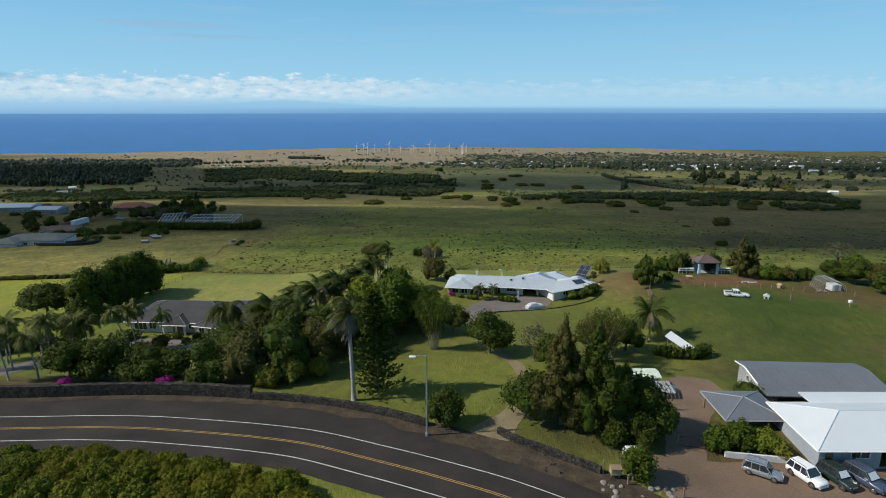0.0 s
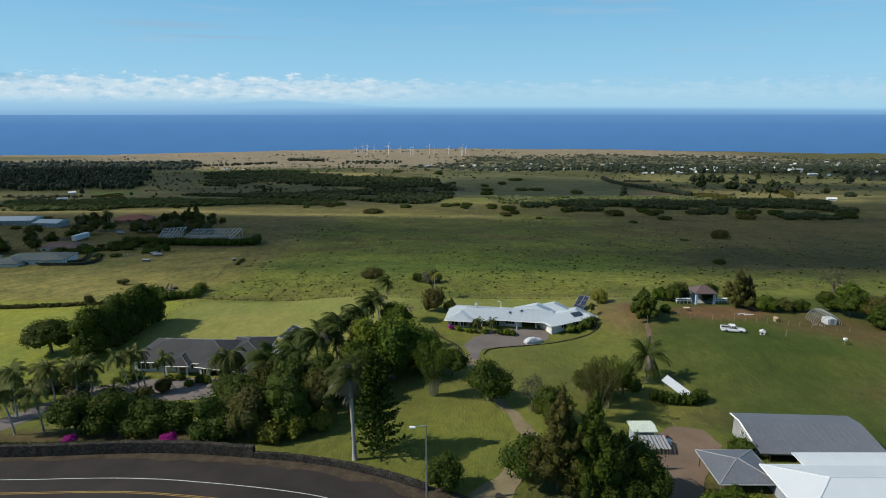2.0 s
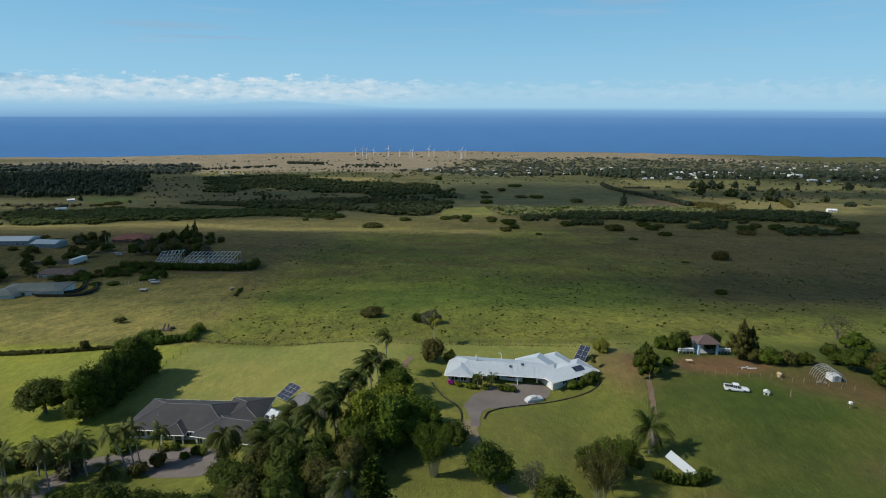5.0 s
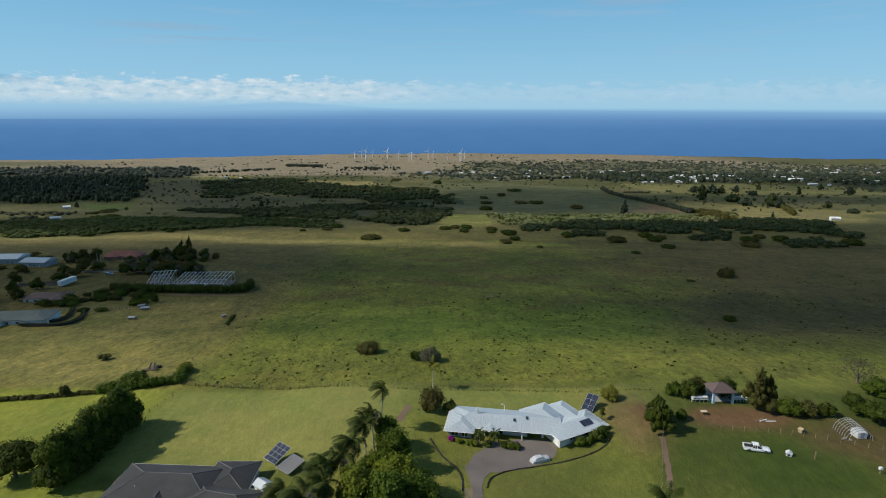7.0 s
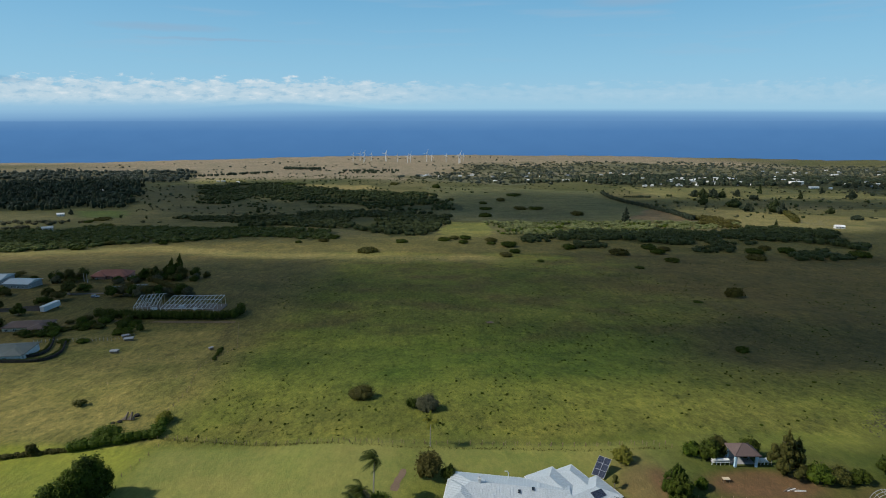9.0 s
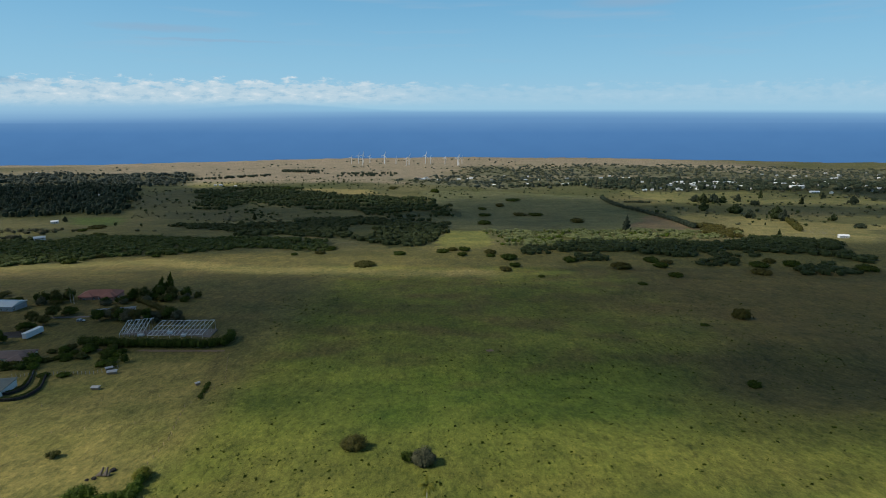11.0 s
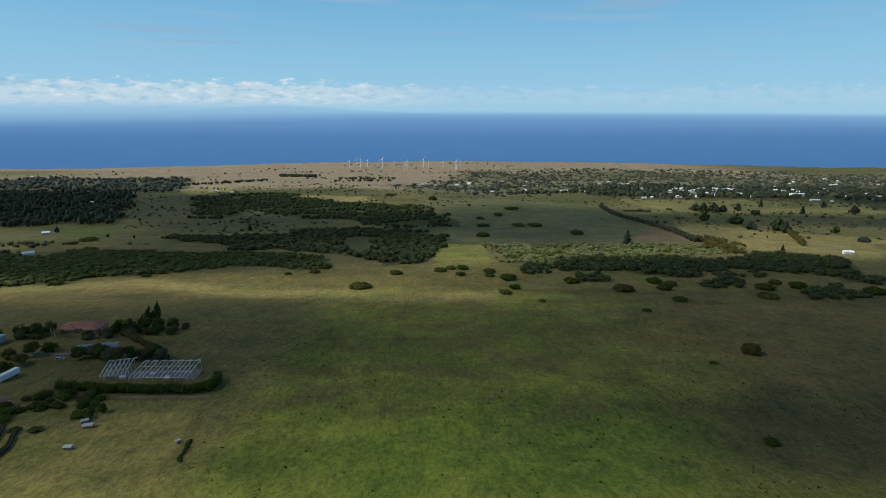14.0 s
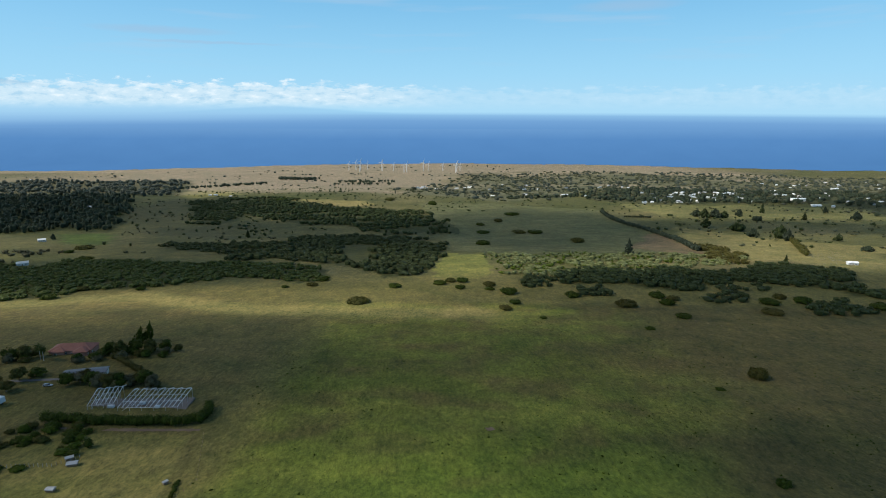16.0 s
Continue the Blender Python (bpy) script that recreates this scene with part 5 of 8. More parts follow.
def wall_run(parent, m, p0, p1, h, wall, holes=(), thick=0.18, frame_mat=None, low=-0.5):
    """A wall from p0 to p1 with holes (s0, s1, z0, z1, kind) through it; windows and doors stand in them."""
    d = Vector((p1[0] - p0[0], p1[1] - p0[1], 0))
    length = d.length
    w = m @ Matrix.Translation((p0[0], p0[1], 0)) @ Matrix.Rotation(math.atan2(d.y, d.x), 4, "Z")
    bm = bmesh.new()
    lattice(bm, w, 0.0, length, low, h, [q[:4] for q in holes], 0.0, thick)
    ob = part("wall", bm, wall, parent)
    fm = frame_mat or TRIM
    for s0, s1, z0, z1, kind in holes:
        if kind in ("window", "slider"):
            bm = bmesh.new()
            f, nn = 0.07, max(2, round((s1 - s0) / 0.9))
            lights_ = [(s0 + (s1 - s0) * k / nn + f * (0.5 if k else 1), s0 + (s1 - s0) * (k + 1) / nn - f * (0.5 if k < nn - 1 else 1), z0 + f, z1 - f) for k in range(nn)]
            lattice(bm, w, s0, s1, z0, z1, lights_, -0.03, thick * 0.6)
            fr = part("window", bm, fm, parent)
            bm = bmesh.new()
            box(bm, s0 + f, s1 - f, thick * 0.65, thick * 0.72, z0 + f, z1 - f, w)
            part("pane", bm, GLASS, fr)
        elif kind in ("door", "garage"):
            bm = bmesh.new()
            rows_ = 4 if kind == "garage" else 1
            for k in range(rows_):
                za, zb = z0 + (z1 - z0) * k / rows_, z0 + (z1 - z0) * (k + 1) / rows_
                box(bm, s0 + 0.02, s1 - 0.02, thick * 0.3, thick * 0.6, za + 0.012, zb - 0.012, w)
            part(kind + "_door" if kind == "garage" else "door", bm, TRIM if kind == "garage" else WOOD, parent)
    return ob


def shell(parent, m, x0, x1, y0, y1, h, wall, front=(), right=(), back=(), left=(), frame_mat=None):
    """Four walls round a rectangle; holes run along each side as seen from outside, from left to right."""
    t = 0.18
    wall_run(parent, m, (x0, y0), (x1, y0), h, wall, front, t, frame_mat)
    wall_run(parent, m, (x1, y0 + t), (x1, y1 - t), h, wall, right, t, frame_mat)
    wall_run(parent, m, (x1, y1), (x0, y1), h, wall, back, t, frame_mat)
    wall_run(parent, m, (x0, y1 - t), (x0, y0 + t), h, wall, left, t, frame_mat)


def rel(origin, x, y, rot=0.0):
    """A plan point and a turn as a matrix in the frame of a thing at origin."""
    return Matrix.Translation((K * x - origin.x, K * y - origin.y, 0)) @ Matrix.Rotation(radians(rot), 4, "Z")


def solar_rack(x, y, turn, tilt, w, d, cols, rows, label, up=0.5, group="solar arrays", cell=None, kind_="solar_array", category="solar panels"):
    """Panels in a frame on posts."""
    t = thing(kind_, Matrix.Translation(at(x, y)) @ Matrix.Rotation(radians(turn), 4, "Z"), label, category, group)
    lean = Matrix.Translation((0, 0, up + d / 2 * math.sin(radians(tilt)))) @ Matrix.Rotation(radians(tilt), 4, "X")
    for i in range(cols):
        for j in range(rows):
            bm = bmesh.new()
            a, b = -w / 2 + w * i / cols, -d / 2 + d * j / rows
            box(bm, a + 0.035, a + w / cols - 0.035, b + 0.035, b + d / rows - 0.035, 0, 0.04, lean)
            part("panel", bm, cell or PANEL, t)
    bm = bmesh.new()
    cells = [(-w / 2 + w * i / cols + 0.03, -w / 2 + w * (i + 1) / cols - 0.03, -d / 2 + d * j / rows + 0.03, -d / 2 + d * (j + 1) / rows - 0.03) for i in range(cols) for j in range(rows)]
    lattice(bm, lean @ Matrix.Rotation(radians(90), 4, "X"), -w / 2 - 0.03, w / 2 + 0.03, -d / 2 - 0.03, d / 2 + 0.03, cells, -0.055, 0.03)
    part("rack", bm, STEEL, t)
    for sx in (-1, 1):
        for sy in (-1, 1):
            p = lean @ Vector((sx * w * 0.4, sy * d * 0.35, -0.05))
            bm = bmesh.new()
            tube(bm, [(p.x, p.y, -0.4), p], [0.05, 0.05], 6)
            part("post", bm, STEEL, t)
    return t


# the house with the pale standing-seam roof
o = at(10, 124)
house = thing("house", Matrix.Translation(o), "long ranch house with a pale standing-seam metal roof", "house")
mw = rel(o, 0.3, 126.6, -9)
SL = 0.27
roof_block(house, mw, 0, 27.0, 1.8, 11.6, 2.42, SL, ROOF_METAL, "x", (1, 0), 0.62, trim=TRIM)
roof_block(house, mw, -0.5, 6.6, -0.6, 8.6, 2.46, SL + 0.02, ROOF_METAL, "y", (1, 1), 0.62, trim=TRIM)
roof_block(house, mw, 8.4, 12.2, 0.9, 7.5, 2.46, SL, ROOF_METAL, "y", (1, 1), 0.62, trim=TRIM)
shell(house, mw, 0.9, 23, 3.6, 10.8, 2.36, WALL_WHITE, [(7.6, 8.8, 0, 2.1, "door"), (10, 12.4, 0.0, 2.1, "slider"), (14, 16.4, 0.8, 2.0, "window"), (18.2, 21.6, 0, 2.1, "open")],
      [], [(2, 5, 0.6, 2, "window"), (9, 13, 0, 2.1, "slider")], [(1.5, 4, 0.8, 2, "window")])
shell(house, mw, 0.3, 5.9, 0.3, 3.6, 2.36, WALL_GREY, [(0.8, 2.6, 0.7, 2.0, "window"), (3.2, 4.9, 0.7, 2.0, "window")], [], [], [(0.8, 2.6, 0.7, 2.0, "window")])
for x in (8.9, 11.7, 17.9):
    bm = bmesh.new()
    box(bm, x - 0.12, x + 0.12, 1.9, 2.14, -0.4, 2.3, mw, 0.02)
    part("porch_post", bm, TRIM, house)
me_ = rel(o, 23.6, 122.9, 28)
roof_block(house, me_, -0.5, 14.6, -0.5, 8.0, 2.45, SL, ROOF_METAL, "x", (1, 1), 0.62, trim=TRIM)
roof_block(house, me_, -0.52, 7.6, -0.45, 15.6, 2.49, SL, ROOF_METAL, "y", (1, 1), 0.62, trim=TRIM)
roof_block(house, me_, 6.8, 12.2, 5.0, 14.2, 2.47, SL, ROOF_METAL, "y", (0, 1), 0.62, trim=TRIM)
shell(house, me_, 0.2, 13.6, 0.2, 7.2, 2.36, WALL_WHITE, [(3.0, 4.6, 0.9, 2.0, "window"), (6.5, 8.6, 0.9, 2.0, "window"), (10.4, 12.2, 0.0, 2.05, "slider")], [(1.5, 4.5, 0.8, 2, "window")], [],
      [(1.0, 6.2, 0.0, 2.15, "garage")])
shell(house, me_, 0.4, 6.9, 7.0, 14.8, 2.3, WALL_WHITE, [], [], [(1, 4, 0.8, 2, "window")], [(1.0, 3, 0.8, 2, "window")])
bm = bmesh.new()
box(bm, 6.6, 7.2, 6.3, 6.9, 3.0, 4.7, mw, 0.03)
box(bm, 6.5, 7.3, 6.2, 7.0, 4.7, 4.82, mw, 0.02)
chimney = part("chimney", bm, WALL_WHITE, house, "white chimney with a metal cowl")
bm = bmesh.new()
tube(bm, [mw @ Vector((6.9, 6.6, 4.8)), mw @ Vector((6.9, 6.6, 5.3))], [0.16, 0.2], 8)
part("cowl", bm, STEEL, chimney)
bm = bmesh.new()
tube(bm, [mw @ Vector((13.2, 10.6, 2.6)), mw @ Vector((13.2, 10.6, 4.1)), mw @ Vector((12.9, 10.5, 4.5)), mw @ Vector((12.4, 10.3, 4.6))], [0.11] * 4, 8)
part("vent_pipe", bm, TRIM, house)
for mm, x, y, zz in ((mw, 15.6, 4.6, 3.2), (mw, 18.6, 5.6, 3.5)):
    bm = bmesh.new()
    box(bm, x, x + 0.6, y, y + 1.1, 0, 0.12, mm @ Matrix.Translation((0, 0, 2.50 + SL * (y + 0.55 - 1.8))))
    part("skylight", bm, GLASS, house)
for i in range(3):
    bm = bmesh.new()
    lean = me_ @ Matrix.Translation((8.0 + 1.05 * i, 1.0, 2.45 + SL * 1.5 + 0.08)) @ Matrix.Rotation(math.atan(SL), 4, "X")
    box(bm, 0, 1.0, 0, 1.9, 0, 0.06, lean)
    part("solar_panel", bm, PANEL, house)
solar_rack(33.4, 138.0, -36, 30, 3.0, 5.2, 2, 3, "dark solar panels on a tilted ground rack", 0.5)
for i, (x, y) in enumerate(((7.2, 124.2), (10.3, 124.2))):
    palm(x, y, 3.0, 2.0, "small palm before a house front", 200 + i, (0, 0), (0, 0), 0.8, 13, 0, r=0.1, group="small palms at the house")
for i, (x, y, h, w, lf) in enumerate(((1.2, 125.0, 1.2, 1.6, LEAF_PINK), (3.0, 124.4, 1.1, 2.0, LEAF_BRIGHT), (5.2, 123.9, 1.1, 2.2, LEAF_BRIGHT), (6.4, 123.6, 1.2, 1.8, LEAF_YELLOW), (12.2, 123.3, 1.6, 2.0, LEAF_MID), (13.6, 123.2, 1.7, 2.2, LEAF_BRIGHT), (15.0, 123.0, 1.5, 2.0, LEAF_MID), (9.0, 123.5, 0.9, 1.6, LEAF_MID),
                                      (28.0, 123.6, 2.4, 3.2, LEAF_MID), (31.6, 125.0, 3.4, 4.2, LEAF_DARK), (33.2, 126.2, 3.0, 3.6, LEAF_DARK), (29.8, 124.2, 1.8, 2.4, LEAF_MID))):
    bush(x, y, h, w, lf, "leafy garden shrub against a house", 210 + i, 420, 0.17, "shrubs at the house")
def along(pts, d):
    """Points about d apart on a smooth line through pts."""
    out = []
    for i in range(len(pts) - 1):
        p0, p1, p2, p3 = (Vector(pts[min(max(k, 0), len(pts) - 1)]) for k in (i - 1, i, i + 1, i + 2))
        m_ = max(1, round((p2 - p1).length / d))
        for k in range(m_):
            t = k / m_
            q = 0.5 * (2 * p1 + (p2 - p0) * t + (2 * p0 - 5 * p1 + 4 * p2 - p3) * t * t + (3 * p1 - p0 - 3 * p2 + p3) * t ** 3)
            out.append((q.x, q.y))
    return out + [tuple(pts[-1])]


stone_wall("stone_kerb", along([(7.5, 106.4), (8.1, 109.2), (9.3, 111.5), (12.4, 114.2), (18.2, 116.4), (24.5, 118.3), (30.3, 120.9), (33.4, 123.4), (34.6, 125.1)], 0.6), 0.2, 0.3, "low dark stone kerb round a forecourt")
stone_wall("stone_kerb", along([(-3.0, 125.2), (-0.5, 118.8), (2.0, 114.7), (3.1, 110.2), (3.1, 105.1)], 0.6), 0.2, 0.3, "low dark stone kerb along a drive")
bush(-2.9, 137.0, 6.6, 6.8, LEAF_OLIVE, "tall rounded olive-green shrub on a lawn", 230, 1700, 0.26)
bush(1.2, 136.4, 3.4, 4.0, LEAF_DARK, "dark green shrub behind a house", 231, 700, 0.24)
bush(38.9, 141.5, 4.4, 5.6, LEAF_YELLOW, "yellow-green dome of an ornamental shrub", 232, 1200, 0.22)
broad_tree(34.6, 132.3, 3.6, 2.2, LEAF_OLIVE, "small young tree on a bank", 233, 300, 0.16, 0.4, 4)
palm(-3.0, 150.2, 7.6, 2.4, "lone pale-leaved palm at the pasture's edge", 234, (0.2, 0), (0.2, -0.2), 0.7, 15, 0, LEAF_YELLOW, 0.12, group="")

# the dark-roofed house
o = at(-47, 100)
house = thing("house", Matrix.Translation(o), "low house with a dark hipped shingle roof and white trim", "house")
ma = rel(o, -59.0, 100.4, -3)
roof_block(house, ma, 0, 22.5, 0.4, 13.2, 2.35, 0.40, ROOF_DARK, "x", (1, 1), 0, CAP_GREY, trim=TRIM)
roof_block(house, ma, 8.6, 14.0, -1.2, 8.5, 2.4, 0.40, ROOF_DARK, "y", (1, 1), 0, CAP_GREY, trim=TRIM)
shell(house, ma, 0.8, 21, 1.2, 12.4, 2.3, WALL_WHITE, [(0.8, 3.6, 0.3, 2.0, "slider"), (4.0, 5.6, 0.5, 2.0, "window"), (9.0, 11.2, 0.0, 2.1, "door"), (12.4, 13.6, 0.6, 2.0, "window")], [], [(3, 7, 0.4, 2, "slider")], [(2, 5, 0.6, 2, "window")])
mb = rel(o, -45.6, 98.6, -13)
roof_block(house, mb, 0, 16.0, 0, 9.6, 2.38, 0.42, ROOF_DARK, "x", (1, 1), 0, CAP_GREY, trim=TRIM)
shell(house, mb, 0.7, 15.2, 0.7, 8.8, 2.3, WALL_WHITE, [(0.3, 1.6, 0.0, 2.0, "slider"), (2.4, 6.6, 0.0, 2.15, "open"), (7.6, 11.8, 0.0, 2.15, "garage")], [(2, 4, 0.7, 2, "window")], [], [])
mc = rel(o, -42.6, 103.0, 0)
roof_block(house, mc, 0, 9.4, 0, 11.0, 2.42, 0.30, ROOF_DARK, "y", (1, 1), 0, CAP_GREY, trim=TRIM)
shell(house, mc, 0.7, 8.7, 0.7, 10.3, 2.3, WALL_GREY, [], [(2, 4, 0.7, 2, "window")], [(2, 5, 0.5, 2, "window")], [])
for s in (9.0, 11.6, 13.4):
    bm = bmesh.new()
    box(bm, s - 0.15, s + 0.15, -0.9, -0.6, -0.4, 2.3, ma, 0.02)
    part("porch_post", bm, TRIM, house)
for i, (x, y, zz) in enumerate(((6.0, 4.0, 3.8), (17.0, 9.0, 3.9))):
    bm = bmesh.new()
    tube(bm, [ma @ Vector((x, y, zz - 0.6)), ma @ Vector((x, y, zz))], [0.12, 0.12], 8)
    part("vent_pipe", bm, TRIM, house)
solar_rack(-32.6, 116.6, -38, 22, 4.0, 4.8, 3, 4, "blue solar panels on a ground rack beside a house", 1.2)
o = at(-31.8, 105.0)
shed = thing("shed", Matrix.Translation(o) @ Matrix.Rotation(radians(-35), 4, "Z"), "small white shed with a pale gabled roof", "shed")
roof_block(shed, Matrix.Identity(4), -1.6, 1.6, -1.4, 1.4, 2.2, 0.55, ROOF_WHITE, "x", (0, 0), 0.4)
shell(shed, Matrix.Identity(4), -1.3, 1.3, -1.1, 1.1, 2.15, WALL_WHITE, [(0.8, 1.7, 0, 1.9, "door")])
solar_rack(-29.0, 112.6, -38, 12, 4.0, 4.6, 1, 1, "grey sheet roof on posts beside a house", 1.0, "", CAP_GREY, "shelter", "shelter")

# the roofs beside the parking lot
o = at(40, 56)
house = thing("house", Matrix.Translation(o), "low house with a broad white metal roof", "house")
mh = rel(o, 36.5, 51.2, 0)
H = K * 2.7 - o.z
roof_block(house, mh, 0, 24, 0, 10.9, H, 0.34, ROOF_WHITE, "x", (1, 0), 0, ROOF_WHITE, trim=TRIM)
roof_block(house, mh, 5.5, 24, 9.6, 13.4, H + 0.12, 0.10, ROOF_WHITE, "x", (0, 0), 0)
shell(house, mh, 0.8, 23, 0.9, 10.1, H - 0.1, WALL_BLUE, [(0.7, 1.6, 0, 2.0, "door"), (3.6, 5.8, 1.1, 2.1, "window"), (7.0, 9.6, 0.0, 2.1, "open"), (11, 14, 0.9, 2.1, "window")], [], [], [])
o = at(33.8, 61.5)
pavilion = thing("carport", Matrix.Translation(o), "open carport under a grey hipped roof", "carport")
mp = rel(o, 30.9, 58.4, 0)
H = K * 1.8 - o.z
roof_block(pavilion, mp, 0, 7.8, 0, 7.6, H, 0.30, ROOF_GREY, "x", (1, 1), 0, WALL_GREY, trim=WALL_GREY)
for x, y in ((0.5, 0.5), (7.3, 0.5), (7.3, 7.1), (0.5, 7.1)):
    bm = bmesh.new()
    box(bm, x - 0.09, x + 0.09, y - 0.09, y + 0.09, -0.6, H - 0.12, mp)
    part("post", bm, WOOD, pavilion)
o = at(46, 70)
barn = thing("barn", Matrix.Translation(o), "long grey-roofed barn with a lean-to and a white gable", "barn")
mg = rel(o, 40.0, 66.0, -3)
H = K * 0.7 - o.z
for (ya, za), (yb, zb) in (((0.0, H), (2.6, H + 0.40)), ((2.6, H + 0.42), (7.2, H + 1.0)), ((7.2, H + 1.0), (10.4, H + 0.5))):
    bm = bmesh.new()
    vs = [mg @ Vector(v) for v in ((-0.5, ya, za), (17.4, ya, za), (17.4, yb, zb), (-0.5, yb, zb))]
    top = [bm.verts.new(v) for v in vs]
    bot = [bm.verts.new(v - Vector((0, 0, 0.12))) for v in vs]
    bm.faces.new(top), bm.faces.new(bot[::-1])
    for i in range(4):
        bm.faces.new((bot[i], bot[(i + 1) % 4], top[(i + 1) % 4], top[i]))
    part("roof_slope", bm, ROOF_GREY, barn)
for (ya, za), (yb, zb) in (((2.6, H + 0.33), (7.2, H + 0.91)), ((7.2, H + 0.91), (10.4, H + 0.4))):
    bm = bmesh.new()
    tube(bm, [mg @ Vector((-0.55, ya, za)), mg @ Vector((-0.55, yb, zb))], [0.13, 0.13], 4)
    part("bargeboard", bm, TRIM, barn, "white bargeboard")
bm = bmesh.new()
for i in range(20):
    x = -0.3 + i * 0.92
    for (ya, za), (yb, zb) in (((0.0, H), (2.6, H + 0.40)), ((2.6, H + 0.42), (7.2, H + 1.0))):
        tube(bm, [mg @ Vector((x, ya, za)), mg @ Vector((x, yb, zb))], [0.018, 0.018], 4)
tagged(part("seams", bm, ROOF_GREY, barn), kind="stuff")
wall_run(barn, mg, (0, 9.9), (0, 2.7), H + 0.4, WALL_GREY, [(2.4, 3.6, 1.0, 2.0, "window")])
wall_run(barn, mg, (0, 2.6), (17, 2.6), H + 0.2, WALL_GREY, [])
wall_run(barn, mg, (17, 2.7), (17, 9.9), H + 0.4, WALL_WHITE, [])
wall_run(barn, mg, (17, 10.1), (0, 10.1), H + 0.45, WALL_GREY, [])
bm = bmesh.new()
v = [mg @ Vector(p) for p in ((-0.01, 2.7, H + 0.4), (-0.01, 7.2, H + 0.86), (-0.01, 9.9, H + 0.45), (0.15, 2.7, H + 0.4), (0.15, 7.2, H + 0.86), (0.15, 9.9, H + 0.45))]
vs = [bm.verts.new(p) for p in v]
bm.faces.new(vs[:3]), bm.faces.new(vs[3:][::-1])
for i in range(3):
    bm.faces.new((vs[i], vs[3 + i], vs[3 + (i + 1) % 3], vs[(i + 1) % 3]))
part("gable", bm, WALL_GREY, barn)
for x in (1, 5, 9, 13, 16.6):
    bm = bmesh.new()
    box(bm, x - 0.08, x + 0.08, 0.2, 0.36, -0.6, H - 0.1, mg)
    part("post", bm, WOOD, barn)
bush(38.2, 68.0, 3.4, 4.4, LEAF_DARK, "scrubby plant at a barn's corner", 240, 420, 0.2)
for i, (x, y, h, w, lf) in enumerate(((28.6, 55.2, 3.0, 3.6, LEAF_MID), (31.0, 55.6, 3.6, 4.0, LEAF_MID), (33.4, 55.0, 3.2, 3.8, LEAF_BRIGHT), (34.6, 53.8, 2.2, 2.6, LEAF_YELLOW), (29.8, 57.4, 1.5, 2.0, LEAF_OLIVE))):
    bush(x, y, h, w, lf, "leafy green shrub beside a parking lot", 242 + i, 1000, 0.24, "shrubs at the parking lot")
t = thing("garden_wall", Matrix.Translation(at(31.8, 53.4)), "low pale block wall beside a parking lot", "wall")
bm = bmesh.new()
box(bm, -3.4, 3.4, -0.12, 0.12, -0.4, 0.75, Matrix.Rotation(radians(-10), 4, "Z"), 0.02)
part("coping", bm, WALL_WHITE, t)

# shed, scrap roof and the paddock's things
o = at(26.9, 72.8)
shed = thing("shed", Matrix.Translation(o), "small shed with a pale green roof and whitewashed boards", "shed")
roof_block(shed, Matrix.Identity(4), -1.9, 1.9, -1.6, 1.6, 2.5, 0.22, surface("roof_mint", (0.42, 0.50, 0.42), (0.56, 0.62, 0.54), 0.4, 4, 0.6), "x", (0, 0), 0.4)
shell(shed, Matrix.Identity(4), -1.5, 1.5, -1.2, 1.2, 2.4, WALL_BLUE, [(1.0, 1.9, 0, 1.9, "door")])
t = thing("lean_to", Matrix.Translation(at(27.2, 69.8)), "low weathered slatted lean-to roof on posts", "shelter")
for i in range(9):
    bm = bmesh.new()
    box(bm, -2.4 + i * 0.55, -2.0 + i * 0.55, -1.6, 1.6, 1.5, 1.56, Matrix.Rotation(radians(6), 4, "X"))
    part("slat", bm, WALL_GREY, t)
for x in (-2.2, 2.3):
    for y in (-1.4, 1.4):
        bm = bmesh.new()
        box(bm, x - 0.06, x + 0.06, y - 0.06, y + 0.06, -0.4, 1.5 + 0.1 * y)
        part("post", bm, WOOD, t)
t = thing("crate_stack", Matrix.Translation(at(29.4, 71.4)), "stack of worn crates beside a shed", "crates")
for i, (x, y, z, s) in enumerate(((0, 0, 0, 0.9), (1.0, 0.1, 0, 0.8), (0.2, 0.1, 0.9, 0.7), (0.2, 1.1, 0, 1.0))):
    bm = bmesh.new()
    box(bm, x - s / 2, x + s / 2, y - s / 2, y + s / 2, z, z + s, Matrix.Rotation(0.2 * i, 4, "Z"), 0.03)
    part("crate", bm, (WOOD, TRIM, ROOF_RED, WALL_GREY)[i], t)
a, b = at(36.7, 91), at(40.3, 87.2)
t = thing("sheet_roof", Matrix.Translation((a + b) / 2), "long white corrugated sheet roof leaning over a stone pen", "shelter")
d = (b - a) * 0.5
turn = Matrix.Rotation(math.atan2(d.y, d.x), 4, "Z")
tip = turn @ Matrix.Translation((0, 0, 1.5)) @ Matrix.Rotation(0.36, 4, "Y") @ Matrix.Rotation(0.25, 4, "X")
for k in range(4):
    bm = bmesh.new()
    vs = []
    for i in range(9):
        y = -1.0 + 0.5 * k + 0.5 * i / 8
        z = 0.04 * math.sin(i * math.pi / 2) + 0.02 * k
        vs.append([bm.verts.new(tip @ Vector((x, y, z + dz))) for x in (-3.2, 3.2) for dz in (0, 0.03)])
    for r0, r1 in zip(vs, vs[1:]):
        bm.faces.new((r0[1], r0[3], r1[3], r1[1])), bm.faces.new((r0[0], r1[0], r1[2], r0[2]))
    bm.faces.new((vs[0][0], vs[0][2], vs[0][3], vs[0][1])), bm.faces.new((vs[-1][0], vs[-1][1], vs[-1][3], vs[-1][2]))
    part("sheet", bm, ROOF_WHITE, t)
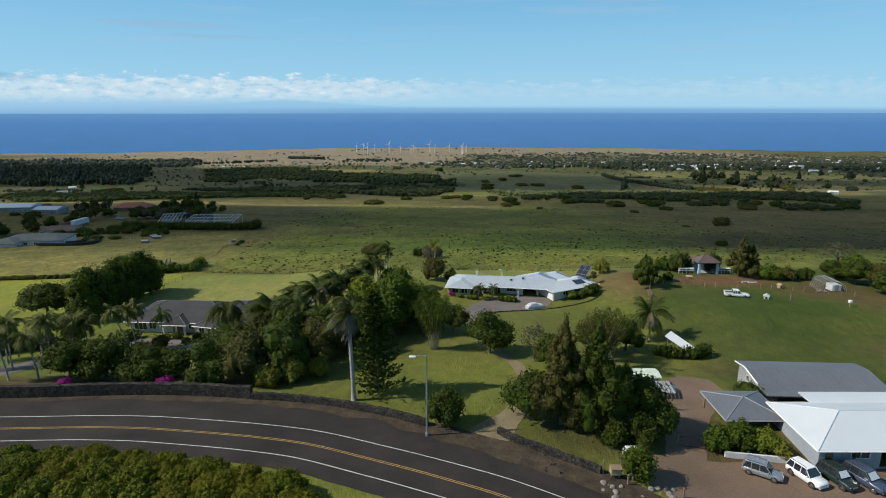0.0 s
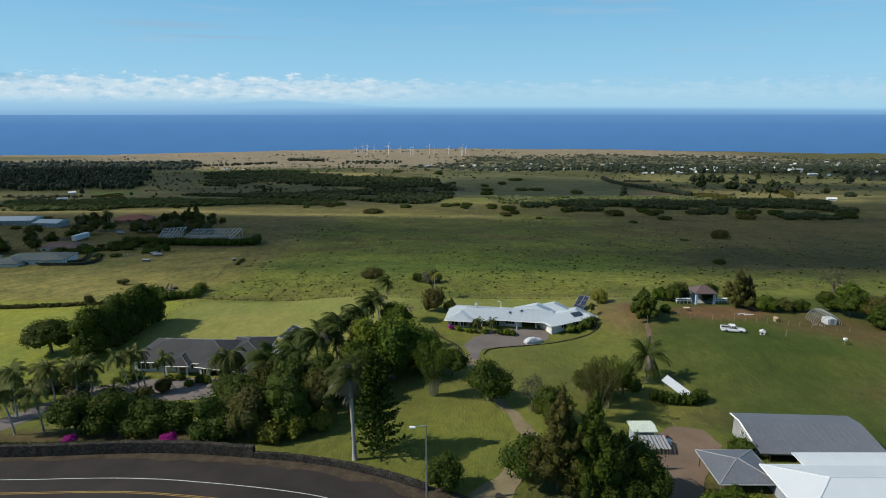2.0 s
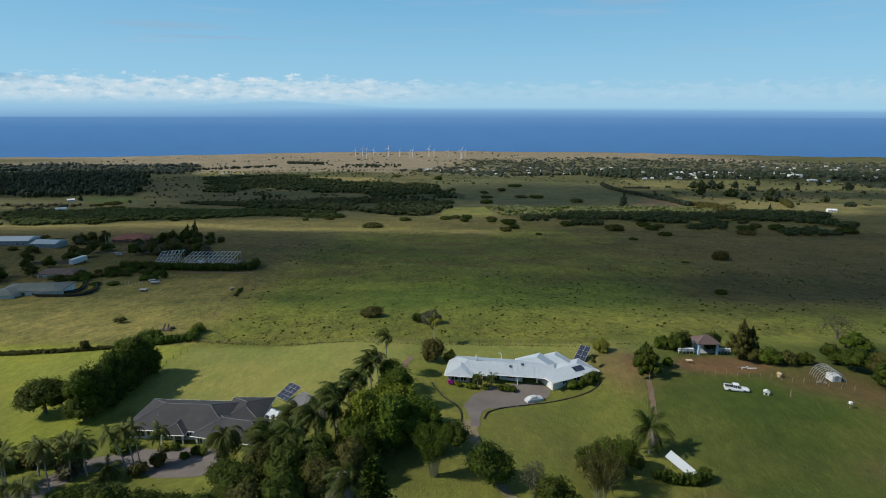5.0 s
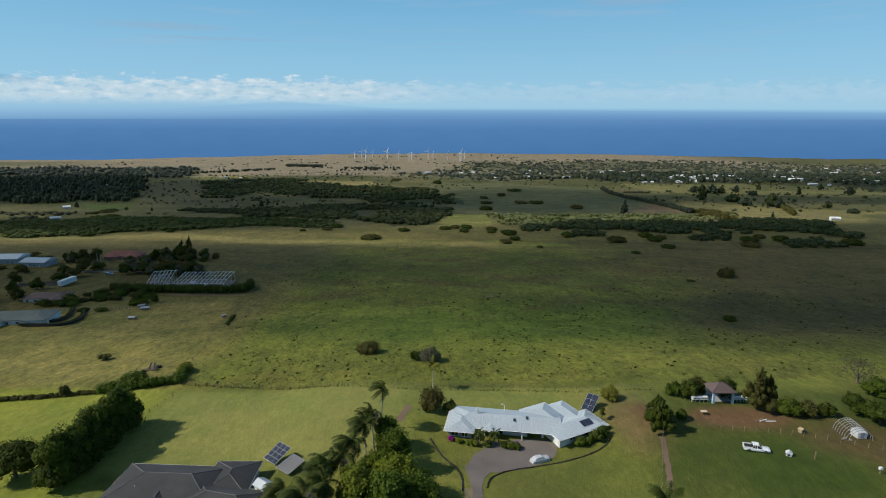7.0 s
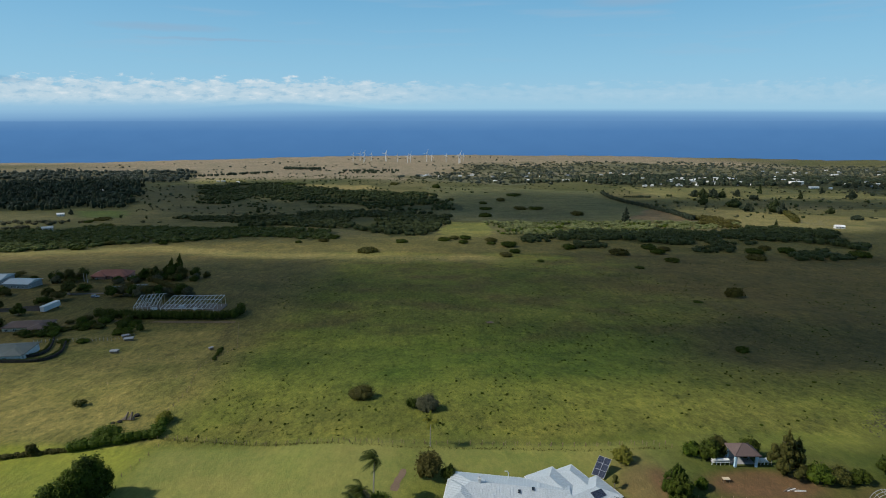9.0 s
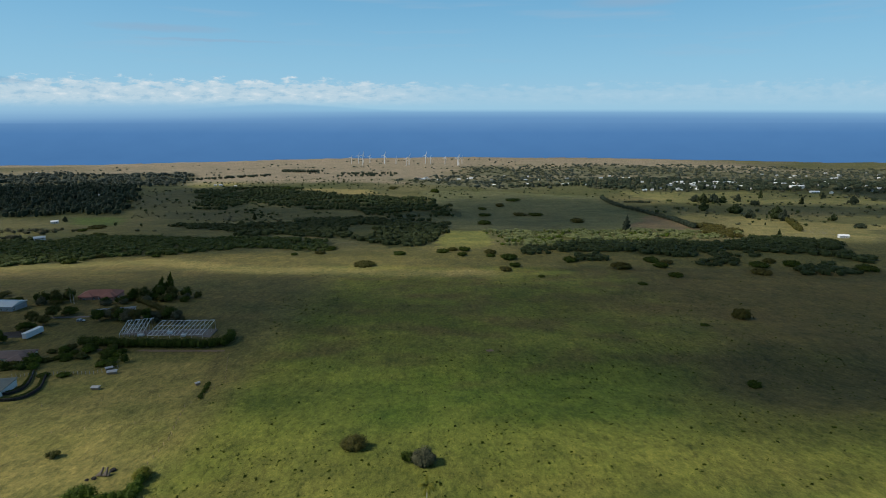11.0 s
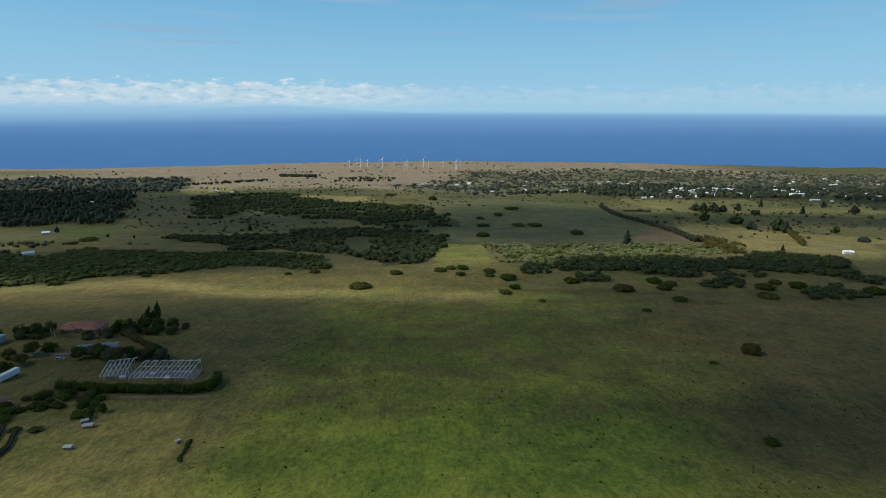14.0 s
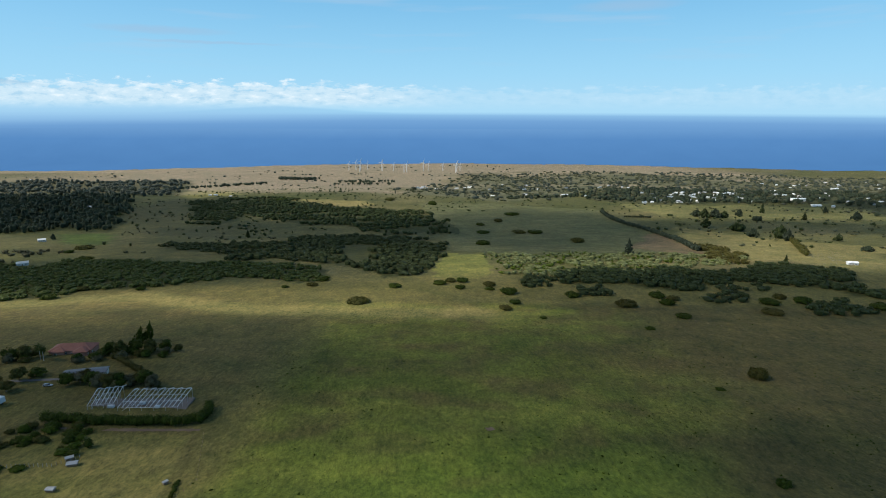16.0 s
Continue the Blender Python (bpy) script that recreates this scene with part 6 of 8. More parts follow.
for x, y in ((-2.6, -0.8), (-2.6, 0.8), (2.4, -0.8), (2.4, 0.8)):
    p = tip @ Vector((x, y, 0))
    bm = bmesh.new()
    tube(bm, [(p.x, p.y, -1.2), p], [0.06, 0.06], 6)
    part("post", bm, WOOD, t)


# ---- vehicles ----
def paint_of(name, c, metal=0.3):
    return surface(name, tuple(v * 0.9 for v in c), c, 0.6, 30, 0.25, metal, 0, 0.6)


CHROME = surface("chrome", (0.5, 0.5, 0.5), (0.7, 0.7, 0.7), 1, 9, 0.2, 1.0, 0)
LAMP = surface("lamp_glass", (0.6, 0.6, 0.58), (0.8, 0.8, 0.78), 1, 9, 0.15, 0, 0)
LAMP_RED = surface("lamp_red", (0.3, 0.02, 0.02), (0.4, 0.03, 0.03), 1, 9, 0.2, 0, 0)


def loft(bm, sections):
    """Closed skin over sections; each is a list of points in the same order."""
    rings = [[bm.verts.new(p) for p in s] for s in sections]
    n_ = len(rings[0])
    for r0, r1 in zip(rings, rings[1:]):
        for j in range(n_):
            bm.faces.new((r0[j], r0[(j + 1) % n_], r1[(j + 1) % n_], r1[j]))
    bm.faces.new(rings[0][::-1]), bm.faces.new(rings[-1])


def car(x, y, turn, paint, label, L=4.7, W=1.85, Ht=1.7, bed=False, shade=False, rails=True, group="parked cars", name="car", category="car"):
    """A car that heads along its own +x."""
    t = thing(name, Matrix.Translation(at(x, y, 0.02)) @ Matrix.Rotation(radians(turn), 4, "Z"), label, category, group)
    h, belt = L / 2, Ht * 0.56

    def ring(px, w, z0, z1, r=0.10):
        return [Vector((px, sy * (w - (r if e else 0)), z)) for sy, z, e in ((-1, z0, 1), (-1, z0 + r, 0), (-1, z1 - r, 0), (-1, z1, 1), (1, z1, 1), (1, z1 - r, 0), (1, z0 + r, 0), (1, z0, 1))]
    w = W / 2
    bm = bmesh.new()
    loft(bm, [ring(-h, w * 0.82, 0.42, belt * 0.86), ring(-h + 0.12, w * 0.94, 0.32, belt * 0.98), ring(-h * 0.55, w, 0.26, belt), ring(h * 0.35, w, 0.26, belt), ring(h * 0.45, w * 0.99, 0.26, belt * 0.97),
              ring(h * 0.86, w * 0.95, 0.30, belt * 0.90), ring(h - 0.07, w * 0.86, 0.34, belt * 0.80), ring(h, w * 0.76, 0.40, belt * 0.70)])
    body = part("body", bm, paint, t, smooth=True)
    back = -h + 0.12 if not bed else -0.25 * L + 0.35
    c0, c1, c2, c3 = (back, back + 0.28, h * 0.16, h * 0.46) if not bed else (back, back + 0.12, h * 0.10, h * 0.38)
    bm = bmesh.new()
    loft(bm, [[Vector((px, sy * ww, z)) for sy, z, ww in ((-1, belt - 0.02, w * 0.93), (-1, z1, w1), (1, z1, w1), (1, belt - 0.02, w * 0.93))] for px, z1, w1 in ((c0, belt + 0.02, w * 0.92), (c1, Ht - 0.07, w * 0.76), (c2, Ht - 0.05, w * 0.76), (c3, belt + 0.02, w * 0.90))])
    part("window_glass", bm, GLASS, t, "dark tinted window glass")
    bm = bmesh.new()
    loft(bm, [[Vector((px, sy * ww, z)) for sy, ww, z in ((-1, w1, z0), (-1, w1 - 0.08, z0 + 0.07), (1, w1 - 0.08, z0 + 0.07), (1, w1, z0))] for px, w1, z0 in ((c1 - 0.06, w * 0.74, Ht - 0.09), (c1 + 0.2, w * 0.79, Ht - 0.07), (c2 - 0.1, w * 0.79, Ht - 0.07), (c2 + 0.06, w * 0.74, Ht - 0.10))])
    roof = part("roof", bm, paint, t)
    for sy in (-1, 1):
        for (xa, xb) in ((c0, c1), (c1 + (c2 - c1) * 0.30, c1 + (c2 - c1) * 0.30), (c1 + (c2 - c1) * 0.72, c1 + (c2 - c1) * 0.72), (c3, c2)):
            bm = bmesh.new()
            tube(bm, [(xa, sy * w * 0.935, belt - 0.03), (xb, sy * w * 0.775, Ht - 0.06)], [0.05, 0.045], 4)
            part("pillar", bm, paint, t)
        if rails:
            bm = bmesh.new()
            tube(bm, [(c1, sy * w * 0.66, Ht + 0.0), (c1 + 0.1, sy * w * 0.66, Ht + 0.06), (c2 - 0.2, sy * w * 0.66, Ht + 0.06), (c2 - 0.1, sy * w * 0.66, Ht)], [0.025] * 4, 5)
            part("roof_rail", bm, DARK, roof)
        bm = bmesh.new()
        box(bm, h - 0.32, h - 0.02, sy * w * 0.62 - 0.16, sy * w * 0.62 + 0.16, belt * 0.60, belt * 0.74, None, 0.03)
        part("headlight", bm, LAMP, t)
        bm = bmesh.new()
        box(bm, -h - 0.01, -h + 0.10, sy * w * 0.68 - 0.10, sy * w * 0.68 + 0.10, belt * 0.70, belt * 0.92, None, 0.02)
        part("tail_light", bm, LAMP_RED, t)
        bm = bmesh.new()
        box(bm, h * 0.30, h * 0.30 + 0.14, sy * (w + 0.10) - 0.08, sy * (w + 0.10) + 0.08, belt + 0.02, belt + 0.18, None, 0.03)
        part("mirror", bm, paint, t)
        for px in (-h * 0.60, h * 0.62):
            bm = bmesh.new()
            tube(bm, [(px, sy * (w - 0.20), 0.34), (px, sy * (w + 0.015), 0.34)], [0.35 + 0.05 * (Ht > 1.7)] * 2, 16)
            wheel = part("wheel", bm, TYRE, t)
            bm = bmesh.new()
            tube(bm, [(px, sy * (w + 0.005), 0.34), (px, sy * (w + 0.03), 0.34)], [0.21, 0.18], 10)
            part("rim", bm, CHROME, wheel)
    bm = bmesh.new()
    box(bm, h - 0.06, h + 0.03, -w * 0.42, w * 0.42, belt * 0.55, belt * 0.70, None, 0.02)
    part("grille", bm, CHROME if not bed else DARK, t)
    bm = bmesh.new()
    box(bm, h - 0.10, h + 0.05, -w * 0.78, w * 0.78, 0.30, 0.46, None, 0.04)
    part("bumper", bm, paint if not bed else CHROME, t)
    if shade:
        bm = bmesh.new()
        v = [Vector((c3 - 0.05 - 0.02, -w * 0.7, belt + 0.10)), Vector((c3 - 0.07, w * 0.7, belt + 0.10)), Vector((c2 + 0.07, w * 0.60, Ht - 0.16)), Vector((c2 + 0.07, -w * 0.60, Ht - 0.16))]
        o_ = Vector((0.05, 0, 0.04))
        top = [bm.verts.new(p + o_) for p in v]
        bot = [bm.verts.new(p + o_ * 0.7) for p in v]
        bm.faces.new(top), bm.faces.new(bot[::-1])
        for i in range(4):
            bm.faces.new((bot[i], bot[(i + 1) % 4], top[(i + 1) % 4], top[i]))
        part("sun_shade", bm, ROOF_WHITE, t)
    if bed:
        bm = bmesh.new()
        for x0, x1, y0, y1 in ((-h + 0.08, back, -w, -w + 0.08), (-h + 0.08, back, w - 0.08, w), (-h, -h + 0.08, -w, w)):
            box(bm, x0, x1, y0, y1, belt - 0.05, belt + 0.22)
        part("bed_side", bm, paint, t)
        bm = bmesh.new()
        box(bm, -h + 0.09, back - 0.01, -w + 0.09, w - 0.09, belt + 0.004, belt + 0.03)
        part("bed_liner", bm, DARK, t)
    return t


SILVER, WHITE, GREEN, BLUE = paint_of("paint_silver", (0.42, 0.43, 0.45), 0.6), paint_of("paint_white", (0.78, 0.79, 0.80), 0.0), paint_of("paint_green", (0.03, 0.045, 0.04), 0.3), paint_of("paint_blue", (0.10, 0.13, 0.19), 0.5)
car(31.2, 51.0, -36, SILVER, "silver crossover parked on the dirt lot", 4.1, 1.78, 1.62)
car(35.15, 50.3, -70, WHITE, "white sport-utility car parked on the dirt lot", 4.2, 1.78, 1.72)
car(37.9, 50.0, -72, GREEN, "dark green sport-utility car with a sun shade", 4.2, 1.78, 1.74, shade=True)
car(40.4, 49.7, -68, BLUE, "slate-blue sport-utility car with a sun shade", 4.6, 1.85, 1.82, shade=True)
car(61.2, 118.0, -14, WHITE, "white pickup truck parked in the paddock", 5.5, 1.85, 1.75, bed=True, rails=False, group="", name="pickup_truck", category="pickup")
car(-180, 318, 8, SILVER, "small silver car parked on a far lawn", 4.4, 1.8, 1.5, rails=False, group="")
car(-36.8, 99.6, 80, SILVER, "pale car under the carport of a house", 4.4, 1.8, 1.5, rails=False, group="")
car(54.6, 69.5, 100, paint_of("paint_red", (0.22, 0.03, 0.02)), "faded red car beside a barn", 4.4, 1.8, 1.5, rails=False, group="")
# the car under a cover
t = thing("covered_car", Matrix.Translation(at(18.9, 118.6)) @ Matrix.Rotation(radians(22), 4, "Z"), "car under a silvery dust cover on a forecourt", "covered car")
bm = bmesh.new()
prof = [(-2.25, 0.55, 0.74, 0.60), (-2.15, 0.86, 0.82, 0.68), (-1.75, 1.0, 0.86, 0.70), (-1.35, 1.34, 0.87, 0.60), (-0.7, 1.44, 0.88, 0.58), (0.25, 1.42, 0.88, 0.58), (0.95, 1.02, 0.88, 0.66), (1.6, 0.94, 0.86, 0.70), (2.1, 0.80, 0.80, 0.64), (2.25, 0.50, 0.72, 0.56)]
loft(bm, [[Vector((px, sy * w_, z_)) for sy, w_, z_ in ((-1, wb + 0.05, 0.08), (-1, wb + 0.02, 0.42 * z), (-1, wb, min(0.78, 0.8 * z)), (-1, wt, z - 0.05), (-1, wt * 0.7, z), (1, wt * 0.7, z), (1, wt, z - 0.05), (1, wb, min(0.78, 0.8 * z)), (1, wb + 0.02, 0.42 * z), (1, wb + 0.05, 0.08))] for px, z, wb, wt in prof])
part("cover", bm, surface("dust_cover", (0.36, 0.38, 0.40), (0.50, 0.52, 0.54), 0.8, 4, 0.6, 0.0, 0.6), t)

# ---- street lamp ----
t = thing("street_lamp", Matrix.Translation(at(-2.0, 55.4)), "tall galvanised street lamp with one arm", "street lamp")
bm = bmesh.new()
tube(bm, [(0, 0, -0.3), (0, 0, 0.45)], [0.24, 0.20], 8)
part("base", bm, STEEL, t)
bm = bmesh.new()
tube(bm, [(0, 0, 0.4), (0, 0, 5), (0, 0, 10.4)], [0.13, 0.11, 0.07], 10)
part("pole", bm, STEEL, t)
bm = bmesh.new()
tube(bm, [(0, 0, 10.3), (-0.5, -0.1, 10.45), (-1.3, -0.25, 10.4)], [0.05, 0.045, 0.04], 6)
part("arm", bm, STEEL, t)
bm = bmesh.new()
box(bm, -0.45, 0.3, -0.17, 0.17, -0.1, 0.08, Matrix.Translation((-1.5, -0.3, 10.38)), 0.05)
head = part("lamp_head", bm, TRIM, t)
bm = bmesh.new()
box(bm, -0.35, 0.15, -0.12, 0.12, -0.14, -0.102, Matrix.Translation((-1.5, -0.3, 10.38)))
part("lens", bm, LAMP, head)


# ---- fences and gates ----
def fence(pts, label, h=1.2, every=3.0, wires=3, mat=None, group="fences"):
    mat = mat or WOOD
    o = at(*pts[0])
    t = thing("fence", Matrix.Translation(o), label, "fence", group)
    spots = []
    for a, b in zip(pts, pts[1:]):
        m = max(1, round(K * math.dist(a, b) / every))
        spots += [(a[0] + (b[0] - a[0]) * i / m, a[1] + (b[1] - a[1]) * i / m) for i in range(m)]
    spots.append(pts[-1])
    bm = bmesh.new()
    box(bm, -0.06, 0.06, -0.06, 0.06, -0.4, h, None, 0.015)
    first = part("post", bm, mat, t)
    first.location = at(*spots[0]) - o
    for q in spots[1:]:
        c = new("post", first.data)
        c.parent, c.location = t, at(*q) - o
    for k in range(wires):
        bm = bmesh.new()
        tube(bm, [at(*q) - o + Vector((0, 0, h * (0.3 + 0.6 * k / max(1, wires - 1)))) for q in spots], [0.008] * len(spots), 4)
        part("wire", bm, DARK, t)
    return t


fence([(-68.2, 158.8), (-40, 154.5), (-12.5, 152.1), (20, 150.5), (51.1, 149.2)], "wire fence with wooden posts between lawn and pasture")
fence([(37.7, 104.3), (41, 113), (45.4, 125.0)], "wooden-post fence along a paddock", 1.2, 2.5)
fence([(46.5, 126.4), (56, 127.2), (63, 126.2), (70, 125.2), (78, 122.4), (86, 118)], "post-and-wire fence of an animal yard", 1.2, 2.6)
fence([(-75.5, 172), (-77, 190), (-83, 214), (-78.8, 238), (-90, 272)], "wire fence along a pasture", 1.2, 4.0)
fence([(-69.6, 140.4), (-68.6, 150), (-68.2, 158.8)], "thin wire fence beside a lawn", 1.1, 4.0)
fence([(-130, 190), (-105, 197), (-86, 203)], "line of thin stakes in a meadow", 0.9, 9.0, 1)
fence([(-165, 205), (-130, 215), (-96, 224)], "line of thin stakes in a meadow", 0.9, 11.0, 1)
fence([(210, 438), (192, 452), (176, 466)], "old wire fence beyond the pasture", 1.2, 5.0, 2)
t = thing("gate", Matrix.Translation(at(26.6, 55.0)) @ Matrix.Rotation(radians(-8), 4, "Z"), "dark metal gate across a dirt drive", "gate")
for i in range(2):
    bm = bmesh.new()
    x0 = -2.4 + 2.4 * i
    tube(bm, [(x0 + 0.08, 0, 0.25), (x0 + 2.3, 0, 0.25), (x0 + 2.3, 0, 1.5), (x0 + 0.08, 0, 1.5), (x0 + 0.08, 0, 0.25)], [0.035] * 5, 5)
    leaf = part("gate_leaf", bm, DARK, t)
    for k in range(1, 12):
        bm = bmesh.new()
        tube(bm, [(x0 + 0.08 + 0.19 * k, 0, 0.25), (x0 + 0.08 + 0.19 * k, 0, 1.5)], [0.014, 0.014], 4)
        part("bar", bm, DARK, leaf)
for x in (-2.45, 2.45):
    bm = bmesh.new()
    box(bm, x - 0.1, x + 0.1, -0.1, 0.1, -0.4, 1.8, None, 0.02)
    part("gate_post", bm, WOOD, t)
# letter box, posts and rubble at the corner of the wall
t = thing("letter_box", Matrix.Translation(at(15.9, 48.4)), "tan wooden letter box on a low stand", "letter box")
bm = bmesh.new()
box(bm, -0.55, 0.55, -0.4, 0.4, 0.5, 1.25, None, 0.03)
part("box", bm, surface("tan_wood", (0.28, 0.22, 0.12), (0.38, 0.31, 0.18), 0.6, 6, 0.8), t)
bm = bmesh.new()
box(bm, -0.6, 0.6, -0.45, 0.45, 1.25, 1.33, Matrix.Rotation(0.05, 4, "X"), 0.02)
part("lid", bm, WOOD, t)
for x in (-0.4, 0.4):
    bm = bmesh.new()
    box(bm, x - 0.06, x + 0.06, -0.06, 0.06, -0.3, 0.5)
    part("leg", bm, WOOD, t)
for i, (x, y, h) in enumerate(((14.9, 48.9, 1.7), (16.8, 47.4, 1.2), (17.4, 47.9, 0.9), (21.6, 46.4, 1.1))):
    t = thing("post", Matrix.Translation(at(x, y)), "weathered wooden post beside the road", "post", "roadside posts")
    bm = bmesh.new()
    box(bm, -0.08, 0.08, -0.08, 0.08, -0.4, h, None, 0.02)
    part("shaft", bm, WOOD, t)


def rock(x, y, s, label, seed, mat=None, group="rocks"):
    rng = np.random.default_rng(seed)
    bm = bmesh.new()
    bmesh.ops.create_icosphere(bm, subdivisions=2, radius=1.0)
    for v in bm.verts:
        v.co *= 1 + 0.28 * noise.noise(v.co * 1.7 + Vector((seed, 0, 0)))
        v.co = Vector((v.co.x * s * rng.uniform(0.98, 1.02), v.co.y * s * 0.8, v.co.z * s * 0.6))
    ob = link_mesh("rock", bm, mat or ROCK)
    ob.matrix_basis = Matrix.Translation(at(x, y, s * 0.25)) @ Matrix.Rotation(seed, 4, "Z")
    return tagged(ob, label, "rock", group)


for i in range(26):
    rock(13.6 + random.uniform(0, 7.5), 47.2 + random.uniform(-2.6, 0.8) - 0.25 * i * 0.1, random.uniform(0.15, 0.42), "pale weathered rock in roadside rubble", i)
for i in range(16):
    rock(9 + random.uniform(0, 5), 49.6 - random.uniform(-1.2, 2.0) + 1.2, random.uniform(0.12, 0.28), "dark lava rock on the road's shoulder", 40 + i, LAVA)
t = thing("water_tank", Matrix.Translation(at(18.6, 52.0)), "white plastic tank half hidden by trees", "tank")
bm = bmesh.new()
box(bm, -1.0, 1.0, -0.6, 0.6, -0.1, 1.3, None, 0.25)
part("tank_body", bm, ROOF_WHITE, t)

# ---- the animal yard ----
o = at(64.4, 141.0)
pav = thing("pavilion", Matrix.Translation(o), "small blue pavilion with a brown hipped roof", "pavilion")
ROOF_BROWN = surface("roof_brown", (0.075, 0.052, 0.048), (0.12, 0.085, 0.078), 0.4, 5, 0.85)
roof_block(pav, Matrix.Identity(4), -3.2, 3.2, -2.8, 2.8, 3.5, 0.62, ROOF_BROWN, "x", (1, 1), 0, ROOF_BROWN)
for x in (-2.5, 2.5):
    for y in (-2.1, 2.1):
        bm = bmesh.new()
        box(bm, x - 0.28, x + 0.28, y - 0.28, y + 0.28, -0.5, 3.45, None, 0.03)
        part("pillar", bm, surface("blue_paint", (0.30, 0.48, 0.62), (0.42, 0.58, 0.70), 0.5, 5, 0.7) if "blue_paint" not in bpy.data.materials else bpy.data.materials["blue_paint"], pav, "pale blue pillar")
wall_run(pav, Matrix.Identity(4), (2.4, 2.3), (-2.4, 2.3), 3.4, WALL_GREY, [])
bm = bmesh.new()
box(bm, -3.0, 3.0, -2.6, 2.6, -0.6, 0.08)
part("plinth", bm, WALL_GREY, pav)
for x, s in ((-5.6, 4.2), (5.0, 3.4)):
    t = thing("hutch_row", Matrix.Translation(at(64.4 + x / K, 140.2)), "low white rack of animal hutches beside a pavilion", "hutches", "hutch rows")
    for z in (0.75, 1.35):
        bm = bmesh.new()
        box(bm, -s / 2, s / 2, -0.5, 0.5, z, z + 0.07)
        part("shelf", bm, TRIM, t)
    for k in range(5):
        bm = bmesh.new()
        box(bm, -s / 2 + s * k / 4 - 0.05, -s / 2 + s * k / 4 + 0.05, -0.45, -0.35, -0.4, 1.35)
        part("leg", bm, TRIM, t)
t = thing("bench", Matrix.Translation(at(57.6, 133.6)), "small pale wooden table on bare earth", "table")
bm = bmesh.new()
box(bm, -0.8, 0.8, -0.5, 0.5, 0.8, 0.88, None, 0.02)
part("tabletop", bm, surface("pale_wood", (0.45, 0.36, 0.24), (0.58, 0.48, 0.34), 0.5, 6, 0.7), t)
for x in (-0.7, 0.7):
    for y in (-0.4, 0.4):
        bm = bmesh.new()
        box(bm, x - 0.05, x + 0.05, y - 0.05, y + 0.05, -0.2, 0.8)
        part("leg", bm, WOOD, t)
for i, (x, y, turn, lab, mt) in enumerate(((74.6, 125.6, 20, "small tan kennel with a round doorway", "tan_wood"), (66.4, 116.0, -30, "small white dog kennel on grass", "wall_white"))):
    t = thing("kennel", Matrix.Translation(at(x, y)) @ Matrix.Rotation(radians(turn), 4, "Z") @ Matrix.Scale(0.8, 4), lab, "kennel", "kennels")
    roof_block(t, Matrix.Identity(4), -0.85, 0.85, -0.75, 0.75, 1.0, 0.6, bpy.data.materials[mt], "y", (0, 0))
    bm = bmesh.new()
    box(bm, -0.65, 0.65, -0.6, 0.6, -0.15, 0.98, None, 0.02)
    part("body", bm, bpy.data.materials[mt], t)
    # a dark disc on the closed front stands in for the shaded opening
    bm = bmesh.new()
    tube(bm, [(0, -0.59, 0.45), (0, -0.62, 0.45)], [0.36, 0.36], 14)
    part("doorway", bm, DARK, t)
t = thing("timber_pile", Matrix.Translation(at(68.8, 130.6)), "loose logs and pale boards on bare earth", "timber")
for i in range(6):
    bm = bmesh.new()
    a = 0.5 * i
    tube(bm, [(-1.6 + 0.5 * i, -0.6 + 0.2 * math.sin(a), 0.14), (0.4 + 0.6 * i, 0.7 * math.cos(a), 0.22)], [0.14, 0.11], 6)
    part("log", bm, (WOOD, BARK, TRIM)[i % 3], t)
t = thing("feeder", Matrix.Translation(at(79.3, 109.6)), "pale feed bin on a wooden post", "feeder")
bm = bmesh.new()
tube(bm, [(0, 0, -0.3), (0, 0, 1.0)], [0.09, 0.08], 6)
part("post", bm, WOOD, t)
bm = bmesh.new()
box(bm, -0.35, 0.35, -0.3, 0.3, 1.0, 1.6, None, 0.08)
part("bin", bm, TRIM, t)
t = thing("post", Matrix.Translation(at(70.6, 114.6)), "weathered wooden gate post in a paddock", "post")
bm = bmesh.new()
box(bm, -0.12, 0.12, -0.12, 0.12, -0.4, 1.8, None, 0.02)
part("shaft", bm, WOOD, t)
o = at(84.6, 124.6)
dome = thing("greenhouse_frame", Matrix.Translation(o), "bare grey hoop frame of a greenhouse", "greenhouse")
for i in range(8):
    bm = bmesh.new()
    y = -2.8 + 0.8 * i
    tube(bm, [(2.8 * math.cos(a), y, 2.8 * math.sin(a)) for a in (math.pi * k / 12 for k in range(13))], [0.06] * 13, 5)
    part("hoop", bm, WALL_GREY, dome)
for k in (3, 5, 6, 7, 9):
    a = math.pi * k / 12
    bm = bmesh.new()
    tube(bm, [(2.8 * math.cos(a), -2.8, 2.8 * math.sin(a)), (2.8 * math.cos(a), 2.8, 2.8 * math.sin(a))], [0.05, 0.05], 5)
    part("purlin", bm, WALL_GREY, dome)
bm = bmesh.new()
box(bm, -0.2, 2.0, -2.0, 0.6, -0.4, 1.6, None, 0.03)
part("cabin", bm, WALL_WHITE, dome, "white boxy cabin")
bm = bmesh.new()
box(bm, 0.4, 1.3, -2.03, -2.0, 0.0, 1.7)
part("door", bm, WALL_GREY, dome)
for i, (x, y) in enumerate(((82.0, 123), (82.6, 122.2), (81.4, 122.6))):
    rock(x, y, 0.45, "pale rock beside a greenhouse frame", 70 + i)
plume_tree(45.0, 125.6, 7.8, 6.4, LEAF_DARK, "dense dark column of tall shrubs beside a fence", 250, 2600, 0.24)
plume_tree(45.4, 129.2, 7.0, 6.0, LEAF_DARK, "dense dark column of tall shrubs beside a fence", 251, 2200, 0.24)
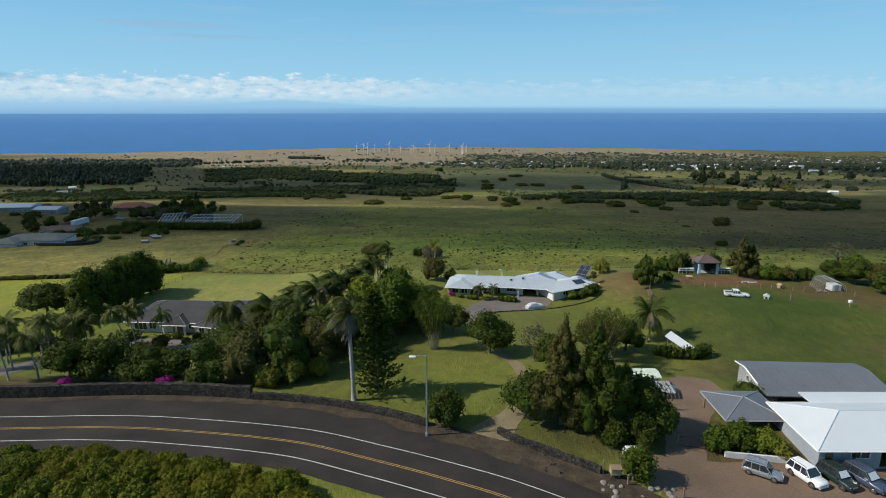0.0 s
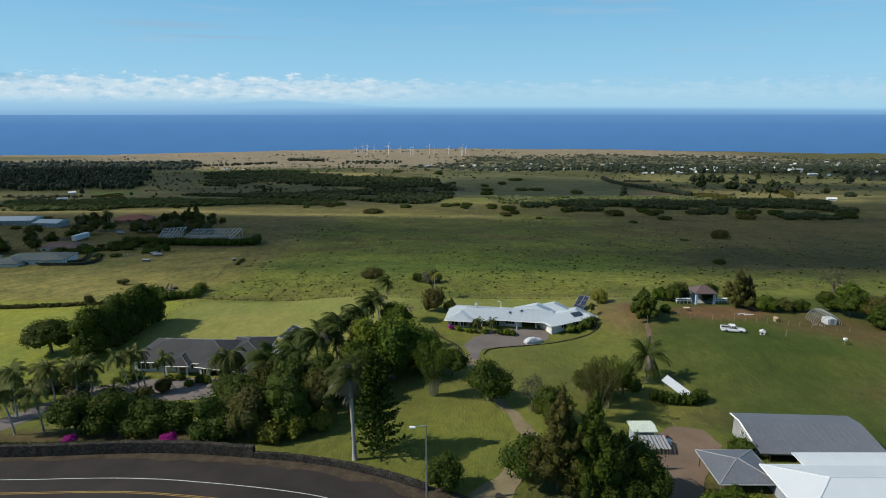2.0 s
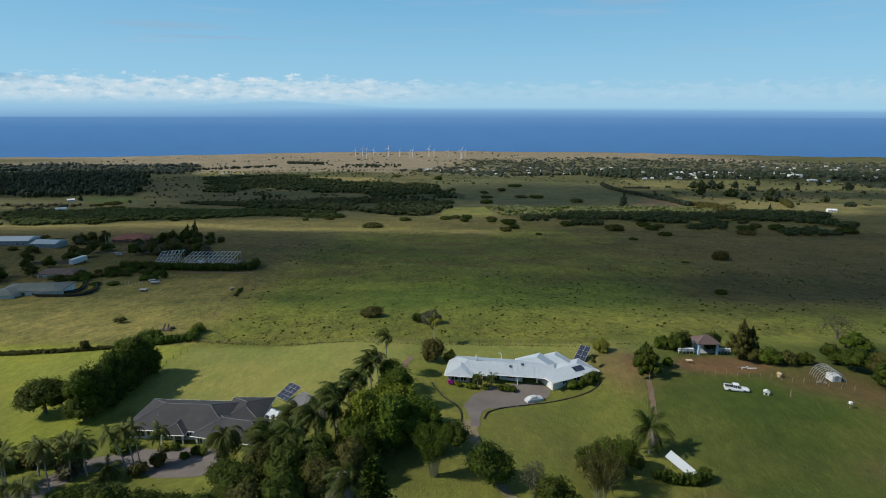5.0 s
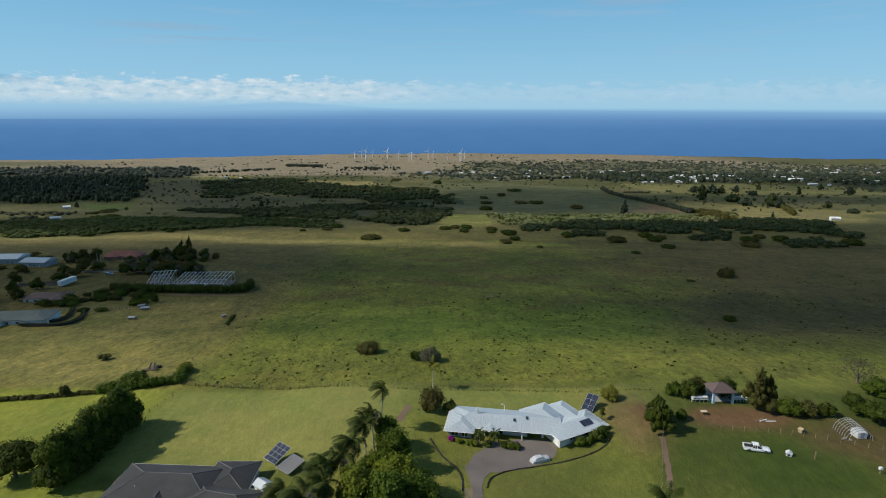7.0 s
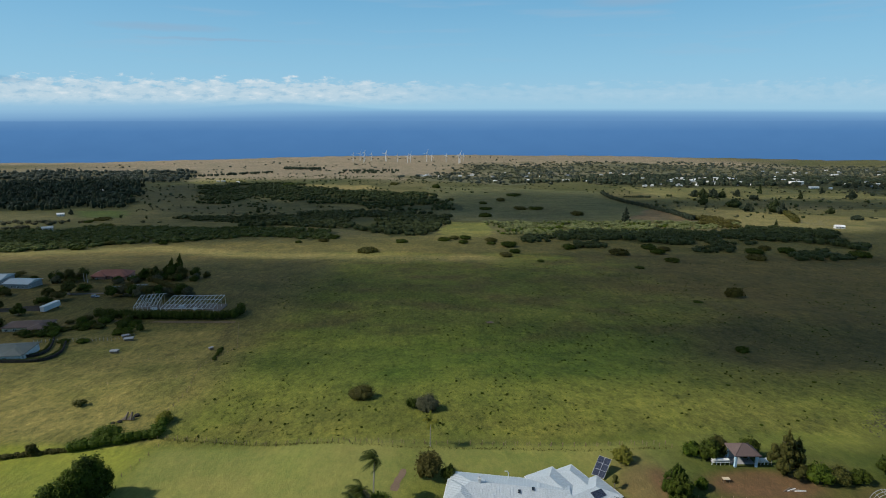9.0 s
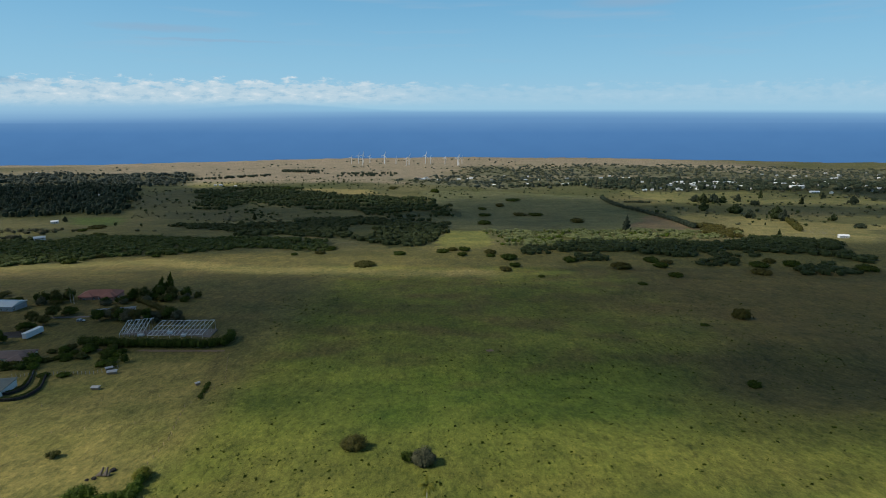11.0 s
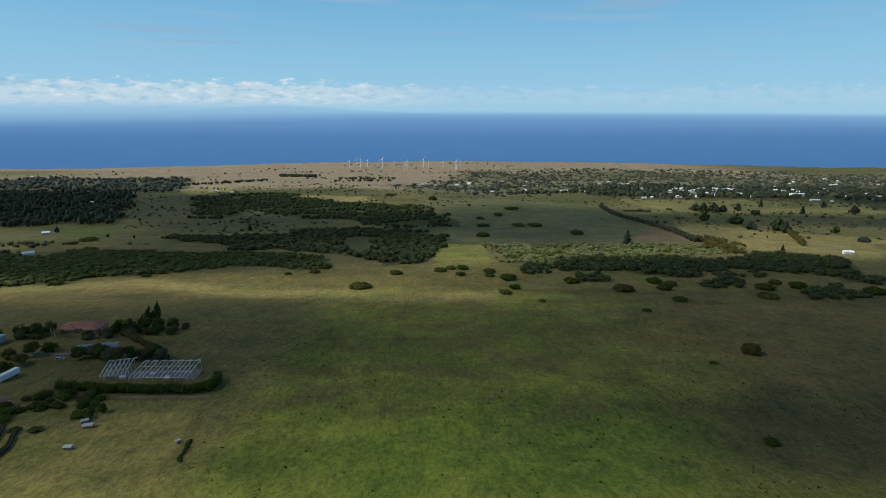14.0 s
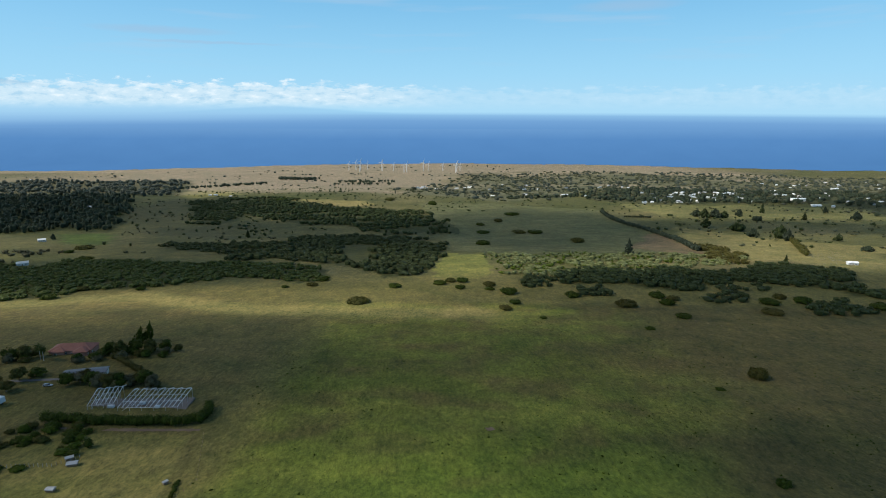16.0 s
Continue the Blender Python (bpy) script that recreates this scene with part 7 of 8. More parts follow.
plume_tree(71.0, 136.4, 12.0, 7.0, LEAF_OLIVE, "tall feathery ironwood behind an animal yard", 252, 3400, 0.28)
plume_tree(73.6, 137.2, 9.5, 6.0, LEAF_OLIVE, "feathery ironwood behind an animal yard", 253, 2200, 0.28)
for i, (x, y, h, w) in enumerate(((58.0, 142.4, 6.0, 6.0), (54.8, 144, 4.0, 4.8), (61.0, 144.5, 5.0, 5.5), (67.2, 143.6, 5.8, 6.0), (76.4, 133.6, 4.4, 7.0), (80.6, 133.4, 3.6, 6.0), (84.4, 133.2, 3.4, 5.0), (51.5, 131.0, 2.2, 3.0))):
    bush(x, y, h, w, (LEAF_DARK, LEAF_MID, LEAF_OLIVE)[i % 3], "dark bushy shrub round an animal yard", 255 + i, 1100, 0.26, "shrubs round the yard")
for i, (x, y, h, w) in enumerate(((93.5, 129, 6.5, 8), (97.5, 125, 7, 9), (95.0, 120.5, 6, 8), (101, 119, 7, 9), (92.0, 134.5, 5.0, 7), (103, 127, 7, 9), (98, 113.5, 5.5, 8))):
    broad_tree(x, y, h, w, (LEAF_DARK, LEAF_OLIVE)[i % 2], "bushy green tree along a paddock", 265 + i, 1800, 0.28, 0.03, 10, group="trees along the paddock")
broad_tree(104.6, 152, 7.5, 13, LEAF_GREY, "wide leafless reddish thicket", 275, 1000, 0.24, 0.05, 10, core=False)
broad_tree(104, 144, 4.5, 9, LEAF_MID, "bushy green tree along a paddock", 276, 1400, 0.28, 0.03, 10)
bush(-23.2, 181.0, 4.0, 9.4, LEAF_OLIVE, "wide olive shrub alone in the pasture", 280, 1900, 0.24, deep=7.5, blobs=8)
bush(-4.2, 172.0, 4.8, 8.4, LEAF_GREY, "grey-green shrub alone in the pasture", 281, 1900, 0.22, deep=7.0, blobs=8)
bush(-8.4, 173.0, 3.6, 4.0, LEAF_DARK, "dark green shrub alone in the pasture", 282, 700, 0.24)
hedge([(-150, 142), (-115, 146.0), (-100, 149.0), (-88, 152.5)], 1.1, 1.7, LEAF_OLIVE, "low wild hedgerow between meadows", 283, 70, 0.26, wob=0.25)
hedge([(-88, 152.5), (-80, 156.0), (-71.5, 160.0), (-74.5, 171.5)], 2.6, 3.2, LEAF_MID, "green wild hedgerow between meadows", 284, 90, 0.26, wob=0.25)
bush(-82.4, 158.0, 4.6, 8.6, LEAF_MID, "rounded shrub in a hedgerow", 285, 1300, 0.28)
bush(-73.6, 168.5, 3.4, 5.6, LEAF_YELLOW, "yellow-green shrub in a hedgerow", 286, 900, 0.26)
bush(-96.0, 150.5, 3.4, 3.2, LEAF_OLIVE, "thin olive shrub in a hedgerow", 287, 420, 0.24)
bush(-103, 180.0, 2.0, 4.6, LEAF_OLIVE, "low scrubby shrub in a meadow", 288, 480, 0.22)
t = thing("log_pile", Matrix.Translation(at(-84.4, 170.4)), "stacked brown logs and stumps in a meadow", "logs")
for i in range(7):
    bm = bmesh.new()
    tube(bm, [(-1.4 + 0.55 * i, -0.8, 0.2), (-0.6 + 0.4 * i, 0.6, 0.7 + 0.75 * (i % 3))], [0.32, 0.26], 8)
    part("log", bm, BARK, t)
for i, (x, y, s) in enumerate(((-83.0, 172.5, 1.0), (-85.5, 168.5, 0.8), (-86.8, 167.8, 0.6))):
    rock(x, y, s, "dark boulder beside a log pile", 80 + i, LAVA)
# red earth cut with young shrubs along the west fence of the meadow
for i in range(9):
    bush(-81.5 - 0.35 * i + random.uniform(-0.4, 0.4), 222 + 1.9 * i, random.uniform(0.8, 1.6), random.uniform(1.4, 2.6), LEAF_DARK, "low dark scrub along a fence line", 290 + i, 160, 0.2, "scrub along the fence")

fence([(-70.7, 158.6), (-66, 157.6), (-40, 153.6), (-11.8, 151.4), (14, 150.2), (41.2, 149.4), (52, 147.6)], "old wire fence between lawns and pasture", 1.1, 3.0, 3)
rng = np.random.default_rng(91)
tall_ = []
for i in range(1000):
    f = rng.uniform()
    x = -70 + 121 * f
    p = at(x, 158.2 - 8.6 * min(1.0, f * 1.9) - 2.6 * max(0.0, f - 0.52) * 2 + 0.35 * rng.normal())
    q = rng.uniform(0.12, 0.34)
    u = np.array([math.cos(i), math.sin(i), 0]) * q * 0.4
    b = np.array([p.x, p.y, p.z - 0.03])
    t_ = b + np.array([rng.normal() * 0.1, rng.normal() * 0.1, q])
    tall_.append((b - u, b + u, t_ + u * 0.6, t_ - u * 0.6))
tagged(new("long_grass", quads("long_grass", np.array(tall_), LEAF_OLIVE)), "long dark grass along an old fence", "grass", kind="stuff")


def scatter(poly, d, seed, keep=0.0, grain=0.01):
    """Plan points about d apart in a polygon; where the noise falls under keep there are gaps."""
    rng, out = random.Random(seed), []
    y = min(p[1] for p in poly)
    while y < max(p[1] for p in poly):
        x = min(p[0] for p in poly)
        while x < max(p[0] for p in poly):
            a, b = x + rng.uniform(-0.8, 0.8) * d, y + rng.uniform(-0.8, 0.8) * d
            if inside(poly, a + 4 * d * noise.noise((a * 0.2 / d, b * 0.2 / d, 1)), b + 4 * d * noise.noise((a * 0.2 / d, b * 0.2 / d, 5))) and noise.noise((a * grain, b * grain * 1.4, seed)) > keep:
                out.append((a, b))
            x += d
        y += d
    return out


# ---- the homesteads to the west ----
def simple_house(x, y, rot, L, W, eave, slope, roof, wall, label, wings=(), hips=(1, 1), ribs=0.0, name="house", category="house"):
    o = at(x, y)
    hs = thing(name, Matrix.Translation(o), label, category)
    m0 = Matrix.Rotation(radians(rot), 4, "Z")
    roof_block(hs, m0, -L / 2, L / 2, -W / 2, W / 2, eave, slope, roof, "x", hips, ribs)
    n_ = max(2, int(L / 4))
    wins = [(1.0 + (L - 2.4) * i / n_, 1.0 + (L - 2.4) * i / n_ + 1.5, 0.7, 1.9, "window") for i in range(n_)]
    shell(hs, m0, -L / 2 + 0.6, L / 2 - 0.6, -W / 2 + 0.6, W / 2 - 0.6, eave - 0.06, wall, wins, [(1, 2.6, 0.7, 1.9, "window")], [], [])
    for dx, dy, wl_, ww, ax in wings:
        roof_block(hs, m0, dx - wl_ / 2, dx + wl_ / 2, dy - ww / 2, dy + ww / 2, eave + 0.04, slope, roof, ax, hips, ribs)
        shell(hs, m0, dx - wl_ / 2 + 0.6, dx + wl_ / 2 - 0.6, dy - ww / 2 + 0.6, dy + ww / 2 - 0.6, eave - 0.02, wall, [(1.0, 2.6, 0.6, 1.9, "window")], [(1.0, 2.6, 0.6, 1.9, "window")], [], [])
    return hs


ROOF_SAGE = surface("roof_sage", (0.085, 0.105, 0.10), (0.135, 0.155, 0.15), 0.2, 4, 0.85, spec=0.15)
WALL_CREAM = surface("wall_cream", (0.50, 0.45, 0.34), (0.62, 0.56, 0.44), 0.3, 5, 0.8)
simple_house(-161.5, 226.5, 8, 27, 13, 2.8, 0.30, ROOF_SAGE, WALL_WHITE, "grey-green roofed house with white walls on a lawn", [(-9, -6, 11, 12, "y"), (8.5, -3, 9, 10, "y")])
simple_house(-180, 220, 8, 12, 11, 2.8, 0.30, ROOF_SAGE, WALL_WHITE, "grey-green roofed wing of a homestead")
simple_house(-175.5, 263, 6, 21, 10, 2.7, 0.32, ROOF_BROWN, WALL_CREAM, "low brown-roofed house with cream walls", [(6.5, -3.5, 8, 9, "y")])
simple_house(-256, 345, 4, 26, 15, 3.6, 0.22, ROOF_WHITE, WALL_GREY, "large shed with a pale metal roof", (), (0, 0), 0.9, "barn", "barn")
simple_house(-231, 338, -4, 17, 13, 3.4, 0.22, ROOF_METAL, WALL_GREY, "shed with a pale grey metal roof", (), (0, 0), 0.9, "barn", "barn")
simple_house(-197, 366, 6, 25, 12, 3.0, 0.46, ROOF_RED, surface("wall_terracotta", (0.30, 0.14, 0.10), (0.38, 0.20, 0.15), 0.3, 5, 0.8), "terracotta house with a red roof", [(7, -4.6, 9, 9, "y"), (-6, -3.8, 8, 8, "y")])
simple_house(-170, 331, 14, 22, 8, 2.8, 0.16, ROOF_GREY, WALL_WHITE, "low grey-roofed shed behind trees", (), (0, 0), 0.9, "shed", "shed")
t = thing("box_trailer", Matrix.Translation(at(-187.8, 295)) @ Matrix.Rotation(radians(80), 4, "Z"), "long white box trailer parked behind a house", "trailer")
bm = bmesh.new()
box(bm, -5.5, 5.5, -1.3, 1.3, 0.9, 3.7, None, 0.06)
part("body", bm, ROOF_WHITE, t)
for x in (-4.2, -3.0, 3.6):
    for sy in (-1, 1):
        bm = bmesh.new()
        tube(bm, [(x, sy * 0.9, 0.5), (x, sy * 1.25, 0.5)], [0.5, 0.5], 12)
        part("wheel", bm, TYRE, t)
bm = bmesh.new()
box(bm, -5.2, 5.2, -0.5, 0.5, 0.6, 0.9)
part("chassis", bm, DARK, t)
for k, line_ in enumerate(([(-156, 218.5), (-150, 218.6), (-143, 219.6), (-140.4, 223), (-141.5, 231), (-146, 240), (-149, 246)], [(-158, 223.5), (-152, 224), (-147.5, 226), (-147.5, 232), (-151, 240), (-156, 249)])):
    stone_wall("terrace_wall", along(line_, 0.8), 1.2, 0.45, "curved terrace wall of dark stone below a house")
    hedge([(x - 1.2, y + 0.9) for x, y in line_], 1.2, 1.3, LEAF_DARK, "clipped terrace hedge below a house", 305 + k, 50, 0.2)

# the bare steel roof frame behind its clipped hedge
hedge([(-158, 283.5), (-140, 281.2), (-118, 280.6), (-101, 281.0), (-96.5, 283.5), (-95, 290), (-97.5, 298)], 4.8, 4.6, LEAF_DARK, "tall clipped dark hedge round a building site", 300, 150, 0.34, wob=0.05)
o = at(-130, 298)
fr = thing("roof_frame", Matrix.Translation(o), "bare pale steel roof frame of an unfinished building", "building frame")
mf = Matrix.Rotation(radians(2), 4, "Z")
for mx_, n_, lowz, y0, y1, hz, gap in ((mf @ Matrix.Translation((-4.0, 0, 0)), 14, 2.4, -5.5, 7.5, 5.4, 2.15), (mf @ Matrix.Translation((-20.0, 0.5, 0)) @ Matrix.Rotation(radians(14), 4, "Z"), 7, 2.6, -4.0, 6.5, 6.0, 1.9)):
    far_ = (n_ - 1) * gap
    for i in range(n_):
        x = i * gap
        bm = bmesh.new()
        tube(bm, [mx_ @ Vector((x - 1.2, y0, lowz)), mx_ @ Vector((x + 1.2, y1, hz))], [0.16, 0.16], 4)
        part("rafter", bm, TRIM, fr)
        if i % 2 == 0:
            bm = bmesh.new()
            tube(bm, [mx_ @ Vector((x + 1.2, y1, hz)), mx_ @ Vector((x + 1.9, y1 + 3.4, hz - 1.2))], [0.14, 0.14], 4)
            part("rafter", bm, TRIM, fr)
    for k in range(4):
        f = k / 3
        y_, z_ = y0 + (y1 - y0) * f, lowz + (hz - lowz) * f - 0.16
        bm = bmesh.new()
        tube(bm, [mx_ @ Vector((-1.4 + 2.4 * f, y_, z_)), mx_ @ Vector((far_ - 1.0 + 2.4 * f, y_, z_))], [0.11, 0.11], 4)
        part("beam", bm, STEEL, fr)
        for j in range(6):
            xx = -1.2 + 2.4 * f + far_ * j / 5
            bm = bmesh.new()
            tube(bm, [mx_ @ Vector((xx, y_, -1.0)), mx_ @ Vector((xx, y_, z_ - 0.05))], [0.1, 0.1], 5)
            part("column", bm, STEEL, fr)
        if k < 3:
            bm = bmesh.new()
            g_ = (k + 1) / 3
            tube(bm, [mx_ @ Vector((far_ * 0.2 * k, y_, 0.2)), mx_ @ Vector((far_ * 0.2 * (k + 1), y0 + (y1 - y0) * g_, lowz + (hz - lowz) * g_ - 0.3))], [0.08, 0.08], 4)
            part("brace", bm, STEEL, fr)
bm = bmesh.new()
box(bm, -22, 26, -5.0, 8, -0.6, 0.12, mf)
part("slab", bm, GRAVEL, fr, "dusty concrete slab")
for i, (x, y, z, sx) in enumerate(((-12, -2, 0.1, 3.0), (2, 1, 0.1, 2.4), (11, -3, 0.1, 1.8))):
    bm = bmesh.new()
    box(bm, x, x + sx, y, y + 1.6, z, z + 1.3, mf, 0.03)
    part("material_stack", bm, ROOF_WHITE, fr)
for i in range(11):
    x = -172 + 4.0 * i + random.uniform(-1, 1)
    broad_tree(x, 320 + 3 * math.sin(i) - 0.1 * i, random.uniform(6, 9), random.uniform(8, 10), (LEAF_DARK, LEAF_GREY, LEAF_OLIVE)[i % 3], "bushy grey-green tree behind a building site", 310 + i, 900, 0.42, 0.03, 8, group="trees behind the site")
hedge([(-171, 357), (-158, 346), (-145, 335), (-128, 317)], 3.4, 3.6, LEAF_OLIVE, "wild hedge along a track", 322, 80, 0.34, wob=0.2)
for i, (x, y, h, w) in enumerate(((-176, 364, 8, 9), (-170, 362, 9, 9), (-163, 366, 9, 9), (-157, 368, 8.5, 9), (-150, 371, 8, 8), (-214, 352, 9, 8), (-219, 350, 8, 7), (-209, 356, 8, 7), (-186, 350, 5, 6))):
    broad_tree(x, y, h, w, (LEAF_DARK, LEAF_OLIVE)[i % 2], "bushy tree beside a red-roofed house", 325 + i, 900, 0.42, 0.03, 8, group="trees at the red house")
for i, (x, y, h) in enumerate(((-177, 361, 10), (-166, 366, 12), (-169, 390, 17), (-172, 386, 14), (-160, 373, 10))):
    plume_tree(x, y, h * 0.85, 7.0, LEAF_DARK, "wind-swept dark tree beside a red-roofed house", 336 + i, 1900, 0.38, 0.14)
for i in range(26):
    a_ = i / 25
    x, y = -222 + 80 * a_ + random.uniform(-4, 4), 346 + 18 * a_ + random.uniform(-5, 9)
    if -212 < x < -182 and 350 < y < 376:
        continue
    bush(x, y, random.uniform(2.5, 6), random.uniform(5, 9), (LEAF_DARK, LEAF_OLIVE, LEAF_GREY)[i % 3], "dark wind-bent shrub near a red-roofed house", 760 + i, 500, 0.42, "shrubs at the red house")
for i in range(22):
    x, y = random.uniform(-262, -205), random.uniform(322, 366)
    if -266 < x < -210 and 328 < y < 350:
        continue
    bush(x, y, random.uniform(1.5, 4), random.uniform(5, 10), (LEAF_DARK, LEAF_OLIVE)[i % 2], "rough shrub beside farm sheds", 790 + i, 420, 0.45, "shrubs at the sheds")
for i, (x, y) in enumerate(((-206, 352), (-203, 350))):
    palm(x, y, 8, 3, "distant palm beside a red-roofed house", 342 + i, group="distant palms")
GARDEN = [(-176, 279), (-136, 275.5), (-126, 262), (-128, 256), (-134, 247), (-150, 245), (-160, 252), (-166, 262)]
for i, (x, y) in enumerate(scatter(GARDEN, 4.4, 51, -0.22, 0.03)):
    bush(x, y, random.uniform(1.4, 4.2), random.uniform(3.4, 7), (LEAF_DARK, LEAF_MID, LEAF_OLIVE, LEAF_DARK)[i % 4], "dark garden shrub near a homestead", 350 + i, 460, 0.32, "homestead shrubs")
for i in range(46):
    x, y = random.uniform(-290, -182), random.uniform(245, 335)
    if -256 < x < -208 and y > 325 or -192 < x < -165 and y > 262:
        continue
    broad_tree(x, y, random.uniform(4, 9), random.uniform(6, 10), (LEAF_DARK, LEAF_OLIVE, LEAF_DARK)[i % 3], "dark bushy tree round a homestead", 700 + i, 800, 0.45, 0.03, 7, group="homestead trees")
pine(-196, 243, 17, 7, "tall dark conifer beside a homestead", 425)
pine(-205, 260, 15, 7, "tall dark conifer beside a homestead", 426)
for i, (x, y, s) in enumerate(((-121.8, 231, 1.6), (-125.5, 248, 2.0), (-129, 252, 1.6), (-88, 236, 1.0))):
    sh = thing("hutch", Matrix.Translation(at(x, y)) @ Matrix.Rotation(0.3 * i, 4, "Z"), "small weathered animal hutch in a meadow", "hutch", "hutches")
    roof_block(sh, Matrix.Identity(4), -s, s, -s * 0.7, s * 0.7, 1.2, 0.25, WALL_GREY, "x", (0, 0))
    bm = bmesh.new()
    box(bm, -s * 0.85, s * 0.85, -s * 0.55, s * 0.55, -0.3, 1.18)
    part("body", bm, WOOD, sh)
fence([(-160, 243), (-145, 246), (-132, 247), (-126, 253)], "weathered board fence round a garden", 1.6, 1.6, 3, WALL_GREY)
lane("drive", ASPHALT, [(-215, 292), (-200, 297), (-190, 296)], [3, 5, 3], "dark paved yard of a homestead", 0.08)
lane("bare_earth", GRAVEL, [(-250, 312), (-205, 322), (-175, 327), (-150, 326)], [1.2, 1.3, 1.3, 1.0], "pale earth track to a homestead", 0.1)
lane("bare_earth", DIRT, [(-150, 276.5), (-120, 275.5), (-93, 276)], [0.8, 1.2, 1.0], "bare earth strip below a hedge", 0.1, 0.8)


# ---- shrubs and woods of the slope ----
def wood(name, spots, leaf, label, seed, n=34, h=(5, 9), w=(7, 11), size=0.9, core=True):
    """Many crowns as one mesh; spots are plan points."""
    rng = np.random.default_rng(seed)
    parts_ = []
    for x, y in spots:
        p, hh, ww = at(x, y), rng.uniform(*h), rng.uniform(*w) * rng.choice([0.55, 0.8, 1.0, 1.15])
        hh *= 0.65 + 0.35 * ww / w[1]
        blobs = [(p.x, p.y, p.z + hh * 0.42, ww * 0.42, ww * 0.42, hh * 0.55)]
        for k in range(3):
            a = rng.uniform(0, 6.28)
            blobs.append((p.x + math.cos(a) * ww * 0.3, p.y + math.sin(a) * ww * 0.3, p.z + hh * rng.uniform(0.35, 0.7), ww * 0.26, ww * 0.26, hh * 0.3))
        parts_.append(leaf_array(blobs, n, size * rng.uniform(0.8, 1.2), rng, up=0.6, wild=0.35))
        if core:
            parts_.append(core_array(blobs[:1], rng, 0.85, 3, 5 if y < 1000 else 4))
    ob = new(name, quads(name, np.concatenate(parts_), leaf))
    return tagged(ob, label, "trees", kind="stuff")


wood("shrub_belt", scatter(BAND_W, 5.4, 1, -0.5, 0.02), LEAF_BELT, "dense belt of dark green shrubs across the slope", 1, 34, (2.4, 5.4), (6, 12), 0.55)
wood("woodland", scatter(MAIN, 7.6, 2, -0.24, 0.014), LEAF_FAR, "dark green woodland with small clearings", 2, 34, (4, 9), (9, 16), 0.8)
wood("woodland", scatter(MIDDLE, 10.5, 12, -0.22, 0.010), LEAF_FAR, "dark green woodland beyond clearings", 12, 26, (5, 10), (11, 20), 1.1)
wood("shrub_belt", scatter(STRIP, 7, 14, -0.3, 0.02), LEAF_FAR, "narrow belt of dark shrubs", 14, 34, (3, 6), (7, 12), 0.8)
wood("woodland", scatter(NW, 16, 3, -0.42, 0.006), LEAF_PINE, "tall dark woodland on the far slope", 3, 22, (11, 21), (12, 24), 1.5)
wood("woodland", scatter(NW_FAR, 30, 33, -0.30, 0.005), LEAF_HAZED, "dark woodland with clearings near the coast", 33, 12, (10, 20), (18, 36), 2.0)
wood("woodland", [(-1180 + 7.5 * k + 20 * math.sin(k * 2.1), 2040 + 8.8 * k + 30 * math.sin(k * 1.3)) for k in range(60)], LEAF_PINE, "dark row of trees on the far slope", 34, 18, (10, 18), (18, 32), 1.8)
wood("shrub_belt", scatter(EAST, 5.6, 4, -0.40, 0.02), LEAF_FAR, "belt of dark green shrubs beyond the pasture", 4, 40, (3.4, 7.5), (8, 15), 0.62)
for k, poly in enumerate(([(211, 512), (228, 543), (262, 575), (296, 590), (287, 565), (257, 534), (248, 513)], [(278, 479), (314, 527), (345, 539), (345, 518), (322, 489), (294, 477)], [(115, 546), (149, 590), (147, 551), (124, 532)], [(65, 591), (88, 640), (112, 627), (104, 584), (71, 575)])):
    wood("shrub_belt", scatter(poly, 5.6, 40 + k, -0.5, 0.02), LEAF_FAR, "clump of dark shrubs in the pasture", 40 + k, 46, (3, 6), (7, 13), 0.6)
BRIGHT = [(52, 791), (89, 797), (149, 809), (234, 822), (292, 799), (337, 793), (386, 811), (341, 714), (307, 704), (255, 671), (204, 663), (166, 655), (120, 627), (86, 627), (61, 662), (60, 711)]
wood("shrub_belt", scatter(BRIGHT, 7.4, 5, -0.14, 0.025), LEAF_SAGE_LIT, "belt of sunlit yellow-green shrubs", 5, 38, (2.6, 5.6), (6, 13), 0.5)
wood("shrub_belt", scatter(BRIGHT, 11, 15, -0.02, 0.03), LEAF_MID, "green scrub among sunlit shrubs", 15, 30, (2, 4.8), (5, 11), 0.55)
wood("shrub_belt", scatter([(377, 913), (395, 876), (389, 800), (341, 714), (331, 772)], 7, 35, -0.3, 0.02), LEAF_OLIVE, "olive hedge trees at a field's corner", 35, 34, (4, 8), (8, 13), 0.7)
wood("woodland", scatter([(407, 710), (481, 800), (521, 801), (462, 706), (420, 693)], 10, 36, -0.3, 0.02), LEAF_BONE, "pale leafless trees beyond the pasture", 36, 46, (6, 10), (6, 10), 0.22, False)
wood("woodland", scatter(NEARW, 13, 18, -0.2, 0.012), LEAF_GREY, "grey-green scrub round a far homestead", 18, 30, (3, 7), (8, 15), 0.9)
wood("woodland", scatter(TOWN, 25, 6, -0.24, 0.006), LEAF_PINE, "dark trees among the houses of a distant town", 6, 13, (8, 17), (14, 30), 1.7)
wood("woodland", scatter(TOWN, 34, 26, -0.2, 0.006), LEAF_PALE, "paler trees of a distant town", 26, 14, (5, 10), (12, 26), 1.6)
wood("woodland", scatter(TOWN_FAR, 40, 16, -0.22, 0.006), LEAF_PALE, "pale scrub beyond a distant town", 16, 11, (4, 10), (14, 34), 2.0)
wood("woodland", scatter(TOWN_FAR, 46, 46, -0.10, 0.006), LEAF_HAZED, "haze-greyed trees scattered towards the coast", 46, 11, (7, 15), (14, 34), 2.0)
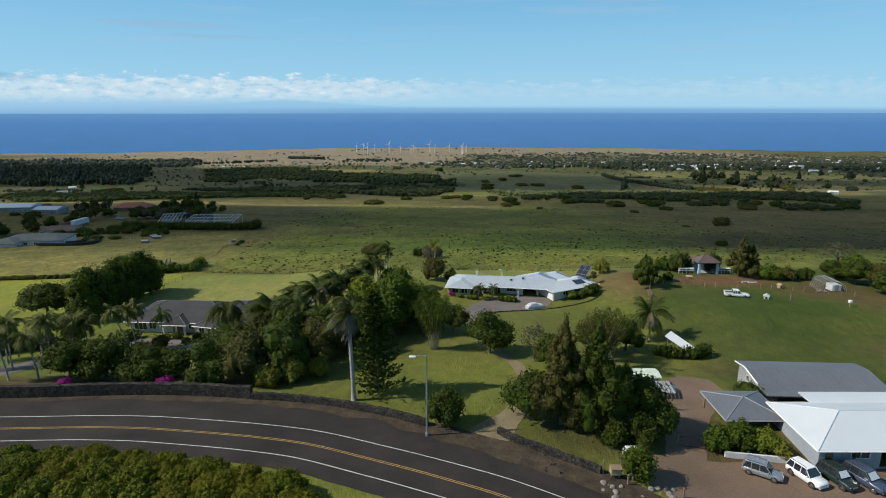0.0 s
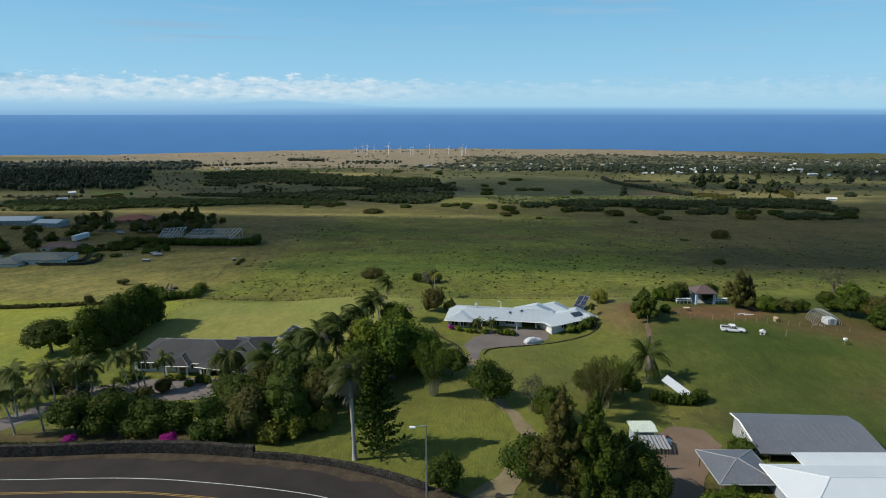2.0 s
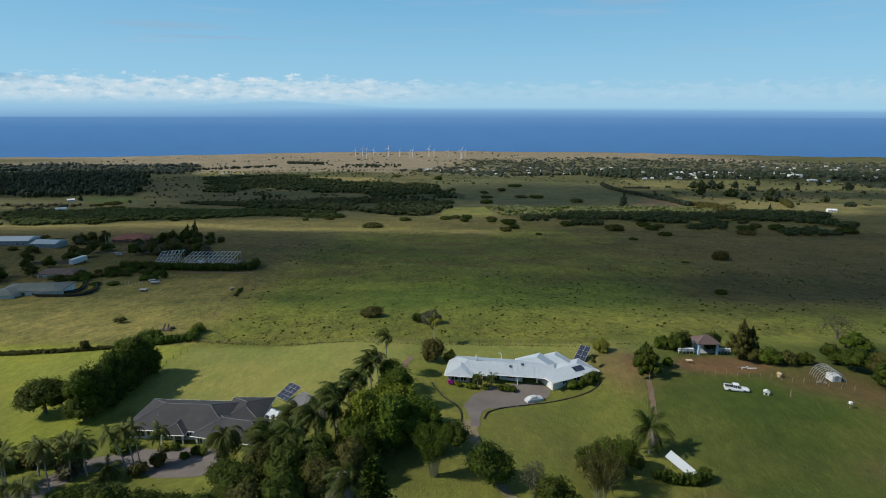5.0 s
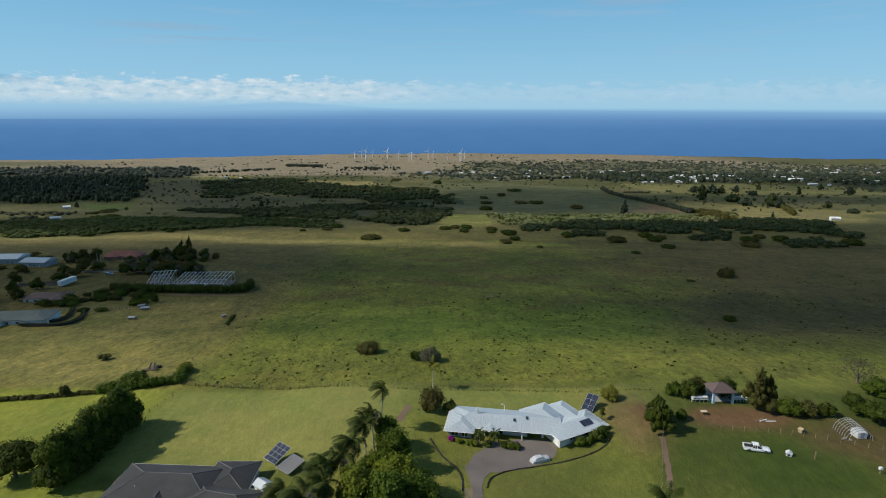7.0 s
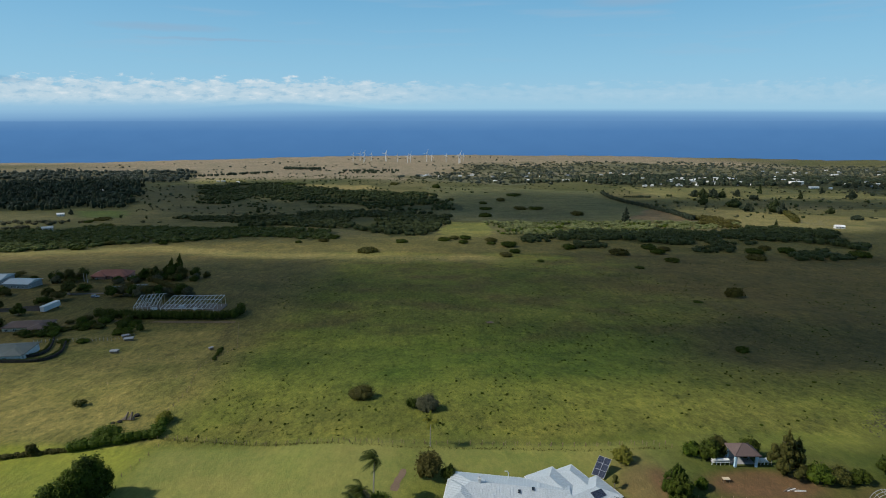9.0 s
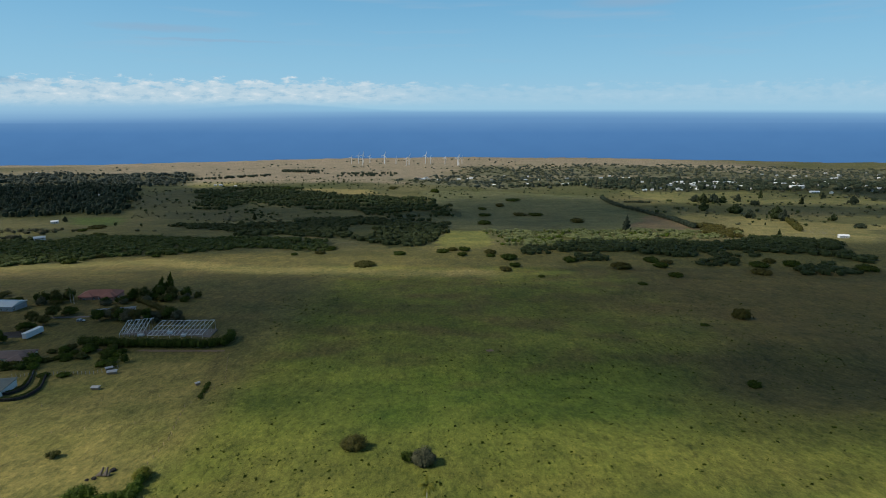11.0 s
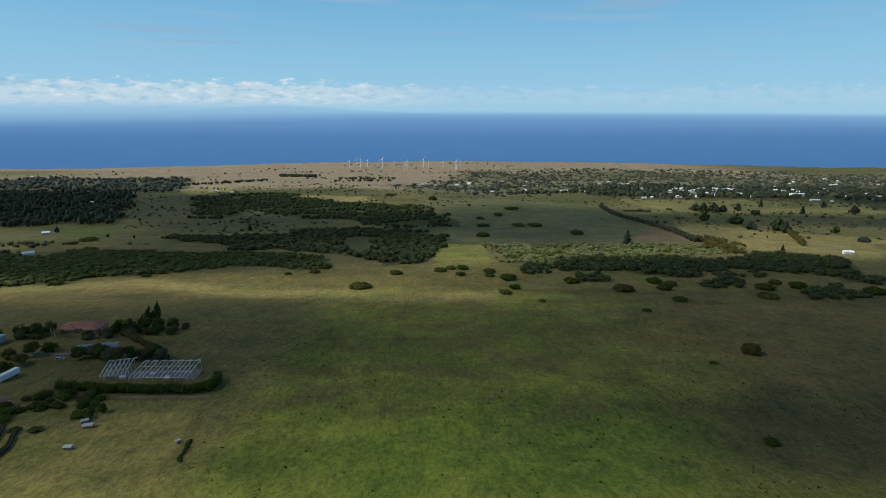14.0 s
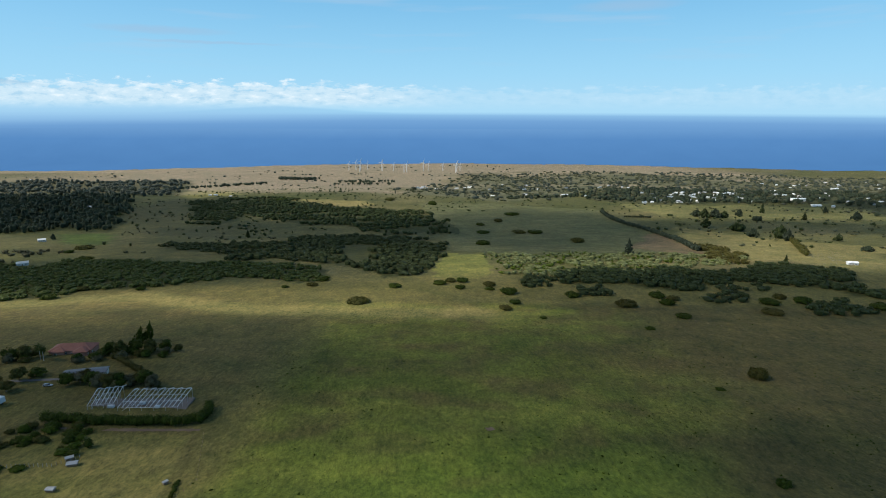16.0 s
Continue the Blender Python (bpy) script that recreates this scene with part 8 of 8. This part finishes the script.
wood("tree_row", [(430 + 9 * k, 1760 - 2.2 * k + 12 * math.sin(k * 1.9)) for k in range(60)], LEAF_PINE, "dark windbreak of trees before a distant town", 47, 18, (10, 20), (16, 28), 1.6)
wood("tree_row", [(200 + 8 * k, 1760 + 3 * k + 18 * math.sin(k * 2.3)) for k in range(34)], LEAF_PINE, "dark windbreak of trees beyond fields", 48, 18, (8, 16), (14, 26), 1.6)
LOOSE = [(-950, 2100), (-800, 1500), (-560, 1000), (-420, 760), (-300, 990), (-430, 1400), (60, 1480), (420, 1480), (420, 900), (1200, 900), (2200, 1700), (500, 1700), (-300, 2400)]
wood("woodland", scatter(LOOSE, 30, 7, 0.06, 0.007), LEAF_PALE, "loose trees and bushes in far fields", 7, 16, (2, 5.5), (4, 12), 0.9)
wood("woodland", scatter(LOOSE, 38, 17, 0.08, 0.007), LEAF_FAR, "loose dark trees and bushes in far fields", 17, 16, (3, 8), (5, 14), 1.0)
CLEARING = [(-440, 1390), (-290, 1190), (-150, 1110), (-230, 1010), (-330, 985), (-420, 1200)]
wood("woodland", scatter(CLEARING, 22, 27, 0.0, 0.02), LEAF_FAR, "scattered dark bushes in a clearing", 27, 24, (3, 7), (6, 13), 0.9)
PLAIN = [(-2200, 2900), (-800, 2450), (300, 2400), (900, 3300), (300, 3900), (-800, 3700)]
wood("woodland", scatter(PLAIN, 70, 8, 0.10, 0.004), LEAF_HAZED, "scattered haze-greyed trees on the dry coastal plain", 8, 16, (4, 11), (9, 24), 1.8)
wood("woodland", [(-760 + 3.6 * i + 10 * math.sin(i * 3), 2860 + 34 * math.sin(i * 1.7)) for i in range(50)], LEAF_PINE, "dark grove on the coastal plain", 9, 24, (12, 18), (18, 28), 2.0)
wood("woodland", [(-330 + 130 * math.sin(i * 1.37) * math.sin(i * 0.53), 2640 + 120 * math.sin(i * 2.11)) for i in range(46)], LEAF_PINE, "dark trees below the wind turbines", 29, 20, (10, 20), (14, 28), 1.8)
ROW = [(curve([(841, 349), (967, 375), (1102, 379), (1228, 366.5), (1296, 365.7), (1434, 381.6)], v) + 2.5 * math.sin(v * 0.3), v) for v in range(838, 1438, 4)]
wood("tree_row", ROW, LEAF_PINE, "long dark row of trees between fields", 10, 34, (7, 11), (9, 14), 1.0)
wood("tree_row", [(466 + 85 * f + 2 * math.sin(30 * f), 789 + 171 * f) for f in (k / 34 for k in range(35))], LEAF_OLIVE, "short brown-green row of trees between fields", 11, 34, (8, 12), (9, 13), 1.0)
wood("tree_row", [(405 + 52 * f, 1332 - 12 * f) for f in (k / 12 for k in range(13))], LEAF_PINE, "short thin row of trees in a field", 49, 30, (5, 8), (8, 11), 1.0)
for i, (x, y, h, w) in enumerate(((243, 798, 26, 13), (504, 1157, 22, 22), (569, 1348, 20, 22), (576, 1323, 26, 27), (600, 1324, 26, 29), (619, 1324, 19, 20), (671, 1362, 20, 20), (748, 1410, 31, 13), (662, 1268, 11, 22), (540, 1108, 17, 32), (522, 1023, 19, 20), (557, 1007, 28, 27), (549, 968, 24, 20), (761, 1270, 23, 11), (878, 1281, 23, 23), (628, 968, 15, 14), (579, 837, 8, 16), (404, 728, 11, 5), (897, 1412, 20, 12), (-312, 1008, 15, 8), (-612, 981, 11, 9))):
    plume_tree(x, y, h, w, (LEAF_PINE, LEAF_FAR)[i % 2], "tall dark tree standing in a far field", 440 + i, 900, 0.9, 0.06 * math.sin(i * 1.3))
SINGLES = [(-64, 511, 4.2, 22), (-39, 572, 3.6, 14), (1, 586, 3.8, 15), (11, 598, 4.0, 12), (22, 598, 4.4, 14), (19, 567, 3.8, 11.4), (46, 580, 4.2, 14), (45, 563, 2.6, 10), (60, 550, 5.2, 18), (51, 492, 3.8, 12.4), (61, 512, 4.0, 11), (112, 538, 5.2, 15), (148, 507, 5.8, 19), (184, 540, 4.8, 17), (183, 514, 4.8, 14),
           (194, 530, 4.2, 13), (75, 464, 2.0, 6.4), (142, 438, 2.0, 8), (165, 346, 6.0, 12.4), (136, 326, 1.2, 5.6), (114, 237, 2.4, 6.2), (252, 486, 4.8, 18), (298, 524, 5.2, 17), (268, 519, 5.0, 20), (286, 537, 4.6, 12), (179, 473, 3.2, 14), (-18, 1570, 12, 26), (120, 1245, 8, 21), (80, 1194, 5, 22), (161, 1362, 7, 40), (213, 950, 7.5, 25),
           (65, 918, 7, 24), (77, 1080, 5, 28), (140, 1082, 6, 30), (168, 1079, 6, 32), (-136, 567, 2.4, 8), (-114, 576, 3.2, 12), (-109, 601, 4, 12), (-257, 554, 3, 10), (-304, 550, 4, 11), (-311, 516, 3.8, 16), (348, 504, 6, 20), (-486, 854, 5, 30), (-418, 740, 4.4, 26), (-479, 809, 4, 14), (-139, 1705, 9, 36), (-442, 1710, 10, 36)]
made = []
for i, (x, y, h, w) in enumerate(SINGLES):
    if i < 6:
        b = bush(x, y, h, w, (LEAF_OLIVE, LEAF_DARK, LEAF_DARK)[i % 3], "rounded dark shrub standing alone in rough grass", 460 + i, 1500, w * 0.034, "shrubs of the pasture", blobs=8, lump=(0.14, 0.26))
        made.append((b, h, w))
    else:
        src, h0, w0 = made[i % 6]
        m_ = Matrix.LocRotScale(at(x, y), Euler((0, 0, 1.3 * i)), (1.06 * w / w0, 0.94 * w / w0, h / h0))
        copy_thing(src, m_)
# tussocks of rough grass in the pasture
rng = np.random.default_rng(77)
tuft = []
for i in range(22000):
    x, y = rng.uniform(-110, 330), 156 + 320 * rng.uniform() ** 1.15
    if x < -72 - 0.13 * (y - 170) or noise.noise((x * 0.02, y * 0.02, 4)) < rng.uniform(-0.6, 0.25) + 0.35 * step(230, 420, y):
        continue
    p, s = at(x, y), rng.uniform(0.12, 0.34) * (1.5 if rng.uniform() < 0.12 else 0.7)
    for k in range(3):
        a = rng.uniform(0, 6.28)
        u = np.array([math.cos(a), math.sin(a), 0]) * s
        b = np.array([p.x, p.y, p.z - 0.05]) + rng.normal(size=3) * [0.18, 0.18, 0]
        t_ = b + np.array([rng.normal() * 0.1, rng.normal() * 0.1, s * rng.uniform(0.7, 1.3)])
        tuft.append((b - u, b + u, t_ + u * 0.7, t_ - u * 0.7))
tagged(new("tussocks", quads("tussocks", np.array(tuft), LEAF_DARK)), "dark tussocks of rough grass in the pasture", "grass", kind="stuff")

# ---- town, farm roofs and wind turbines ----
def far_house(roof, wall, label):
    h = thing("far_house", Matrix.Identity(4), label, "house", "houses of the town")
    roof_block(h, Matrix.Identity(4), -8, 8, -5, 5, 3.2, 0.35, roof, "x", (0, 0))
    wall_run(h, Matrix.Identity(4), (-7.4, -4.4), (7.4, -4.4), 3.15, wall, [(1.5, 3.5, 1, 2.2, "window"), (6.5, 7.6, 0, 2.1, "door"), (10, 12.5, 1, 2.2, "window")])
    wall_run(h, Matrix.Identity(4), (7.4, -4.2), (7.4, 4.2), 3.15, wall, [(3, 5, 1, 2.2, "window")])
    wall_run(h, Matrix.Identity(4), (7.4, 4.4), (-7.4, 4.4), 3.15, wall, [])
    wall_run(h, Matrix.Identity(4), (-7.4, 4.2), (-7.4, -4.2), 3.15, wall, [])
    return h


ROOF_BRIGHT = surface("roof_bright", (0.66, 0.67, 0.68), (0.80, 0.80, 0.80), 0.1, 3, 0.5, 0.0, 0.02, even=0.12)
kinds = [far_house(ROOF_BRIGHT, WALL_WHITE, "small distant house with a pale roof among trees"), far_house(ROOF_GREY, WALL_WHITE, "small distant house with a grey roof among trees"), far_house(ROOF_METAL, WALL_WHITE, "small distant house with a metal roof among trees")]
spots = []
for count_, (k0, k1), (y0, y1) in ((72, (0.345, 0.52), (1650, 2060)), (44, (0.52, 0.82), (1500, 2700)), (16, (-0.045, 0.055), (2230, 2400)), (14, (0.08, 0.34), (1780, 2500)), (12, (-0.86, -0.66), (2450, 2780))):
    for _ in range(count_):
        y = random.uniform(y0, y1)
        spots.append((random.uniform(k0, k1) * (y - 68), y))
spots += [(-704, 1865), (-690, 1872), (-628, 1825), (-857, 1499), (-726, 1306), (-608, 949), (-460, 698), (469, 710), (-1860, 2753), (213, 1800), (271, 1905), (446, 1859)]
for i, (x, y) in enumerate(spots):
    big = 0.6 + 0.4 * random.random() + (0.7 if i % 19 == 0 else 0)
    m_ = Matrix.LocRotScale(at(x, y, 0.3), Euler((0, 0, random.uniform(-0.9, 0.9))), (big, big, 0.9 + 0.3 * random.random()))
    c = kinds[i] if i < 3 else copy_thing(kinds[(0, 0, 1, 0, 2)[i % 5]], Matrix.Identity(4))
    c.matrix_basis = m_
simple_house(991, 1674, 0, 42, 16, 10, 0.15, ROOF_BRIGHT, TRIM, "large white building standing out of the town", (), (0, 0), 0, "hall", "building")

TURBINE = surface("turbine_white", (0.74, 0.75, 0.76), (0.84, 0.85, 0.86), 0.02, 0.5, 0.5, 0, 0)
first = None
rng = random.Random(5)
PX = (-517, -482, -455, -440, -420, -335, -325, -262, -196, -184, -94, -66, 18, 88, 95, 118)
for i, x in enumerate(PX):
    y, s = 3400 + rng.uniform(-90, 110), (0.85, 1.0, 1.1, 0.8)[i % 4]
    if first is None:
        first = thing("wind_turbine", Matrix.Identity(4), "white three-bladed wind turbine on the coastal plain", "wind turbine", "wind turbines")
        bm = bmesh.new()
        tube(bm, [(0, 0, -2), (0, 0, 24), (0, 0, 48)], [2.0, 1.5, 1.1], 10)
        part("tower", bm, TURBINE, first)
        bm = bmesh.new()
        box(bm, -1.4, 1.4, -3.4, 4.0, 47.4, 50.4, None, 0.4)
        part("nacelle", bm, TURBINE, first)
        bm = bmesh.new()
        tube(bm, [(0, -3.3, 49), (0, -4.8, 49)], [1.4, 0.7], 8)
        hub = part("hub", bm, TURBINE, first)
        for k in range(3):
            bm = bmesh.new()
            a = 2 * math.pi * k / 3 + 0.35
            d = Vector((math.sin(a), 0, math.cos(a)))
            e = Vector((math.cos(a), 0, -math.sin(a)))
            q = Vector((0, -4.0, 49))
            loft(bm, [[q + d * r + e * w_ + Vector((0, t_, 0)) for w_, t_ in ((-w0, 0), (0, -th), (w0, 0), (0, th))] for r, w0, th in ((0.8, 0.7, 0.6), (5, 1.5, 0.45), (14, 0.95, 0.25), (24, 0.35, 0.12))])
            part("blade", bm, TURBINE, hub)
    c = first if i == 0 else copy_thing(first, Matrix.Identity(4))
    c.matrix_basis = Matrix.LocRotScale(at(x, y), Euler((0, 0, rng.uniform(0.1, 0.4))), (s, s, s))

# ---- drifting clouds out of view, whose shadows lie on the slope ----
m, n, l, p = shader("cloud")
co = n.new("ShaderNodeTexCoord")
ln = n.new("ShaderNodeVectorMath")
ln.operation = "LENGTH"
flat_ = n.new("ShaderNodeMapping")
flat_.inputs["Scale"].default_value = (1, 1, 0.15)
l.new(co.outputs["Object"], flat_.inputs[0])
l.new(flat_.outputs[0], ln.inputs[0])
wisp = noisy(n, l, 2.2, 5)
add = n.new("ShaderNodeMath")
add.operation = "MULTIPLY_ADD"
l.new(wisp, add.inputs[0])
add.inputs[1].default_value = -0.45
l.new(ln.outputs["Value"], add.inputs[2])
dens = n.new("ShaderNodeMapRange")
dens.interpolation_type = "SMOOTHSTEP"
dens.inputs[1].default_value, dens.inputs[2].default_value, dens.inputs[3].default_value, dens.inputs[4].default_value = 0.25, 0.85, 0.45, 0.0
l.new(add.outputs[0], dens.inputs[0])
mx, tr = n.new("ShaderNodeMixShader"), n.new("ShaderNodeBsdfTransparent")
p.inputs["Base Color"].default_value, p.inputs["Roughness"].default_value = (0.9, 0.9, 0.9, 1), 1
l.new(dens.outputs[0], mx.inputs[0])
l.new(tr.outputs[0], mx.inputs[1])
l.new(p.outputs[0], mx.inputs[2])
l.new(mx.outputs[0], n["Material Output"].inputs[0])


def cloud(x, y, rx, ry, seed):
    """A flat-bottomed cumulus far to the sunward side, that shades the plan ellipse at x, y."""
    bm = bmesh.new()
    bmesh.ops.create_icosphere(bm, subdivisions=4, radius=1.0)
    for v in bm.verts:
        v.co *= 1 + 0.14 * noise.noise(v.co * 2.2 + Vector((seed, 0, 0)))
        v.co.z = max(v.co.z, -0.35)
    ob = link_mesh("cloud", bm, m, smooth=True)
    ob.matrix_basis = Matrix.LocRotScale(at(x, y) + SUN_FROM * 950, Euler((0, 0, 0.0)), (K * rx, K * ry, 45))
    return tagged(ob, "pale drifting cumulus cloud high over the slope", "cloud", "clouds", "stuff")


for i, (x, y, rx, ry) in enumerate(((190, 352, 470, 180), (-205, 326, 185, 160), (370, 565, 410, 135), (190, 1130, 330, 400), (-1000, 1400, 800, 560), (-330, 640, 330, 125), (1500, 1500, 900, 220), (-260, 1010, 360, 380), (820, 1170, 620, 150), (250, 232, 230, 80))):
    cloud(x, y, rx, ry, i)
